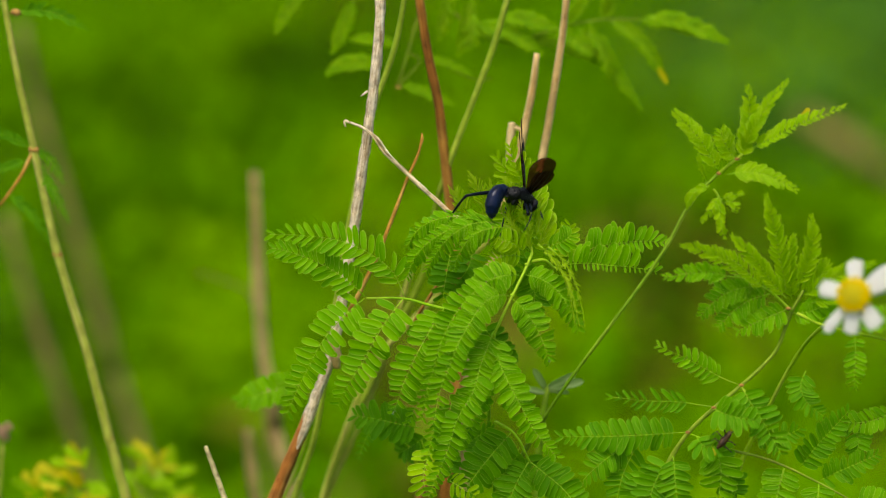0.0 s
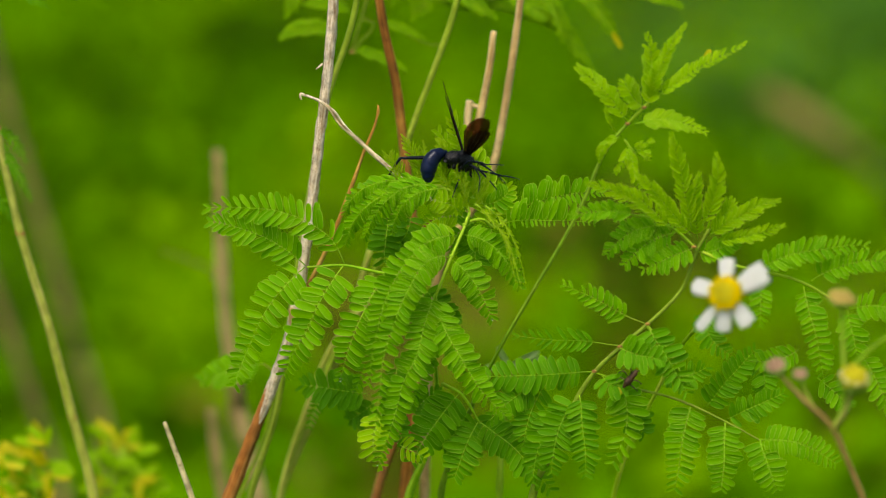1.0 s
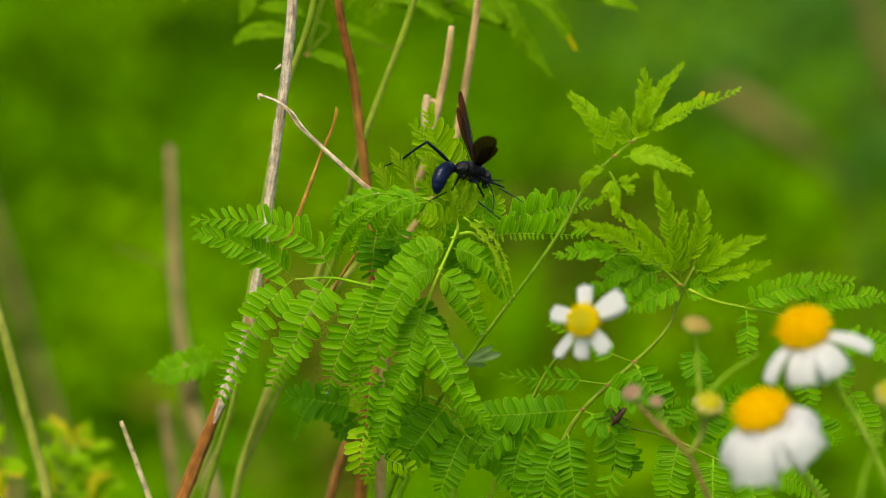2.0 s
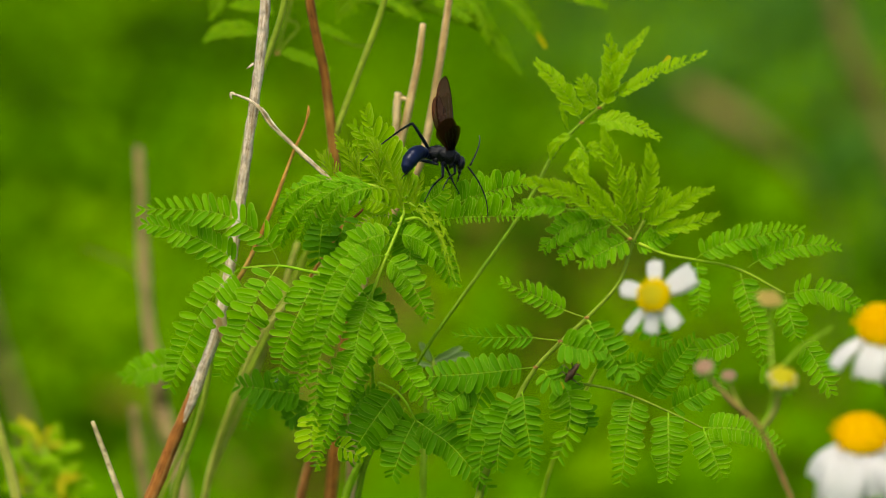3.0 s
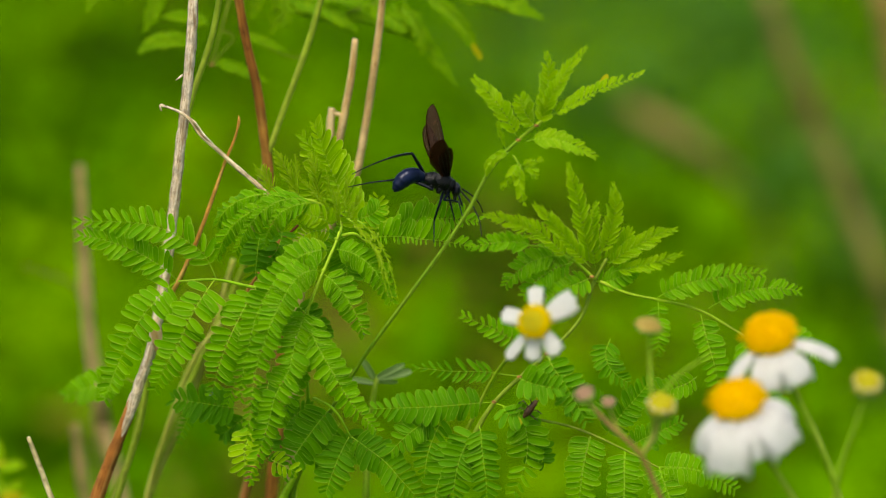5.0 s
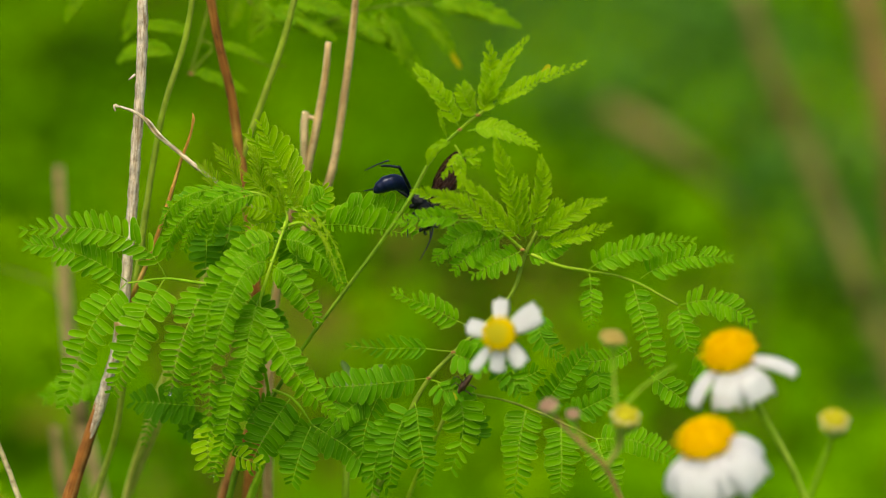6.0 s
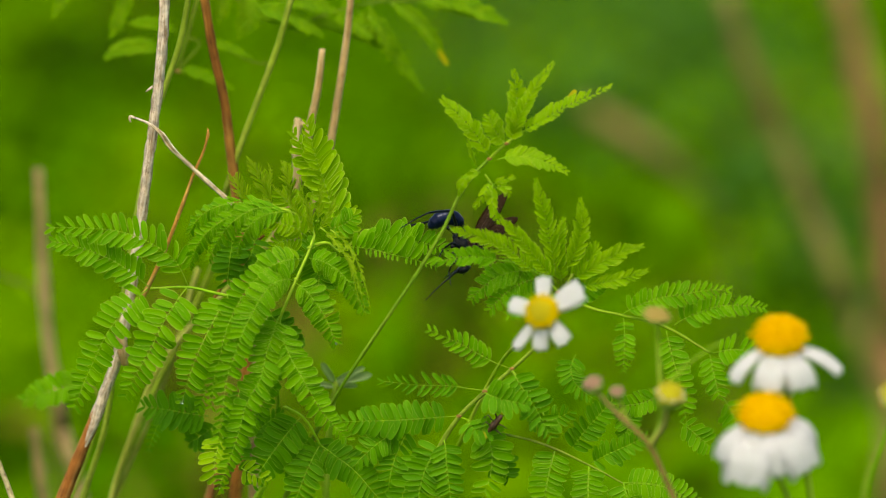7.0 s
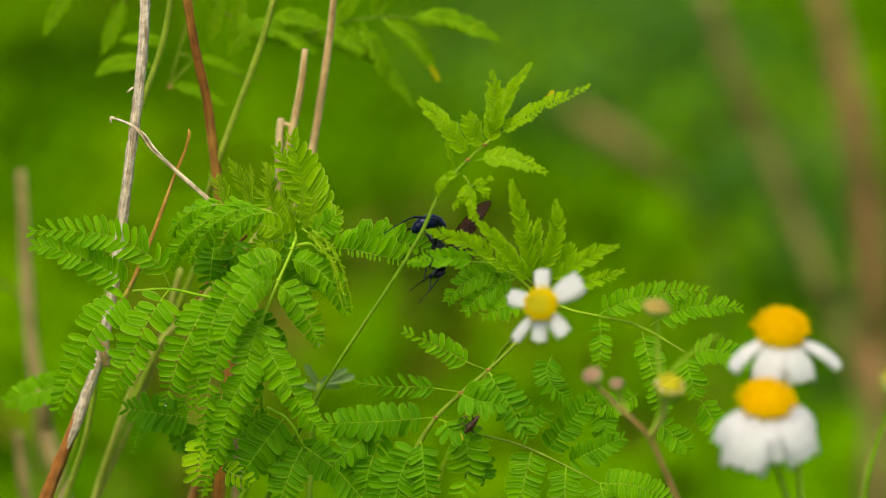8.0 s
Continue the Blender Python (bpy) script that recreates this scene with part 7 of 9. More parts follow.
    walk(side_branch, [
        (0, pose(0.04762, -0.01500, 0.72147, 0.00, 0.00, 0.00)),
        (0.5, pose(0.03883, -0.01500, 0.72997, 0.00, 0.00, 0.00)),
        (1, pose(0.03158, -0.01500, 0.73233, 0.00, 0.00, 0.00)),
        (1.5, pose(0.04176, -0.01500, 0.72359, 0.00, 0.00, 0.00)),
        (1.7, pose(0.04223, -0.01500, 0.72052, 0.00, 0.00, 0.00)),
        (1.97, pose(0.04143, -0.01500, 0.71995, 0.00, -0.53, 0.00)),
        (2.25, pose(0.03910, -0.01500, 0.72301, 0.00, -1.65, 0.00)),
        (2.52, pose(0.03674, -0.01500, 0.72737, 0.00, -2.62, 0.00)),
        (2.8, pose(0.03591, -0.01500, 0.73070, 0.00, -2.72, 0.00)),
        (3, pose(0.03633, -0.01500, 0.73268, 0.00, -2.16, 0.00)),
        (3.5, pose(0.04410, -0.01500, 0.72713, 0.00, 0.00, 0.00)),
        (4, pose(0.04704, -0.01500, 0.71768, 0.00, 1.12, 0.00)),
        (4.5, pose(0.04386, -0.01500, 0.71943, 0.00, -0.17, 0.00)),
        (5, pose(0.04120, -0.01500, 0.72698, 0.00, -0.27, 0.00)),
        (5.2, pose(0.03714, -0.01500, 0.73083, 0.00, 0.00, 0.00)),
        (5.47, pose(0.03296, -0.01500, 0.73393, 0.00, -0.22, 0.00)),
        (5.75, pose(0.02959, -0.01500, 0.73520, 0.00, -1.06, 0.00)),
        (6.03, pose(0.02825, -0.01500, 0.73453, 0.00, -1.98, 0.00)),
        (6.3, pose(0.03015, -0.01500, 0.73178, 0.00, -2.42, 0.00)),
        (6.5, pose(0.03395, -0.01500, 0.72807, 0.00, -2.44, 0.00)),
        (7, pose(0.04284, -0.01500, 0.72362, 0.00, 0.47, 0.00)),
        (7.5, pose(0.04405, -0.01500, 0.72552, 0.00, 0.32, 0.00)),
        (8, pose(0.04088, -0.01500, 0.72368, 0.00, 0.26, 0.00))])
    walk(daisy_a, [
        (0, pose(0.07329, -0.07000, 0.75761, 0.00, 0.00, 0.00)),
        (0.5, pose(0.07145, -0.07000, 0.75698, 0.00, 0.00, 0.00)),
        (1, pose(0.04985, -0.07000, 0.75196, 0.00, 0.00, 0.00)),
        (1.5, pose(0.03013, -0.07000, 0.74529, 0.00, 0.00, 0.00)),
        (1.7, pose(0.02581, -0.07000, 0.74388, 0.00, 0.00, 0.00)),
        (1.97, pose(0.02518, -0.07000, 0.74319, 0.00, 0.00, 0.00)),
        (2.25, pose(0.03022, -0.07000, 0.74380, 0.00, 0.00, 0.00)),
        (2.52, pose(0.03795, -0.07000, 0.74538, 0.00, 0.00, 0.00)),
        (2.8, pose(0.04539, -0.07000, 0.74758, 0.00, 0.00, 0.00)),
        (3, pose(0.05150, -0.07000, 0.74991, 0.00, 0.00, 0.00)),
        (3.5, pose(0.05866, -0.07000, 0.75279, 0.00, 0.00, 0.00)),
        (4, pose(0.05488, -0.07000, 0.75354, 0.00, 0.00, 0.00)),
        (4.5, pose(0.04496, -0.07000, 0.75111, 0.00, 0.00, 0.00)),
        (5, pose(0.03557, -0.07000, 0.74725, 0.00, 0.00, 0.00)),
        (5.2, pose(0.03281, -0.07000, 0.74520, 0.00, 0.00, 0.00)),
        (5.47, pose(0.03076, -0.07000, 0.74385, 0.00, 0.00, 0.00)),
        (5.75, pose(0.03043, -0.07000, 0.74378, 0.00, 0.00, 0.00)),
        (6.03, pose(0.03204, -0.07000, 0.74459, 0.00, 0.00, 0.00)),
        (6.3, pose(0.03580, -0.07000, 0.74587, 0.00, 0.00, 0.00)),
        (6.5, pose(0.04056, -0.07000, 0.74722, 0.00, 0.00, 0.00)),
        (7, pose(0.04806, -0.07000, 0.75063, 0.00, 0.00, 0.00)),
        (7.5, pose(0.05414, -0.07000, 0.75427, 0.00, 0.00, 0.00)),
        (8, pose(0.05220, -0.07000, 0.75301, 0.00, 0.00, 0.00))])
    walk(daisy_b, [
        (0, pose(0.12052, -0.11200, 0.74214, 0.00, 8.00, 0.00)),
        (0.5, pose(0.11843, -0.11200, 0.74603, 0.00, 8.00, 0.00)),
        (1, pose(0.10086, -0.11200, 0.73967, 0.00, -1.83, 0.00)),
        (1.5, pose(0.07529, -0.11200, 0.73318, 0.00, -18.00, 0.00)),
        (1.7, pose(0.06889, -0.11200, 0.73184, 0.00, -18.00, 0.00)),
        (1.97, pose(0.06740, -0.11200, 0.72965, 0.00, -18.00, 0.00)),
        (2.25, pose(0.07348, -0.11200, 0.72665, 0.00, -18.00, 0.00)),
        (2.52, pose(0.08319, -0.11200, 0.72407, 0.00, -11.94, 0.00)),
        (2.8, pose(0.09259, -0.11200, 0.72314, 0.00, -5.62, 0.00)),
        (3, pose(0.10027, -0.11200, 0.72343, 0.00, -0.43, 0.00)),
        (3.5, pose(0.10819, -0.11200, 0.73067, 0.00, 5.66, 0.00)),
        (4, pose(0.10664, -0.11200, 0.73565, 0.00, 2.45, 0.00)),
        (4.5, pose(0.09379, -0.11200, 0.73909, 0.00, -5.98, 0.00)),
        (5, pose(0.08356, -0.11200, 0.73596, 0.00, -13.97, 0.00)),
        (5.2, pose(0.07941, -0.11200, 0.73048, 0.00, -16.31, 0.00)),
        (5.47, pose(0.07700, -0.11200, 0.72674, 0.00, -18.00, 0.00)),
        (5.75, pose(0.07786, -0.11200, 0.72591, 0.00, -18.00, 0.00)),
        (6.03, pose(0.08126, -0.11200, 0.72660, 0.00, -16.97, 0.00)),
        (6.3, pose(0.08650, -0.11200, 0.72743, 0.00, -13.77, 0.00)),
        (6.5, pose(0.09224, -0.11200, 0.72786, 0.00, -9.72, 0.00)),
        (7, pose(0.10062, -0.11200, 0.73301, 0.00, -3.35, 0.00)),
        (7.5, pose(0.10392, -0.11200, 0.73885, 0.00, 1.82, 0.00)),
        (8, pose(0.10518, -0.11200, 0.73682, 0.00, 0.17, 0.00))])
    walk(lone_bud, [
        (0, pose(0.12052, -0.11200, 0.74214, 0.00, 0.00, 0.00)),
        (0.5, pose(0.11843, -0.11200, 0.74603, 0.00, 0.00, 0.00)),
        (1, pose(0.10086, -0.11200, 0.73967, 0.00, 0.00, 0.00)),
        (1.5, pose(0.07529, -0.11200, 0.73318, 0.00, 0.00, 0.00)),
        (1.7, pose(0.06889, -0.11200, 0.73184, 0.00, 0.00, 0.00)),
        (1.97, pose(0.06740, -0.11200, 0.72965, 0.00, 0.00, 0.00)),
        (2.25, pose(0.07348, -0.11200, 0.72665, 0.00, 0.00, 0.00)),
        (2.52, pose(0.08319, -0.11200, 0.72407, 0.00, 0.00, 0.00)),
        (2.8, pose(0.09259, -0.11200, 0.72314, 0.00, 0.00, 0.00)),
        (3, pose(0.10027, -0.11200, 0.72343, 0.00, 0.00, 0.00)),
        (3.5, pose(0.10819, -0.11200, 0.73067, 0.00, 0.00, 0.00)),
        (4, pose(0.10664, -0.11200, 0.73565, 0.00, 0.00, 0.00)),
        (4.5, pose(0.09379, -0.11200, 0.73909, 0.00, 0.00, 0.00)),
        (5, pose(0.08356, -0.11200, 0.73596, 0.00, 0.00, 0.00)),
        (5.2, pose(0.07941, -0.11200, 0.73048, 0.00, 0.00, 0.00)),
        (5.47, pose(0.07700, -0.11200, 0.72674, 0.00, 0.00, 0.00)),
        (5.75, pose(0.07786, -0.11200, 0.72591, 0.00, 0.00, 0.00)),
        (6.03, pose(0.08126, -0.11200, 0.72660, 0.00, 0.00, 0.00)),
        (6.3, pose(0.08650, -0.11200, 0.72743, 0.00, 0.00, 0.00)),
        (6.5, pose(0.09224, -0.11200, 0.72786, 0.00, 0.00, 0.00)),
        (7, pose(0.10062, -0.11200, 0.73301, 0.00, 0.00, 0.00)),
        (7.5, pose(0.10392, -0.11200, 0.73885, 0.00, 0.00, 0.00)),
        (8, pose(0.10518, -0.11200, 0.73682, 0.00, 0.00, 0.00))])
    walk(daisy_c, [
        (0, pose(0.13341, -0.09800, 0.75646, 0.00, 8.00, 0.00)),
        (0.5, pose(0.13141, -0.09800, 0.75755, 0.00, 8.00, 0.00)),
        (1, pose(0.11357, -0.09800, 0.75328, 0.00, -1.83, 0.00)),
        (1.5, pose(0.08795, -0.09800, 0.74747, 0.00, -18.00, 0.00)),
        (1.7, pose(0.08117, -0.09800, 0.74727, 0.00, -18.00, 0.00)),
        (1.97, pose(0.07926, -0.09800, 0.74683, 0.00, -18.00, 0.00)),
        (2.25, pose(0.08475, -0.09800, 0.74623, 0.00, -18.00, 0.00)),
        (2.52, pose(0.09343, -0.09800, 0.74594, 0.00, -11.94, 0.00)),
        (2.8, pose(0.10114, -0.09800, 0.74644, 0.00, -5.62, 0.00)),
        (3, pose(0.10679, -0.09800, 0.74746, 0.00, -0.43, 0.00)),
        (3.5, pose(0.11156, -0.09800, 0.74941, 0.00, 5.66, 0.00)),
        (4, pose(0.11163, -0.09800, 0.75228, 0.00, 2.45, 0.00)),
        (4.5, pose(0.10270, -0.09800, 0.75054, 0.00, -5.98, 0.00)),
        (5, pose(0.09316, -0.09800, 0.74910, 0.00, -13.97, 0.00)),
        (5.2, pose(0.08962, -0.09800, 0.74718, 0.00, -16.31, 0.00)),
        (5.47, pose(0.08707, -0.09800, 0.74564, 0.00, -18.00, 0.00)),
        (5.75, pose(0.08670, -0.09800, 0.74493, 0.00, -18.00, 0.00)),
        (6.03, pose(0.08849, -0.09800, 0.74498, 0.00, -16.97, 0.00)),
        (6.3, pose(0.09241, -0.09800, 0.74572, 0.00, -13.77, 0.00)),
        (6.5, pose(0.09723, -0.09800, 0.74675, 0.00, -9.72, 0.00)),
        (7, pose(0.10593, -0.09800, 0.74921, 0.00, -3.35, 0.00)),
        (7.5, pose(0.10735, -0.09800, 0.75179, 0.00, 1.82, 0.00)),
        (8, pose(0.11047, -0.09800, 0.75146, 0.00, 0.17, 0.00))])
    walk(weevil, [
        (0, pose(0.04762, -0.01500, 0.72147, 0.00, 0.00, 0.00)),
        (0.5, pose(0.03883, -0.01500, 0.72997, 0.00, 0.00, 0.00)),
        (1, pose(0.03158, -0.01500, 0.73233, 0.00, 0.00, 0.00)),
        (1.5, pose(0.04176, -0.01500, 0.72359, 0.00, 0.00, 0.00)),
        (1.7, pose(0.04223, -0.01500, 0.72052, 0.00, 0.00, 0.00)),
        (1.97, pose(0.04143, -0.01500, 0.71995, 0.00, -0.53, 0.00)),
        (2.25, pose(0.03910, -0.01500, 0.72301, 0.00, -1.65, 0.00)),
        (2.52, pose(0.03674, -0.01500, 0.72737, 0.00, -2.62, 0.00)),
        (2.8, pose(0.03591, -0.01500, 0.73070, 0.00, -2.72, 0.00)),
        (3, pose(0.03633, -0.01500, 0.73268, 0.00, -2.16, 0.00)),
        (3.5, pose(0.04410, -0.01500, 0.72713, 0.00, 0.00, 0.00)),
        (4, pose(0.04704, -0.01500, 0.71768, 0.00, 1.12, 0.00)),
        (4.5, pose(0.04386, -0.01500, 0.71943, 0.00, -0.17, 0.00)),
        (5, pose(0.04120, -0.01500, 0.72698, 0.00, -0.27, 0.00)),
        (5.2, pose(0.03714, -0.01500, 0.73083, 0.00, 0.00, 0.00)),
        (5.47, pose(0.03296, -0.01500, 0.73393, 0.00, -0.22, 0.00)),
        (5.75, pose(0.02959, -0.01500, 0.73520, 0.00, -1.06, 0.00)),
        (6.03, pose(0.02825, -0.01500, 0.73453, 0.00, -1.98, 0.00)),
        (6.3, pose(0.03015, -0.01500, 0.73178, 0.00, -2.42, 0.00)),
        (6.5, pose(0.03395, -0.01500, 0.72807, 0.00, -2.44, 0.00)),
        (7, pose(0.04284, -0.01500, 0.72362, 0.00, 0.47, 0.00)),
        (7.5, pose(0.04405, -0.01500, 0.72552, 0.00, 0.32, 0.00)),
        (8, pose(0.04088, -0.01500, 0.72368, 0.00, 0.26, 0.00))])
    nods = [
        (0, pose(0.00043, 0.00000, 0.00164, 0.00, 2.00, 0.00)),
        (0.5, pose(0.00043, 0.00000, 0.00164, 0.00, 2.00, 0.00)),
        (1, pose(0.00233, 0.00000, -0.00213, 0.00, 3.00, 0.00)),
        (1.5, pose(-0.00038, 0.00000, 0.00480, 0.00, 4.00, 0.00)),
        (3, pose(-0.00135, 0.00000, 0.00004, 0.00, 0.00, 0.00)),
        (3.5, pose(0.00000, 0.00000, 0.00000, 0.00, 0.00, 0.00)),
        (4, pose(0.00058, 0.00000, 0.00166, 0.00, 4.00, 0.00)),
        (4.5, pose(0.00236, 0.00000, 0.00244, 0.00, 8.00, 0.00)),
        (5, pose(0.00020, 0.00000, 0.00063, 0.00, 3.00, 0.00)),
        (6.5, pose(0.00300, 0.00000, -0.00112, 0.00, 3.00, 0.00)),
        (7, pose(0.00334, 0.00000, 0.00338, 0.00, 7.00, 0.00)),
        (7.5, pose(0.00277, 0.00000, 0.00245, 0.00, 2.00, 0.00)),
        (8, pose(0.00461, 0.00000, -0.00026, 0.00, 6.00, 0.00))]
    walk(plume, nods)
    walk(side_plume, nods)
    walk(right_low, [
        (0, pose(0.00007, 0.00000, 0.00058, 0.00, 3.00, 0.00)),
        (0.5, pose(0.00005, 0.00000, 0.00038, 0.00, 2.00, 0.00)),
        (1, pose(0.00005, 0.00000, 0.00038, 0.00, 2.00, 0.00)),
        (1.5, pose(0.00005, 0.00000, 0.00038, 0.00, 2.00, 0.00)),
        (3, pose(0.00000, 0.00000, 0.00000, 0.00, 0.00, 0.00)),
        (3.5, pose(0.00000, 0.00000, 0.00000, 0.00, 0.00, 0.00)),
        (4, pose(0.00007, 0.00000, 0.00058, 0.00, 3.00, 0.00)),
        (4.5, pose(0.00014, 0.00000, 0.00096, 0.00, 5.00, 0.00)),
        (5, pose(0.00022, 0.00000, 0.00134, 0.00, 7.00, 0.00)),
        (6.5, pose(0.00060, 0.00000, 0.00263, 0.00, 14.00, 0.00)),
        (7, pose(0.00060, 0.00000, 0.00263, 0.00, 14.00, 0.00)),
        (7.5, pose(0.00048, 0.00000, 0.00227, 0.00, 12.00, 0.00)),
        (8, pose(0.00060, 0.00000, 0.00263, 0.00, 14.00, 0.00))])
    walk(right_high, [
        (0, pose(0.00013, 0.00000, 0.00092, 0.00, 4.80, 0.00)),
        (0.5, pose(0.00008, 0.00000, 0.00061, 0.00, 3.20, 0.00)),
        (1, pose(0.00008, 0.00000, 0.00061, 0.00, 3.20, 0.00)),
        (1.5, pose(0.00008, 0.00000, 0.00061, 0.00, 3.20, 0.00)),
        (3, pose(0.00000, 0.00000, 0.00000, 0.00, 0.00, 0.00)),
        (3.5, pose(0.00000, 0.00000, 0.00000, 0.00, 0.00, 0.00)),
        (4, pose(0.00013, 0.00000, 0.00092, 0.00, 4.80, 0.00)),
        (4.5, pose(0.00027, 0.00000, 0.00152, 0.00, 8.00, 0.00)),
        (5, pose(0.00043, 0.00000, 0.00212, 0.00, 11.20, 0.00)),
        (6.5, pose(0.00126, 0.00000, 0.00412, 0.00, 22.40, 0.00)),
        (7, pose(0.00126, 0.00000, 0.00412, 0.00, 22.40, 0.00)),
        (7.5, pose(0.00099, 0.00000, 0.00356, 0.00, 19.20, 0.00)),
        (8, pose(0.00126, 0.00000, 0.00412, 0.00, 22.40, 0.00))])
    walk(wasp, [
        (0, pose(-0.01413, -0.00300, 0.77284, 12.32, 24.39, 40.91)),
        (0.5, pose(-0.02274, -0.00300, 0.77659, 8.38, 19.29, 36.87)),
        (1, pose(-0.02080, -0.00300, 0.77701, 4.86, 16.70, 36.87)),
        (1.5, pose(-0.01299, -0.00300, 0.77415, 4.86, 16.70, 36.87)),
        (1.7, pose(-0.00851, -0.00300, 0.77283, 4.66, 16.91, 34.98)),
        (1.97, pose(-0.00469, -0.00300, 0.77266, 3.88, 17.63, 28.00)),
        (2.25, pose(-0.00354, -0.00300, 0.77400, 2.67, 18.44, 18.49)),
        (2.52, pose(-0.00376, -0.00300, 0.77580, 1.55, 18.97, 10.45)),
        (2.8, pose(-0.00359, -0.00300, 0.77703, 1.03, 19.16, 6.84)),
        (3, pose(-0.00313, -0.00300, 0.77709, 1.03, 19.16, 6.84)),
        (3.5, pose(0.00286, -0.00300, 0.77487, 1.02, 16.59, 6.84)),
        (4, pose(0.01107, -0.00300, 0.77094, 1.04, 22.64, 6.84)),
        (4.5, pose(0.01610, -0.00300, 0.76909, 1.04, 22.64, 6.84)),
        (5, pose(0.01191, -0.00300, 0.77433, 1.03, 19.16, 6.84)),
        (5.2, pose(0.00903, -0.00300, 0.77560, 1.03, 19.16, 6.84)),
        (5.47, pose(0.00683, -0.00209, 0.77501, 3.53, 27.47, 6.33)),
        (5.75, pose(0.00906, 0.00000, 0.77084, 10.15, 46.67, 6.89)),
        (6.03, pose(0.01334, 0.00209, 0.76587, 21.63, 65.58, 13.08)),
        (6.3, pose(0.01730, 0.00300, 0.76284, 32.52, 73.34, 21.80)),
        (6.5, pose(0.02001, 0.00300, 0.75964, 44.20, 78.67, 33.69)),
        (7, pose(0.02982, 0.00300, 0.75417, 25.62, 77.10, 14.04)),
        (7.5, pose(0.02936, 0.00300, 0.75469, 38.35, 82.92, 26.57)),
        (8, pose(0.02786, 0.00300, 0.75311, 38.35, 82.92, 26.57))])
    walk(abdomen, [
        (0, pose(-0.00272, 0.00195, 0.00064, 27.68, 59.18, -152.40)),
        (0.5, pose(-0.00310, 0.00209, 0.00046, 16.88, 49.70, -159.64)),
        (1, pose(-0.00279, 0.00182, 0.00118, 3.91, 61.65, 173.61)),
        (1.5, pose(-0.00280, 0.00194, 0.00033, 9.77, 55.45, -169.69)),
        (2.8, pose(-0.00375, 0.00047, -0.00217, 13.06, 25.31, -140.46)),
        (3, pose(-0.00346, 0.00044, -0.00206, 13.35, 25.05, -139.28)),
        (3.5, pose(-0.00344, 0.00042, -0.00170, 9.10, 26.39, -150.70)),
        (4, pose(-0.00327, 0.00043, -0.00241, 12.65, 15.84, -147.91)),
        (4.5, pose(-0.00275, 0.00036, -0.00202, 7.01, 11.62, -164.32)),
        (5, pose(-0.00307, 0.00038, -0.00174, 7.02, 18.55, -161.14)),
        (5.2, pose(-0.00342, 0.00042, -0.00170, 7.57, 17.56, -159.35)),
        (6.3, pose(-0.00528, 0.00025, -0.00160, 35.63, 50.27, -152.02)),
        (6.5, pose(-0.00465, 0.00025, -0.00140, 34.06, 47.57, -155.55)),
        (7, pose(-0.00589, 0.00072, 0.00185, 42.47, 55.61, -141.24)),
        (7.5, pose(-0.00599, 0.00073, 0.00184, 64.40, 44.10, -116.72)),
        (8, pose(-0.00590, 0.00089, 0.00263, 55.94, 50.38, -127.43))])
    walk(far_forewing, [
        (0, pose(0.00120, 0.00120, 0.00210, 31.79, -49.95, 93.66)),
        (0.5, pose(0.00120, 0.00120, 0.00210, 41.72, -52.26, 88.27)),
        (1, pose(0.00120, 0.00120, 0.00210, 28.22, -50.39, 105.61)),
        (1.5, pose(0.00120, 0.00120, 0.00210, 28.18, -51.34, 105.53)),
        (2.8, pose(0.00120, 0.00120, 0.00210, -39.62, -51.10, 115.80)),
        (3, pose(0.00120, 0.00120, 0.00210, -41.33, -52.04, 117.74)),
        (3.5, pose(0.00120, 0.00120, 0.00210, -42.27, -53.91, 119.34)),
        (4, pose(0.00120, 0.00120, 0.00210, -47.87, -49.71, 122.95)),
        (4.5, pose(0.00120, 0.00120, 0.00210, -43.07, -50.87, 118.87)),
        (5, pose(0.00120, 0.00120, 0.00210, -48.88, -47.75, 123.11)),
        (5.2, pose(0.00120, 0.00120, 0.00210, -51.65, -51.18, 127.41)),
        (6.3, pose(0.00120, 0.00120, 0.00210, -67.99, -23.30, 108.94)),
        (6.5, pose(0.00120, 0.00120, 0.00210, -82.47, -21.70, 121.51)),
        (7, pose(0.00120, 0.00120, 0.00210, -79.81, -28.51, 127.30)),
        (7.5, pose(0.00120, 0.00120, 0.00210, -81.77, -24.27, 126.85)),
        (8, pose(0.00120, 0.00120, 0.00210, -82.88, -31.86, 132.88))])
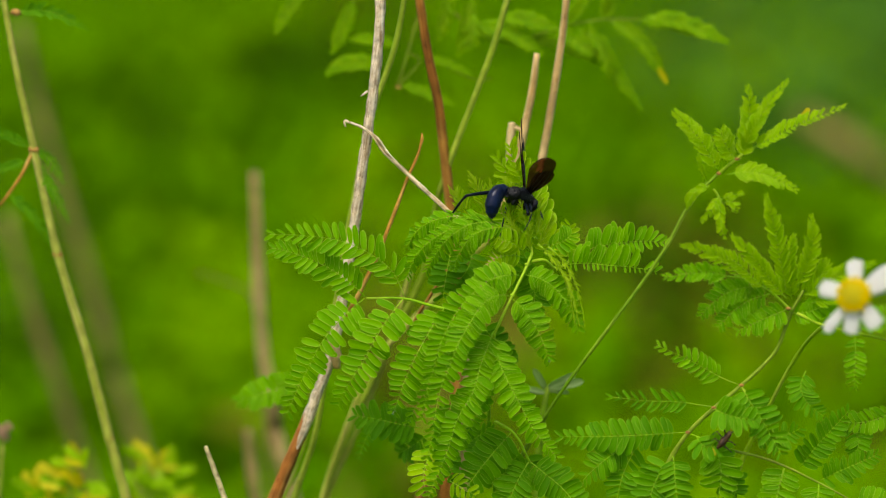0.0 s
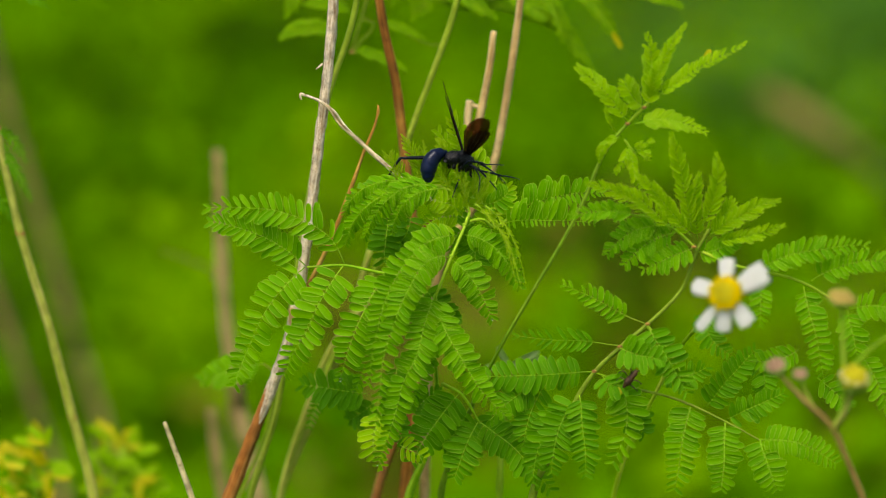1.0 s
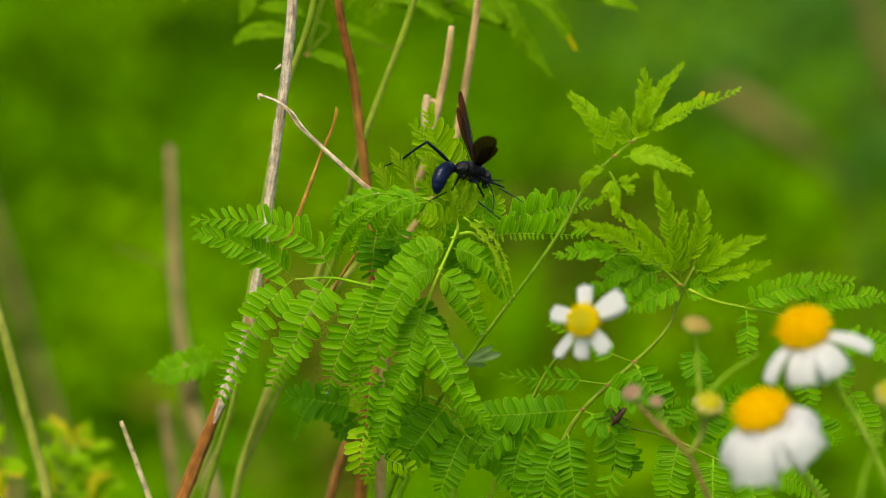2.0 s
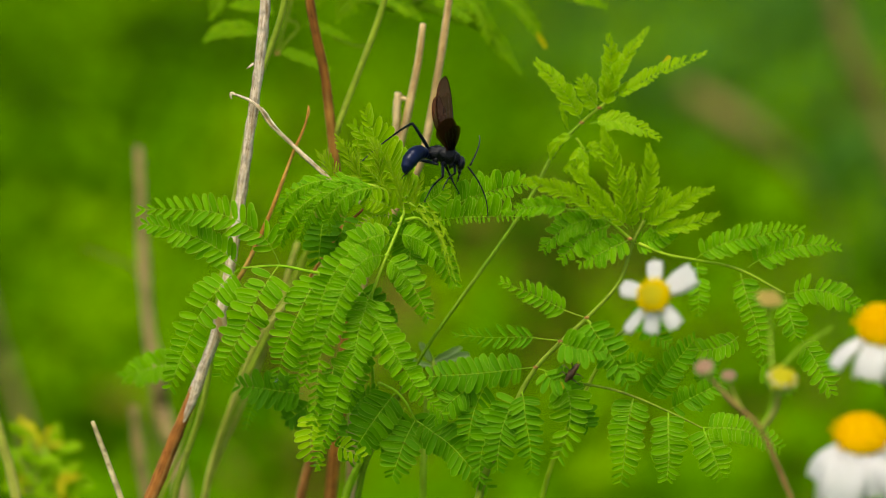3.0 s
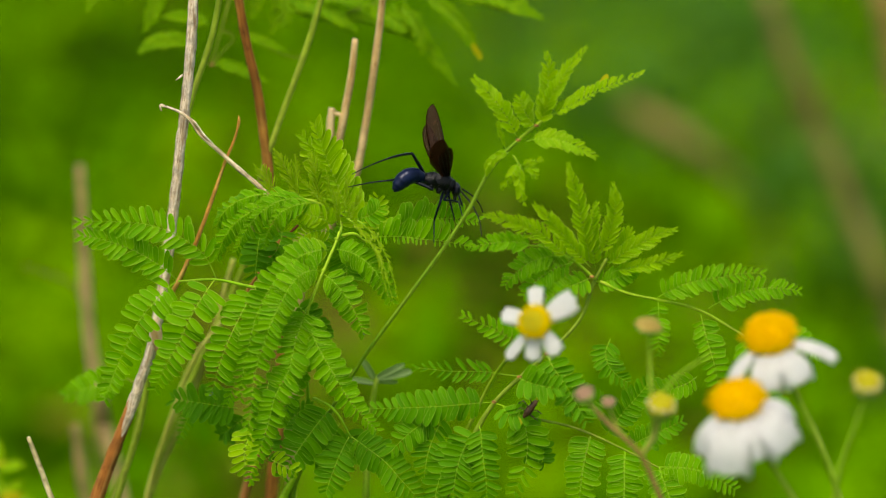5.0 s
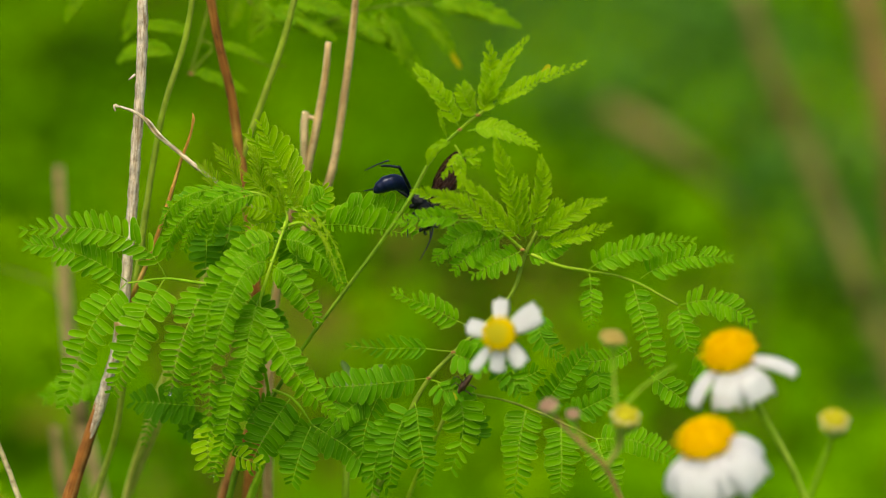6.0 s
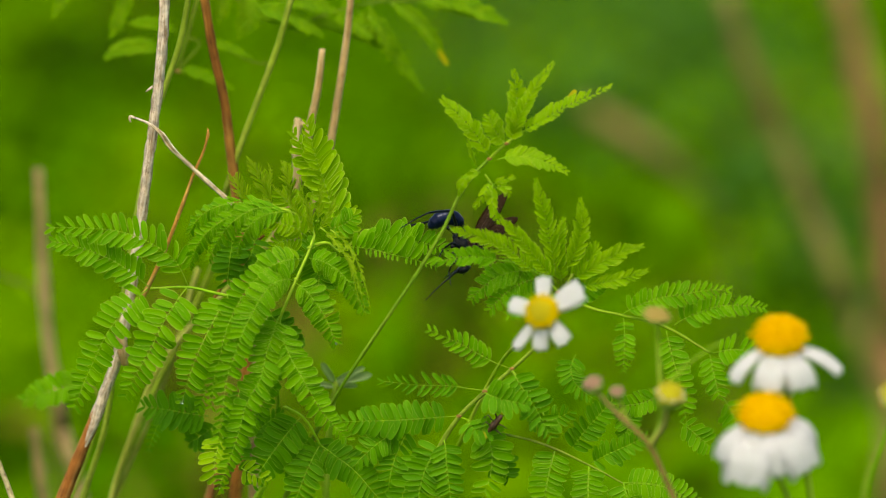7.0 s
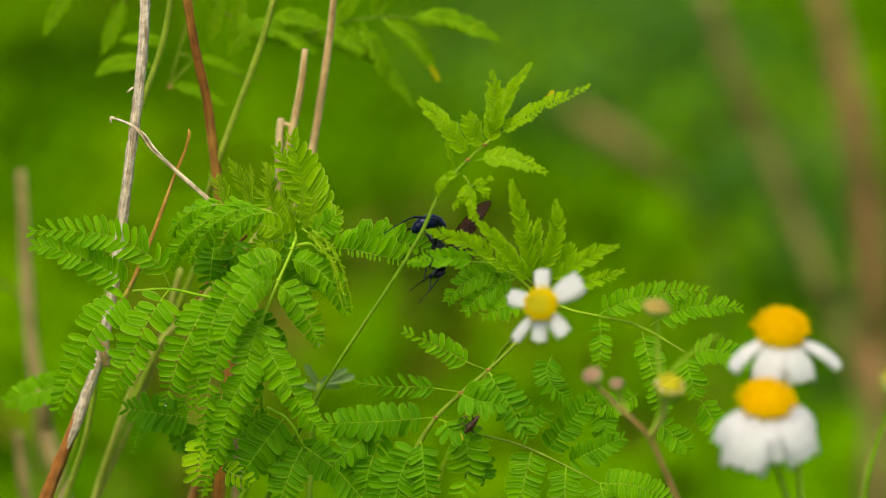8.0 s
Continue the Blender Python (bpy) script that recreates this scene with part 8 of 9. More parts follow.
    walk(far_hindwing, [
        (0, pose(0.00103, 0.00138, 0.00194, 21.46, -54.00, 106.74)),
        (0.5, pose(0.00101, 0.00138, 0.00196, 31.38, -57.65, 100.87)),
        (1, pose(0.00101, 0.00136, 0.00193, 17.51, -53.90, 119.14)),
        (1.5, pose(0.00101, 0.00136, 0.00193, 17.08, -54.83, 119.38)),
        (2.8, pose(0.00129, 0.00145, 0.00195, -46.92, -44.91, 125.60)),
        (3, pose(0.00129, 0.00145, 0.00196, -48.64, -45.66, 127.41)),
        (3.5, pose(0.00129, 0.00146, 0.00197, -49.91, -47.41, 129.19)),
        (4, pose(0.00130, 0.00145, 0.00197, -53.81, -42.71, 131.16)),
        (4.5, pose(0.00130, 0.00145, 0.00196, -49.88, -44.33, 128.07)),
        (5, pose(0.00131, 0.00145, 0.00197, -54.33, -40.68, 130.91)),
        (5.2, pose(0.00130, 0.00146, 0.00198, -57.37, -43.84, 135.14)),
        (6.3, pose(0.00124, 0.00133, 0.00183, -65.87, -22.96, 103.14)),
        (6.5, pose(0.00124, 0.00136, 0.00185, -83.57, -21.61, 117.13)),
        (7, pose(0.00122, 0.00137, 0.00185, -77.07, -55.60, 128.45)),
        (7.5, pose(0.00125, 0.00136, 0.00185, -83.85, -23.43, 122.89)),
        (8, pose(0.00123, 0.00139, 0.00187, -82.34, -23.62, 121.39))])
    walk(near_forewing, [
        (0, pose(0.00120, -0.00120, 0.00210, 161.50, -32.03, -122.52)),
        (0.5, pose(0.00120, -0.00120, 0.00210, 152.11, -35.21, -113.75)),
        (1, pose(0.00120, -0.00120, 0.00210, 161.26, -31.31, -118.01)),
        (1.5, pose(0.00120, -0.00120, 0.00210, 152.51, -28.42, -115.96)),
        (2.8, pose(0.00120, -0.00120, 0.00210, -157.21, -26.70, -107.60)),
        (3, pose(0.00120, -0.00120, 0.00210, -155.98, -28.74, -109.02)),
        (3.5, pose(0.00120, -0.00120, 0.00210, -153.92, -30.43, -110.86)),
        (4, pose(0.00120, -0.00120, 0.00210, -150.20, -26.22, -111.31)),
        (4.5, pose(0.00120, -0.00120, 0.00210, -147.16, -29.63, -114.87)),
        (5, pose(0.00120, -0.00120, 0.00210, -147.48, -30.88, -115.21)),
        (5.2, pose(0.00120, -0.00120, 0.00210, -147.64, -34.74, -116.92)),
        (5.75, pose(0.00120, -0.00120, 0.00210, -93.98, -49.78, 153.95)),
        (6.3, pose(0.00120, -0.00120, 0.00210, -68.52, -13.92, 88.42)),
        (6.5, pose(0.00120, -0.00120, 0.00210, -90.26, -13.25, 98.63)),
        (7, pose(0.00120, -0.00120, 0.00210, -61.21, -5.23, 87.79)),
        (7.5, pose(0.00120, -0.00120, 0.00210, -59.11, -24.98, 87.45)),
        (8, pose(0.00120, -0.00120, 0.00210, -55.55, -23.22, 85.33))])
    walk(near_hindwing, [
        (0, pose(0.00136, -0.00112, 0.00234, 157.59, -29.58, -114.88)),
        (0.5, pose(0.00139, -0.00112, 0.00232, 148.09, -31.71, -106.48)),
        (1, pose(0.00135, -0.00111, 0.00234, 157.46, -28.84, -110.44)),
        (1.5, pose(0.00138, -0.00115, 0.00233, 149.42, -25.02, -109.11)),
        (2.8, pose(0.00113, -0.00105, 0.00235, -160.68, -29.22, -100.21)),
        (3, pose(0.00113, -0.00104, 0.00234, -159.74, -31.39, -101.53)),
        (3.5, pose(0.00113, -0.00103, 0.00233, -157.89, -33.29, -103.34)),
        (4, pose(0.00110, -0.00104, 0.00233, -153.47, -29.53, -104.33)),
        (4.5, pose(0.00110, -0.00102, 0.00232, -150.83, -33.24, -107.83)),
        (5, pose(0.00111, -0.00101, 0.00232, -151.35, -34.45, -108.06)),
        (5.2, pose(0.00112, -0.00100, 0.00231, -152.12, -38.26, -109.38)),
        (5.75, pose(0.00105, -0.00109, 0.00211, -77.61, -58.12, 145.77)),
        (6.3, pose(0.00098, -0.00118, 0.00190, -51.59, -11.66, 84.40)),
        (6.5, pose(0.00098, -0.00109, 0.00193, -82.60, -10.43, 97.18)),
        (7, pose(0.00093, -0.00119, 0.00198, -63.50, -26.30, 95.49)),
        (7.5, pose(0.00136, -0.00139, 0.00194, -62.94, -24.21, 94.68)),
        (8, pose(0.00138, -0.00138, 0.00194, -62.52, -29.09, 95.27))])
    walk(hind_near_femur, [
        (0, pose(-0.00277, 0.00368, -0.00091, 12.68, 22.96, -175.55)),
        (0.5, pose(-0.00239, 0.00323, -0.00038, 8.59, 19.31, -176.89)),
        (1, pose(-0.00181, 0.00292, -0.00088, -2.14, 14.21, 157.53)),
        (1.5, pose(-0.00206, 0.00310, -0.00097, -0.56, -13.64, 163.26)),
        (2.8, pose(-0.00228, 0.00331, -0.00299, 15.27, -35.89, -151.53)),
        (3, pose(-0.00183, 0.00326, -0.00283, 13.70, -38.08, -157.11)),
        (3.5, pose(-0.00210, 0.00327, -0.00228, 10.34, -37.70, -159.75)),
        (4, pose(-0.00178, 0.00326, -0.00264, 9.03, -18.20, -163.43)),
        (4.5, pose(-0.00153, 0.00322, -0.00201, 28.48, -38.98, -121.64)),
        (5, pose(-0.00194, 0.00327, -0.00252, 18.02, -35.16, -142.57)),
        (5.2, pose(-0.00180, 0.00324, -0.00196, 12.60, -32.03, -155.64)),
        (6.3, pose(-0.00431, -0.00096, -0.00099, 73.20, -3.62, -143.95)),
        (6.5, pose(-0.00297, -0.00112, -0.00112, 82.61, -4.90, -143.97)),
        (7, pose(-0.00444, -0.00098, 0.00002, 80.31, -7.44, -136.81)),
        (7.5, pose(-0.00284, -0.00129, -0.00106, 91.93, -10.31, -140.53)),
        (8, pose(-0.00343, -0.00115, -0.00053, 94.89, -14.63, -136.09))])
    walk(hind_near_tibia, [
        (0, pose(-0.01555, 0.00269, -0.00634, -34.49, 41.44, 61.16)),
        (0.5, pose(-0.01552, 0.00251, -0.00498, -30.44, 58.03, 82.80)),
        (1, pose(-0.01429, 0.00808, -0.00430, -25.73, 51.00, 74.63)),
        (1.5, pose(-0.01502, 0.00700, 0.00231, -19.45, 55.56, 109.36)),
        (2.8, pose(-0.01220, -0.00206, 0.00518, -17.46, 38.06, 119.99)),
        (3, pose(-0.01193, -0.00100, 0.00576, -18.76, 37.54, 113.95)),
        (3.5, pose(-0.01243, -0.00054, 0.00624, -14.04, 37.42, 124.99)),
        (4, pose(-0.01446, -0.00051, 0.00171, -19.19, 24.19, 118.71)),
        (4.5, pose(-0.00721, -0.00600, 0.00675, -16.85, 27.13, 128.60)),
        (5, pose(-0.01098, -0.00365, 0.00550, -15.64, 26.03, 122.34)),
        (5.2, pose(-0.01256, -0.00163, 0.00542, -14.67, 26.09, 126.70)),
        (6.3, pose(-0.01554, -0.00914, -0.00011, -82.67, 43.53, 75.74)),
        (6.5, pose(-0.01420, -0.00928, 0.00007, -104.33, 63.60, 61.86)),
        (7, pose(-0.01451, -0.01043, 0.00182, -82.66, 54.31, 84.43)),
        (7.5, pose(-0.01341, -0.01000, 0.00143, -89.23, 55.98, 82.26)),
        (8, pose(-0.01314, -0.01049, 0.00299, -82.05, 56.65, 90.98))])
    walk(hind_near_tarsus, [
        (0, pose(-0.01201, 0.00912, -0.01282, -27.92, 18.25, 48.32)),
        (0.5, pose(-0.01487, 0.00766, -0.01328, -21.03, 15.79, 53.20)),
        (1, pose(-0.01266, 0.01402, -0.01191, -20.99, 40.63, 81.89)),
        (1.5, pose(-0.01685, 0.01222, -0.00576, -18.22, 30.82, 88.25)),
        (2.8, pose(-0.01605, 0.00461, -0.00086, 13.21, 48.68, -145.92)),
        (3, pose(-0.01508, 0.00609, -0.00020, 13.80, 48.34, -143.96)),
        (3.5, pose(-0.01689, 0.00582, 0.00029, 7.96, 49.57, -158.97)),
        (4, pose(-0.01875, 0.00732, -0.00230, 4.73, 36.64, -170.17)),
        (4.5, pose(-0.01264, 0.00081, 0.00229, 13.86, 31.41, -144.10)),
        (5, pose(-0.01569, 0.00378, 0.00121, 11.20, 31.85, -147.11)),
        (5.2, pose(-0.01781, 0.00542, 0.00112, 15.11, 26.86, -130.69)),
        (6.3, pose(-0.01380, -0.00227, -0.00685, 85.06, 28.42, -81.40)),
        (6.5, pose(-0.01214, -0.00544, -0.00869, 110.69, 45.62, -62.64)),
        (7, pose(-0.01395, -0.00475, -0.00612, 82.90, 28.93, -88.01)),
        (7.5, pose(-0.01268, -0.00458, -0.00668, 90.57, 24.27, -79.41)),
        (8, pose(-0.01323, -0.00511, -0.00519, 91.56, 30.41, -80.95))])
    walk(hind_far_femur, [
        (0, pose(-0.00024, 0.00180, -0.00088, -27.30, 12.75, 60.84)),
        (0.5, pose(-0.00017, 0.00164, -0.00065, -20.20, 10.74, 49.60)),
        (1, pose(0.00065, 0.00116, -0.00108, -14.98, 7.92, 43.86)),
        (1.5, pose(0.00027, 0.00138, -0.00071, -15.67, 7.29, 49.68)),
        (2.8, pose(-0.00201, -0.00270, -0.00293, -13.43, 10.19, 130.53)),
        (3, pose(-0.00156, -0.00276, -0.00278, -13.78, 9.80, 128.98)),
        (3.5, pose(-0.00182, -0.00275, -0.00224, -7.74, 5.95, 147.84)),
        (4, pose(-0.00152, -0.00275, -0.00257, -14.41, 5.29, 137.17)),
        (4.5, pose(-0.00127, -0.00280, -0.00194, -11.27, -0.23, 148.24)),
        (5, pose(-0.00167, -0.00275, -0.00247, -5.82, -1.59, 159.70)),
        (5.2, pose(-0.00153, -0.00278, -0.00191, -5.81, 1.79, 159.39)),
        (6.3, pose(-0.00343, 0.00128, -0.00162, -49.09, 35.02, 125.43)),
        (6.5, pose(-0.00224, 0.00116, -0.00164, -33.25, 43.64, 143.82)),
        (7, pose(-0.00399, 0.00134, -0.00054, -31.30, 41.64, 147.01)),
        (7.5, pose(-0.00238, 0.00103, -0.00159, -62.47, 28.37, 125.46)),
        (8, pose(-0.00281, 0.00116, -0.00107, -61.56, 28.05, 126.94))])
    walk(hind_far_tibia, [
        (0, pose(0.00382, 0.00908, -0.00276, 34.21, 42.45, -114.65)),
        (0.5, pose(0.00527, 0.00804, -0.00225, 22.08, 21.96, -105.25)),
        (1, pose(0.00675, 0.00703, -0.00226, 17.50, 34.09, -126.91)),
        (1.5, pose(0.00575, 0.00785, -0.00180, 17.84, 35.74, -126.42)),
        (2.8, pose(-0.00748, 0.00369, -0.00445, 21.60, 44.02, -112.88)),
        (3, pose(-0.00686, 0.00379, -0.00423, 20.62, 40.25, -113.25)),
        (3.5, pose(-0.00902, 0.00178, -0.00313, 16.84, 45.22, -124.75)),
        (4, pose(-0.00776, 0.00303, -0.00336, 19.11, 28.81, -125.38)),
        (4.5, pose(-0.00854, 0.00170, -0.00191, 4.30, 31.24, -171.04)),
        (5, pose(-0.00969, 0.00022, -0.00223, 11.03, 15.44, -146.02)),
        (5.2, pose(-0.00953, 0.00023, -0.00218, 12.93, 9.24, -138.50)),
        (6.3, pose(-0.00749, 0.00698, -0.00653, 78.94, 25.50, -93.99)),
        (6.5, pose(-0.00723, 0.00481, -0.00754, 92.24, 62.12, -90.91)),
        (7, pose(-0.00935, 0.00481, -0.00622, 80.49, 48.66, -97.68)),
        (7.5, pose(-0.00675, 0.00715, -0.00565, 83.75, 35.02, -96.71)),
        (8, pose(-0.00735, 0.00719, -0.00509, 82.68, 34.84, -98.57))])
    walk(hind_far_tarsus, [
        (0, pose(0.00194, 0.00497, -0.00690, 28.58, 27.65, -121.57)),
        (0.5, pose(0.00378, 0.00255, -0.00454, 20.77, 14.40, -117.39)),
        (1, pose(0.00370, 0.00296, -0.00570, 16.04, 23.36, -128.55)),
        (1.5, pose(0.00280, 0.00384, -0.00538, 16.94, 29.77, -126.71)),
        (2.8, pose(-0.00919, -0.00037, -0.00871, -19.92, 23.48, 91.42)),
        (3, pose(-0.00871, -0.00051, -0.00820, -20.06, 24.00, 90.38)),
        (3.5, pose(-0.01148, -0.00177, -0.00748, -17.52, 27.20, 93.47)),
        (4, pose(-0.01087, -0.00135, -0.00632, -20.91, 24.51, 110.81)),
        (4.5, pose(-0.01372, 0.00089, -0.00509, -15.85, 33.89, 133.60)),
        (5, pose(-0.01459, -0.00309, -0.00387, -6.46, 28.98, 156.93)),
        (5.2, pose(-0.01407, -0.00378, -0.00316, -16.27, 16.11, 116.47)),
        (6.3, pose(-0.00787, 0.00146, -0.00917, -86.44, 55.27, 74.74)),
        (6.5, pose(-0.00728, 0.00194, -0.01297, -92.60, 49.28, 71.00)),
        (7, pose(-0.00989, 0.00080, -0.01083, -87.79, 59.08, 79.38)),
        (7.5, pose(-0.00733, 0.00216, -0.00918, -101.91, 57.97, 67.78)),
        (8, pose(-0.00810, 0.00221, -0.00860, -108.53, 70.39, 63.83))])
    walk(mid_near_femur, [
        (0, pose(0.00096, -0.00206, -0.00126, 28.38, 20.03, -109.00)),
        (0.5, pose(0.00020, -0.00143, -0.00178, 22.15, 24.09, -112.72)),
        (1, pose(0.00047, -0.00159, -0.00173, 18.72, -25.56, -111.90)),
        (1.5, pose(0.00047, -0.00159, -0.00174, 17.50, -16.56, -104.38)),
        (2.8, pose(-0.00049, -0.00110, -0.00236, 22.83, 34.78, -82.93)),
        (3, pose(-0.00019, -0.00114, -0.00225, 22.67, 34.11, -81.09)),
        (3.5, pose(-0.00060, -0.00110, -0.00234, 23.99, 51.16, -97.73)),
        (4, pose(-0.00049, -0.00109, -0.00245, 29.68, 52.74, -107.26)),
        (4.5, pose(0.00078, -0.00126, -0.00139, 25.68, 31.19, -88.77)),
        (5, pose(0.00140, -0.00132, -0.00204, 22.02, 35.61, -97.79)),
        (5.2, pose(0.00114, -0.00130, -0.00179, 21.18, 35.63, -104.32)),
        (6.3, pose(0.00067, -0.00116, 0.00069, 69.33, 32.53, -114.86)),
        (6.5, pose(0.00019, -0.00103, 0.00114, 59.74, 38.51, -133.17)),
        (7, pose(-0.00105, -0.00111, 0.00029, 67.63, 15.45, -127.77)),
        (7.5, pose(-0.00032, -0.00132, -0.00052, 44.84, 13.60, -165.58)),
        (8, pose(-0.00091, -0.00117, 0.00001, 79.32, 12.93, -113.76))])
    walk(mid_near_tibia, [
        (0, pose(-0.00072, -0.00693, -0.00314, -26.78, 8.66, 54.39)),
        (0.5, pose(-0.00173, -0.00604, -0.00402, -19.97, 9.45, 48.45)),
        (1, pose(-0.00137, -0.00618, 0.00063, -5.29, -1.13, 2.85)),
        (1.5, pose(-0.00083, -0.00668, -0.00018, -0.34, 33.44, -14.34)),
        (2.8, pose(0.00006, -0.00557, -0.00548, -22.26, 44.45, 104.65)),
        (3, pose(0.00051, -0.00562, -0.00533, -21.22, 40.43, 104.70)),
        (3.5, pose(-0.00106, -0.00451, -0.00660, -15.67, 26.07, 109.25)),
        (4, pose(-0.00147, -0.00425, -0.00681, -20.69, 44.12, 122.63)),
        (4.5, pose(0.00088, -0.00594, -0.00423, -20.31, 29.06, 39.11)),
        (5, pose(0.00080, -0.00574, -0.00523, -43.32, 66.28, 77.89)),
        (5.2, pose(0.00004, -0.00561, -0.00498, -25.46, 47.06, 92.55)),
        (6.3, pose(-0.00127, -0.00536, -0.00226, -88.27, 27.78, 55.01)),
        (6.5, pose(-0.00274, -0.00416, -0.00227, -99.04, 29.23, 48.90)),
        (7, pose(-0.00429, -0.00528, -0.00117, -94.03, 39.48, 62.82)),
        (7.5, pose(-0.00548, -0.00265, -0.00181, -112.88, 31.04, 38.26)),
        (8, pose(-0.00306, -0.00606, -0.00121, -100.81, 20.25, 41.87))])
    walk(mid_near_tarsus, [
        (0, pose(0.00273, -0.00211, -0.00404, -26.41, 4.54, 54.04)),
        (0.5, pose(0.00219, -0.00162, -0.00500, -20.36, 9.19, 53.75)),
        (1, pose(0.00461, -0.00588, 0.00075, -8.60, -7.24, 15.73)),
        (1.5, pose(0.00401, -0.00792, -0.00348, -8.49, 21.25, 9.13)),
        (2.8, pose(-0.00102, -0.00143, -0.00968, 20.48, 34.30, -107.27)),
        (3, pose(-0.00065, -0.00121, -0.00921, 20.19, 30.99, -105.29)),
        (3.5, pose(-0.00284, 0.00058, -0.00924, 16.71, 32.08, -113.39)),
        (4, pose(-0.00379, -0.00063, -0.01098, 24.80, 72.69, -140.54)),
        (4.5, pose(0.00495, -0.00264, -0.00714, 22.77, 25.20, -59.35)),
        (5, pose(0.00130, -0.00338, -0.01072, 23.66, 37.55, -82.94)),
        (5.2, pose(-0.00014, -0.00154, -0.00937, 25.10, 43.01, -89.51)),
        (6.3, pose(0.00177, -0.00101, -0.00505, 69.78, -9.25, -72.43)),
        (6.5, pose(0.00069, -0.00021, -0.00520, 78.75, -2.28, -67.94)),
        (7, pose(-0.00217, -0.00117, -0.00498, 81.00, 10.14, -74.04)),
        (7.5, pose(-0.00145, 0.00053, -0.00490, 84.25, 2.48, -58.50)),
        (8, pose(0.00112, -0.00231, -0.00329, 83.03, 0.08, -64.92))])
    walk(mid_far_femur, [
        (0, pose(0.00227, -0.00017, -0.00016, -17.48, -8.12, 16.11)),
        (0.5, pose(0.00189, 0.00021, -0.00056, -14.75, 23.95, 11.67)),
        (1, pose(0.00223, -0.00004, -0.00049, 1.04, 8.14, -18.33)),
        (1.5, pose(0.00223, -0.00004, -0.00050, -2.90, -22.25, -5.06)),
        (2.8, pose(-0.00038, 0.00129, -0.00185, -10.74, 42.36, 14.24)),
        (3, pose(-0.00008, 0.00125, -0.00175, -10.74, 42.37, 14.24)),
        (3.5, pose(-0.00001, 0.00124, -0.00170, -13.73, 38.29, 29.31)),
        (4, pose(-0.00012, 0.00127, -0.00181, -18.93, 41.42, 22.98)),
        (4.5, pose(0.00103, 0.00111, -0.00046, -29.54, 41.68, 79.59)),
        (5, pose(0.00185, 0.00102, -0.00108, -19.71, 45.66, 28.84)),
        (5.2, pose(0.00185, 0.00102, -0.00108, -10.49, 42.55, 13.71)),
        (6.3, pose(0.00023, 0.00135, 0.00071, -131.32, 35.08, 12.25)),
        (6.5, pose(-0.00013, 0.00146, 0.00109, -122.90, 35.98, 26.07)),
        (7, pose(-0.00158, 0.00144, 0.00057, -54.68, -17.95, 33.13)),
        (7.5, pose(-0.00090, 0.00125, -0.00015, -81.86, 0.01, 43.84)),
        (8, pose(-0.00149, 0.00139, 0.00038, -72.44, -2.33, 22.37))])
    walk(mid_far_tibia, [
        (0, pose(0.00578, 0.00084, 0.00036, 27.59, 17.89, -94.57)),
        (0.5, pose(0.00520, 0.00090, -0.00206, 22.27, 25.82, -89.42)),
        (1, pose(0.00570, -0.00119, -0.00102, 16.73, 23.69, -72.76)),
        (1.5, pose(0.00563, -0.00034, 0.00090, 16.75, -9.46, -96.37)),
        (2.8, pose(0.00227, 0.00196, -0.00434, 20.27, 34.82, -52.66)),
        (3, pose(0.00256, 0.00193, -0.00424, 20.28, 34.83, -52.66)),
        (3.5, pose(0.00252, 0.00266, -0.00399, 61.74, 73.50, -58.61)),
        (4, pose(0.00243, 0.00235, -0.00426, 41.79, 61.85, -89.45)),
        (4.5, pose(0.00152, 0.00382, -0.00292, 32.71, 50.67, -92.01)),
        (5, pose(0.00412, 0.00227, -0.00372, 23.82, 39.21, -65.21)),
        (5.2, pose(0.00450, 0.00167, -0.00357, 26.72, 45.48, -82.65)),
        (6.3, pose(0.00319, 0.00199, -0.00141, 60.04, -7.29, -47.53)),
        (6.5, pose(0.00255, 0.00277, -0.00108, 68.98, -7.56, -48.78)),
        (7, pose(0.00137, 0.00336, 0.00171, 83.09, 10.27, -50.09)),
        (7.5, pose(0.00176, 0.00381, -0.00015, 87.51, 6.07, -48.25)),
        (8, pose(0.00192, 0.00280, 0.00053, 99.53, 17.21, -47.46))])
    walk(mid_far_tarsus, [
        (0, pose(0.00544, -0.00343, -0.00102, 29.04, 23.00, -98.73)),
        (0.5, pose(0.00524, -0.00315, -0.00402, 22.28, 26.01, -88.99)),
        (1, pose(0.00692, -0.00512, -0.00282, 13.63, 32.17, -50.01)),
        (1.5, pose(0.00514, -0.00475, 0.00164, 16.97, -13.68, -97.02)),
        (2.8, pose(0.00451, -0.00097, -0.00691, -18.19, 33.42, 40.12)),
        (3, pose(0.00480, -0.00101, -0.00681, -18.19, 33.44, 40.12)),
        (3.5, pose(0.00319, 0.00157, -0.00830, -19.15, 33.68, 66.39)),
        (4, pose(0.00245, 0.00023, -0.00823, -32.86, 54.69, 95.34)),
        (4.5, pose(0.00142, 0.00097, -0.00640, -62.08, 74.51, 79.65)),
        (5, pose(0.00558, -0.00090, -0.00656, -22.33, 37.55, 52.74)),
        (5.2, pose(0.00490, -0.00146, -0.00678, -27.13, 46.50, 77.88)),
        (6.3, pose(0.00620, -0.00130, -0.00084, -72.39, -4.71, 57.33)),
        (6.5, pose(0.00549, -0.00058, -0.00049, -79.04, -0.91, 48.22)),
        (7, pose(0.00421, -0.00004, 0.00091, -116.21, 37.68, 32.81)),
        (7.5, pose(0.00474, 0.00047, -0.00063, -106.97, 34.06, 48.90)),
        (8, pose(0.00482, -0.00037, -0.00080, -119.23, 45.40, 42.55))])
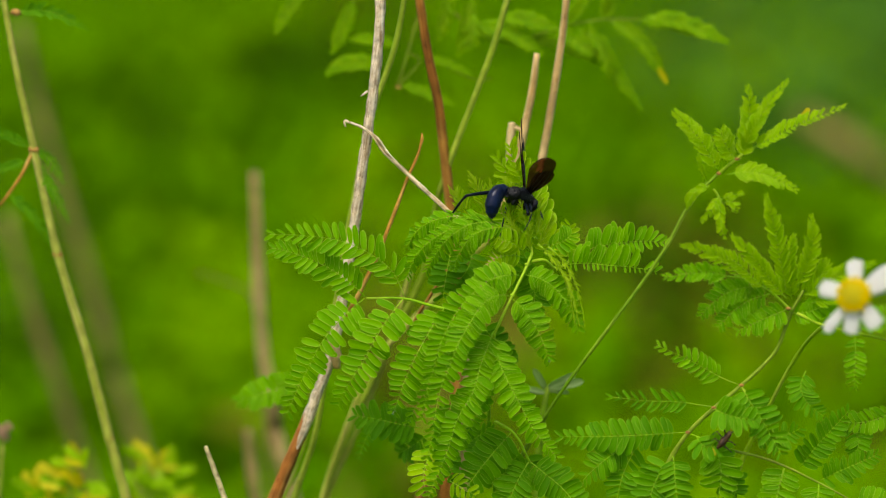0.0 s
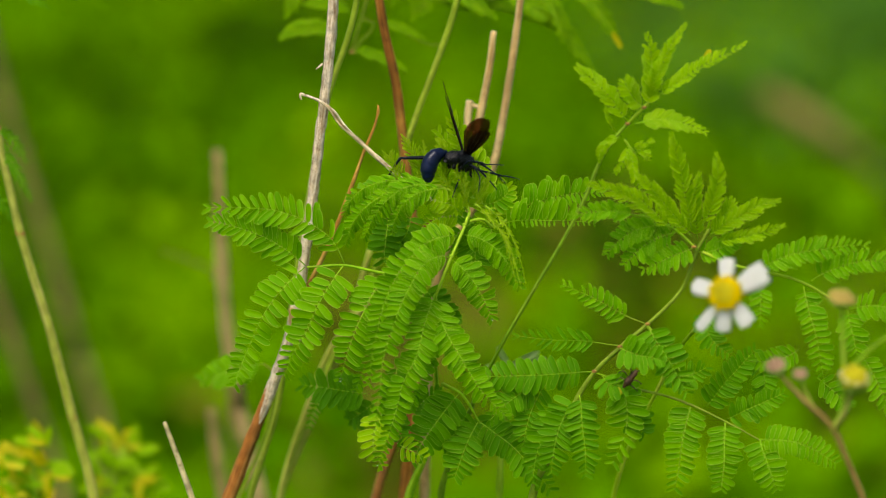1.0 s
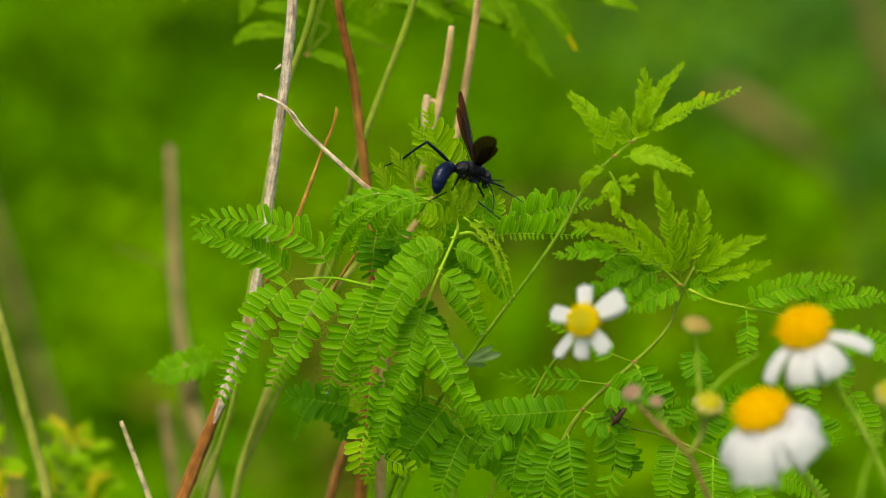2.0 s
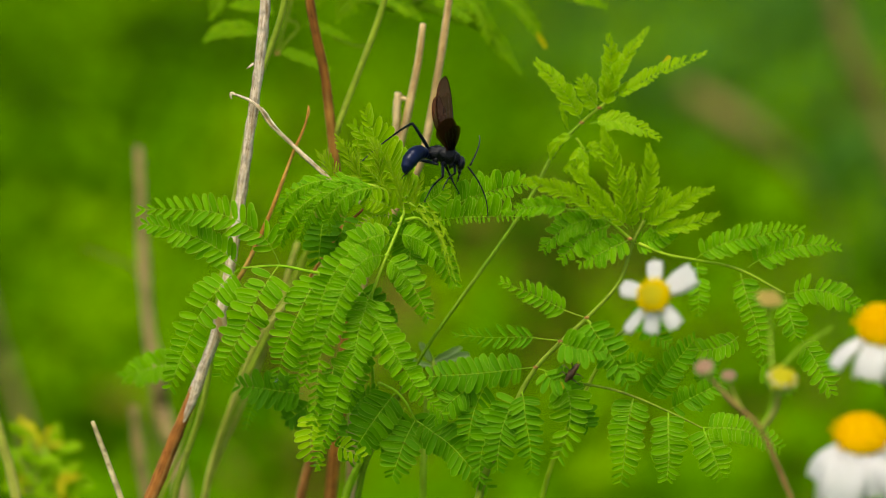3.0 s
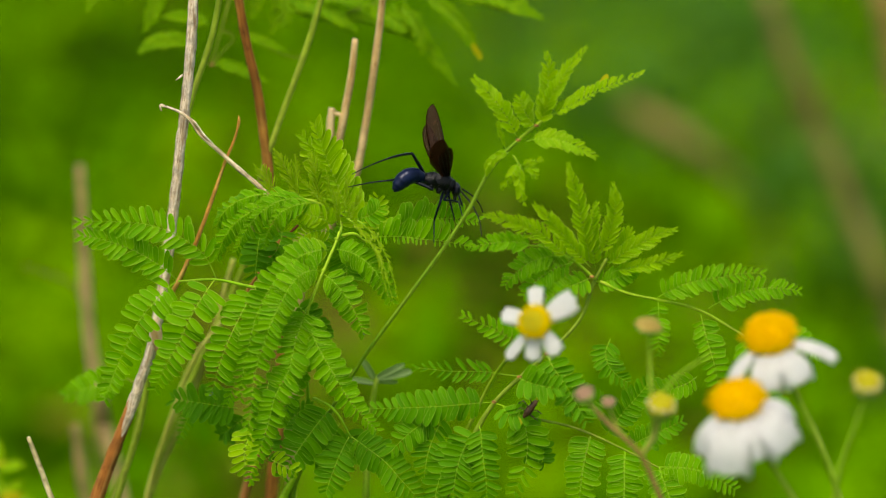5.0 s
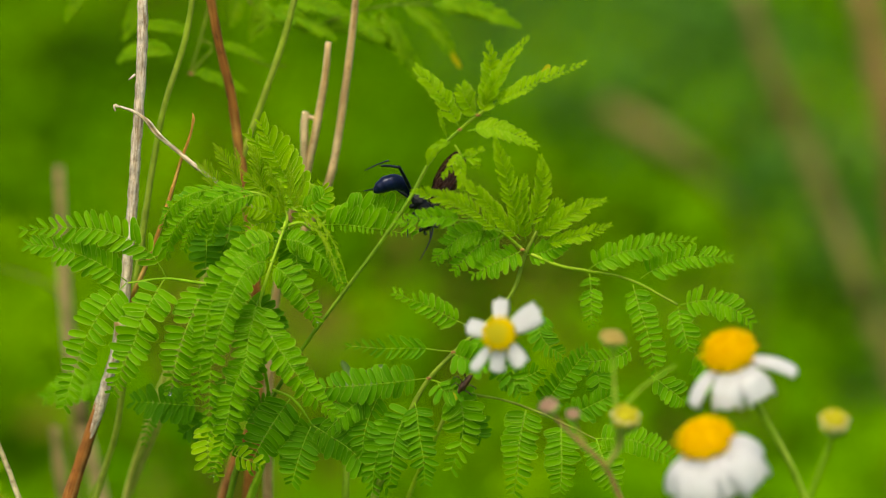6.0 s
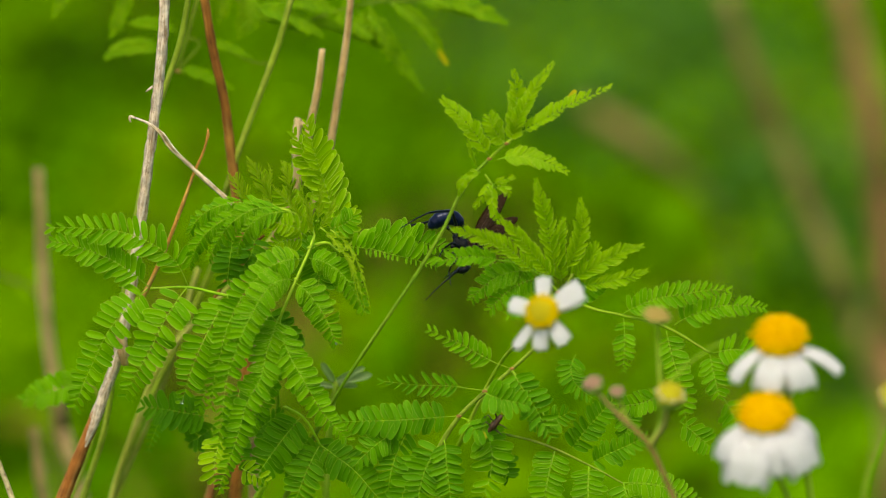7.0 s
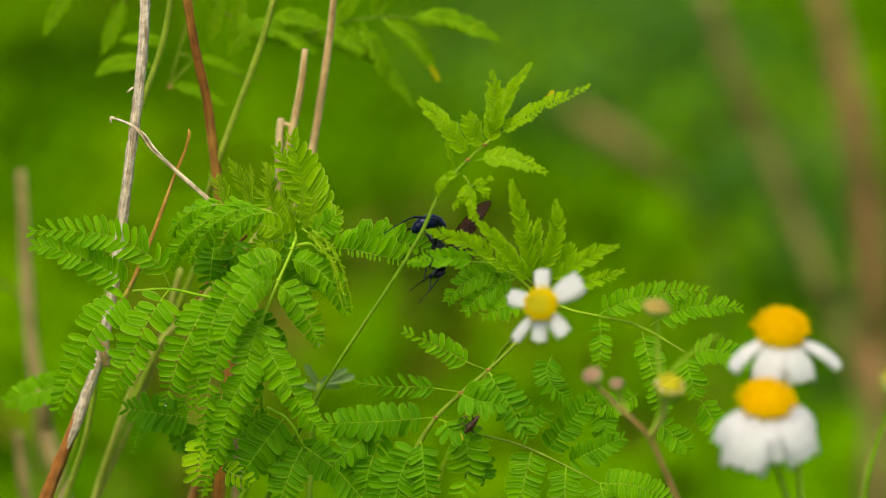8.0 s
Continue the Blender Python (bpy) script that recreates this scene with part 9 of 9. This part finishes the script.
    walk(fore_near_femur, [
        (0, pose(0.00183, -0.00279, -0.00069, 28.19, 20.28, -113.56)),
        (0.5, pose(0.00096, -0.00193, -0.00195, 17.10, 27.35, -60.86)),
        (1, pose(0.00146, -0.00244, -0.00052, 13.30, 11.81, -62.10)),
        (1.5, pose(0.00146, -0.00244, -0.00052, 11.26, -1.71, -56.56)),
        (2.8, pose(0.00289, -0.00150, -0.00151, 21.75, 30.67, -84.97)),
        (3, pose(0.00318, -0.00154, -0.00141, 21.75, 30.67, -84.97)),
        (3.5, pose(0.00242, -0.00146, -0.00143, 19.98, 36.12, -84.23)),
        (4, pose(0.00303, -0.00149, -0.00185, 21.82, 42.61, -122.73)),
        (4.5, pose(0.00299, -0.00150, -0.00135, 24.27, 38.24, -109.62)),
        (5, pose(0.00305, -0.00151, -0.00198, 19.12, 31.74, -113.11)),
        (5.2, pose(0.00274, -0.00148, -0.00158, 14.23, 19.67, -133.02)),
        (6.3, pose(0.00231, -0.00136, 0.00060, 81.13, 13.54, -69.24)),
        (6.5, pose(0.00234, -0.00124, 0.00131, 86.41, 27.75, -89.08)),
        (7, pose(0.00147, -0.00122, 0.00042, 110.13, 61.34, -66.86)),
        (7.5, pose(0.00135, -0.00135, -0.00021, 92.17, 12.80, -57.13)),
        (8, pose(0.00105, -0.00129, -0.00002, 91.83, 10.01, -47.53))])
    walk(fore_near_tibia, [
        (0, pose(0.00033, -0.00623, -0.00208, -26.40, 8.32, 49.17)),
        (0.5, pose(0.00269, -0.00504, -0.00379, -18.01, -2.72, 39.39)),
        (1, pose(0.00329, -0.00591, -0.00134, 1.96, -3.08, -21.67)),
        (1.5, pose(0.00366, -0.00578, -0.00040, 1.80, 1.47, -20.99)),
        (2.8, pose(0.00319, -0.00493, -0.00355, -20.04, 25.64, 93.55)),
        (3, pose(0.00349, -0.00497, -0.00345, -20.04, 25.64, 93.56)),
        (3.5, pose(0.00275, -0.00468, -0.00379, -19.37, 35.29, 87.35)),
        (4, pose(0.00143, -0.00397, -0.00456, -12.93, 5.01, 30.76)),
        (4.5, pose(0.00193, -0.00446, -0.00382, -19.94, 17.38, 49.45)),
        (5, pose(0.00171, -0.00464, -0.00408, -12.61, -2.51, 39.29)),
        (5.2, pose(0.00017, -0.00424, -0.00292, -11.95, -0.21, 36.13)),
        (6.3, pose(0.00369, -0.00500, -0.00034, -75.17, -0.25, 70.22)),
        (6.5, pose(0.00240, -0.00478, -0.00055, -85.95, 19.85, 69.34)),
        (7, pose(0.00223, -0.00299, -0.00310, -89.37, 23.43, 55.96)),
        (7.5, pose(0.00347, -0.00463, -0.00109, -97.79, 24.67, 54.54)),
        (8, pose(0.00371, -0.00420, -0.00071, -93.66, 24.76, 63.53))])
    walk(fore_near_tarsus, [
        (0, pose(0.00449, -0.00142, -0.00301, -26.67, 7.67, 54.06)),
        (0.5, pose(0.00765, -0.00097, -0.00348, -17.41, -1.73, 35.66)),
        (1, pose(0.00925, -0.00827, -0.00099, -7.72, -1.53, 11.74)),
        (1.5, pose(0.00966, -0.00808, -0.00057, -7.83, 17.28, 8.26)),
        (2.8, pose(0.00283, 0.00085, -0.00634, 18.91, 18.36, -103.06)),
        (3, pose(0.00313, 0.00082, -0.00623, 18.91, 18.36, -103.07)),
        (3.5, pose(0.00299, 0.00056, -0.00750, 17.48, 23.04, -86.91)),
        (4, pose(0.00693, -0.00069, -0.00512, 9.29, 22.41, -20.66)),
        (4.5, pose(0.00592, 0.00020, -0.00574, 27.06, 38.15, -55.64)),
        (5, pose(0.00668, -0.00058, -0.00380, 21.07, 27.98, -76.22)),
        (5.2, pose(0.00536, -0.00045, -0.00290, 24.70, 40.19, -74.78)),
        (6.3, pose(0.00586, 0.00105, -0.00031, 71.59, -13.90, -82.92)),
        (6.5, pose(0.00453, 0.00088, -0.00274, 76.09, -13.57, -77.21)),
        (7, pose(0.00553, 0.00190, -0.00565, 73.63, -9.96, -74.82)),
        (7.5, pose(0.00686, 0.00013, -0.00377, 77.75, -16.47, -73.77)),
        (8, pose(0.00631, 0.00103, -0.00341, 81.12, -7.31, -75.47))])
    walk(fore_far_femur, [
        (0, pose(0.00314, -0.00090, 0.00041, -22.25, -2.24, 30.75)),
        (0.5, pose(0.00259, -0.00027, -0.00058, -1.30, 13.66, -19.15)),
        (1, pose(0.00285, -0.00061, 0.00059, -8.89, 3.60, 15.40)),
        (1.5, pose(0.00297, -0.00070, 0.00063, -9.86, -4.94, 20.69)),
        (2.8, pose(0.00334, 0.00084, -0.00055, -19.38, 24.84, 58.40)),
        (3, pose(0.00364, 0.00081, -0.00045, -19.39, 24.85, 58.40)),
        (3.5, pose(0.00332, 0.00084, -0.00070, -16.85, 27.62, 56.22)),
        (4, pose(0.00385, 0.00080, -0.00067, -22.61, 23.09, 57.02)),
        (4.5, pose(0.00352, 0.00083, -0.00029, -23.06, 23.86, 58.85)),
        (5, pose(0.00380, 0.00080, -0.00091, -16.98, 18.10, 50.81)),
        (5.2, pose(0.00364, 0.00081, -0.00046, -17.43, 18.70, 52.84)),
        (6.3, pose(0.00196, 0.00121, 0.00093, -74.13, -0.19, 57.29)),
        (6.5, pose(0.00189, 0.00130, 0.00144, -80.82, 0.48, 59.08)),
        (7, pose(0.00095, 0.00132, 0.00070, -75.84, -0.39, 54.52)),
        (7.5, pose(0.00075, 0.00119, 0.00000, -79.95, -5.44, 55.61)),
        (8, pose(0.00061, 0.00123, 0.00017, -81.07, -5.36, 61.88))])
    walk(fore_far_tibia, [
        (0, pose(0.00748, 0.00168, 0.00061, 28.29, 19.26, -107.32)),
        (0.5, pose(0.00723, -0.00188, -0.00177, 9.61, 6.03, -48.11)),
        (1, pose(0.00771, 0.00073, 0.00027, 15.22, 11.70, -73.44)),
        (1.5, pose(0.00768, 0.00107, 0.00106, 16.60, 6.12, -91.52)),
        (2.8, pose(0.00574, 0.00474, -0.00267, 22.81, 36.68, -92.59)),
        (3, pose(0.00604, 0.00471, -0.00257, 22.81, 36.68, -92.60)),
        (3.5, pose(0.00580, 0.00456, -0.00304, 20.19, 40.45, -98.71)),
        (4, pose(0.00638, 0.00470, -0.00266, 26.18, 35.32, -58.47)),
        (4.5, pose(0.00591, 0.00478, -0.00234, 32.30, 48.89, -89.32)),
        (5, pose(0.00684, 0.00452, -0.00248, 20.55, 26.77, -71.75)),
        (5.2, pose(0.00653, 0.00462, -0.00207, 23.91, 38.17, -81.05)),
        (6.3, pose(0.00469, 0.00546, 0.00094, 78.51, 13.11, -85.04)),
        (6.5, pose(0.00448, 0.00563, 0.00139, 82.39, 4.14, -70.51)),
        (7, pose(0.00388, 0.00544, 0.00073, 86.09, 16.76, -64.94)),
        (7.5, pose(0.00359, 0.00534, 0.00048, 94.56, 18.31, -62.02)),
        (8, pose(0.00298, 0.00567, 0.00065, 88.74, 9.40, -62.33))])
    walk(fore_far_tarsus, [
        (0, pose(0.00620, -0.00241, -0.00089, 26.94, 11.48, -117.40)),
        (0.5, pose(0.01025, -0.00524, -0.00225, 10.36, 15.17, -47.76)),
        (1, pose(0.00897, -0.00354, -0.00065, 17.02, 13.32, -90.16)),
        (1.5, pose(0.00756, -0.00344, 0.00058, 16.86, -4.63, -110.40)),
        (2.8, pose(0.00558, 0.00111, -0.00538, -19.70, 18.75, 80.14)),
        (3, pose(0.00587, 0.00107, -0.00528, -19.70, 18.76, 80.15)),
        (3.5, pose(0.00528, 0.00114, -0.00599, -16.81, 17.20, 82.83)),
        (4, pose(0.00832, 0.00154, -0.00528, -21.10, 12.12, 60.91)),
        (4.5, pose(0.00595, 0.00179, -0.00576, -24.43, 24.69, 74.68)),
        (5, pose(0.00811, 0.00067, -0.00453, -18.96, 13.79, 73.20)),
        (5.2, pose(0.00709, 0.00109, -0.00488, -18.78, 12.29, 72.56)),
        (6.3, pose(0.00507, 0.00105, -0.00009, -76.80, 8.52, 70.81)),
        (6.5, pose(0.00600, 0.00136, 0.00106, -85.61, 15.24, 65.77)),
        (7, pose(0.00572, 0.00150, -0.00058, -82.01, 25.51, 76.80)),
        (7.5, pose(0.00561, 0.00153, -0.00095, -89.52, 18.85, 68.69)),
        (8, pose(0.00506, 0.00170, -0.00010, -90.27, 21.18, 68.68))])
    walk(near_antenna, [
        (0, pose(0.00335, -0.00221, -0.00228, 0.11, 18.76, -125.60)),
        (0.5, pose(0.00234, -0.00143, -0.00187, -4.98, 15.70, -111.66)),
        (1, pose(0.00298, -0.00199, -0.00093, -8.64, 18.76, -111.46)),
        (1.5, pose(0.00265, -0.00178, -0.00072, -8.92, 19.34, -113.23)),
        (2.8, pose(0.00667, -0.00073, -0.00140, -1.88, 49.40, -26.46)),
        (3, pose(0.00701, -0.00077, -0.00094, -1.04, 46.50, -21.94)),
        (3.5, pose(0.00634, -0.00072, -0.00028, -5.58, -3.47, -45.04)),
        (4, pose(0.00653, -0.00072, -0.00005, -1.08, 19.94, -42.30)),
        (4.5, pose(0.00733, -0.00081, 0.00010, -2.69, 15.84, -66.12)),
        (5, pose(0.00606, -0.00067, -0.00061, -4.63, 34.84, -48.62)),
        (5.2, pose(0.00635, -0.00072, -0.00000, -5.40, 11.33, -61.49)),
        (6.3, pose(0.00503, -0.00041, 0.00069, 52.13, 15.42, -75.47)),
        (6.5, pose(0.00484, -0.00043, 0.00058, 48.40, -3.01, -66.74)),
        (7, pose(0.00484, -0.00072, -0.00212, 66.55, 32.98, -73.57)),
        (7.5, pose(0.00475, -0.00026, 0.00001, 56.14, 1.44, -74.16)),
        (8, pose(0.00497, -0.00018, 0.00047, 63.39, 17.54, -73.60))])
    walk(far_antenna, [
        (0, pose(0.00330, -0.00227, -0.00156, 1.30, -0.74, 40.64)),
        (0.5, pose(0.00267, -0.00176, -0.00084, 7.27, -2.22, 35.36)),
        (1, pose(0.00312, -0.00220, -0.00003, 11.50, 1.97, 38.75)),
        (1.5, pose(0.00290, -0.00209, 0.00022, 11.45, 2.30, 39.90)),
        (2.8, pose(0.00696, -0.00076, -0.00129, 10.20, 43.11, 90.00)),
        (3, pose(0.00750, -0.00084, -0.00043, 8.49, -29.91, 81.73)),
        (3.5, pose(0.00659, -0.00076, -0.00003, 8.39, -6.74, 43.13)),
        (4, pose(0.00670, -0.00075, 0.00036, 4.27, 2.84, 60.85)),
        (4.5, pose(0.00779, -0.00088, 0.00064, 4.27, -6.06, 55.67)),
        (5, pose(0.00635, -0.00072, -0.00000, 6.72, 25.71, 40.67)),
        (5.2, pose(0.00679, -0.00078, 0.00066, 7.26, 6.43, 58.86)),
        (6.3, pose(0.00481, -0.00031, 0.00107, -51.15, 11.55, 69.78)),
        (6.5, pose(0.00463, -0.00027, 0.00125, -56.30, 5.97, 62.94)),
        (7, pose(0.00541, -0.00023, 0.00034, -61.08, 37.95, 72.48)),
        (7.5, pose(0.00436, -0.00007, 0.00084, -80.40, 43.00, 53.71)),
        (8, pose(0.00458, 0.00002, 0.00130, -95.18, 53.75, 46.45))])


motions()
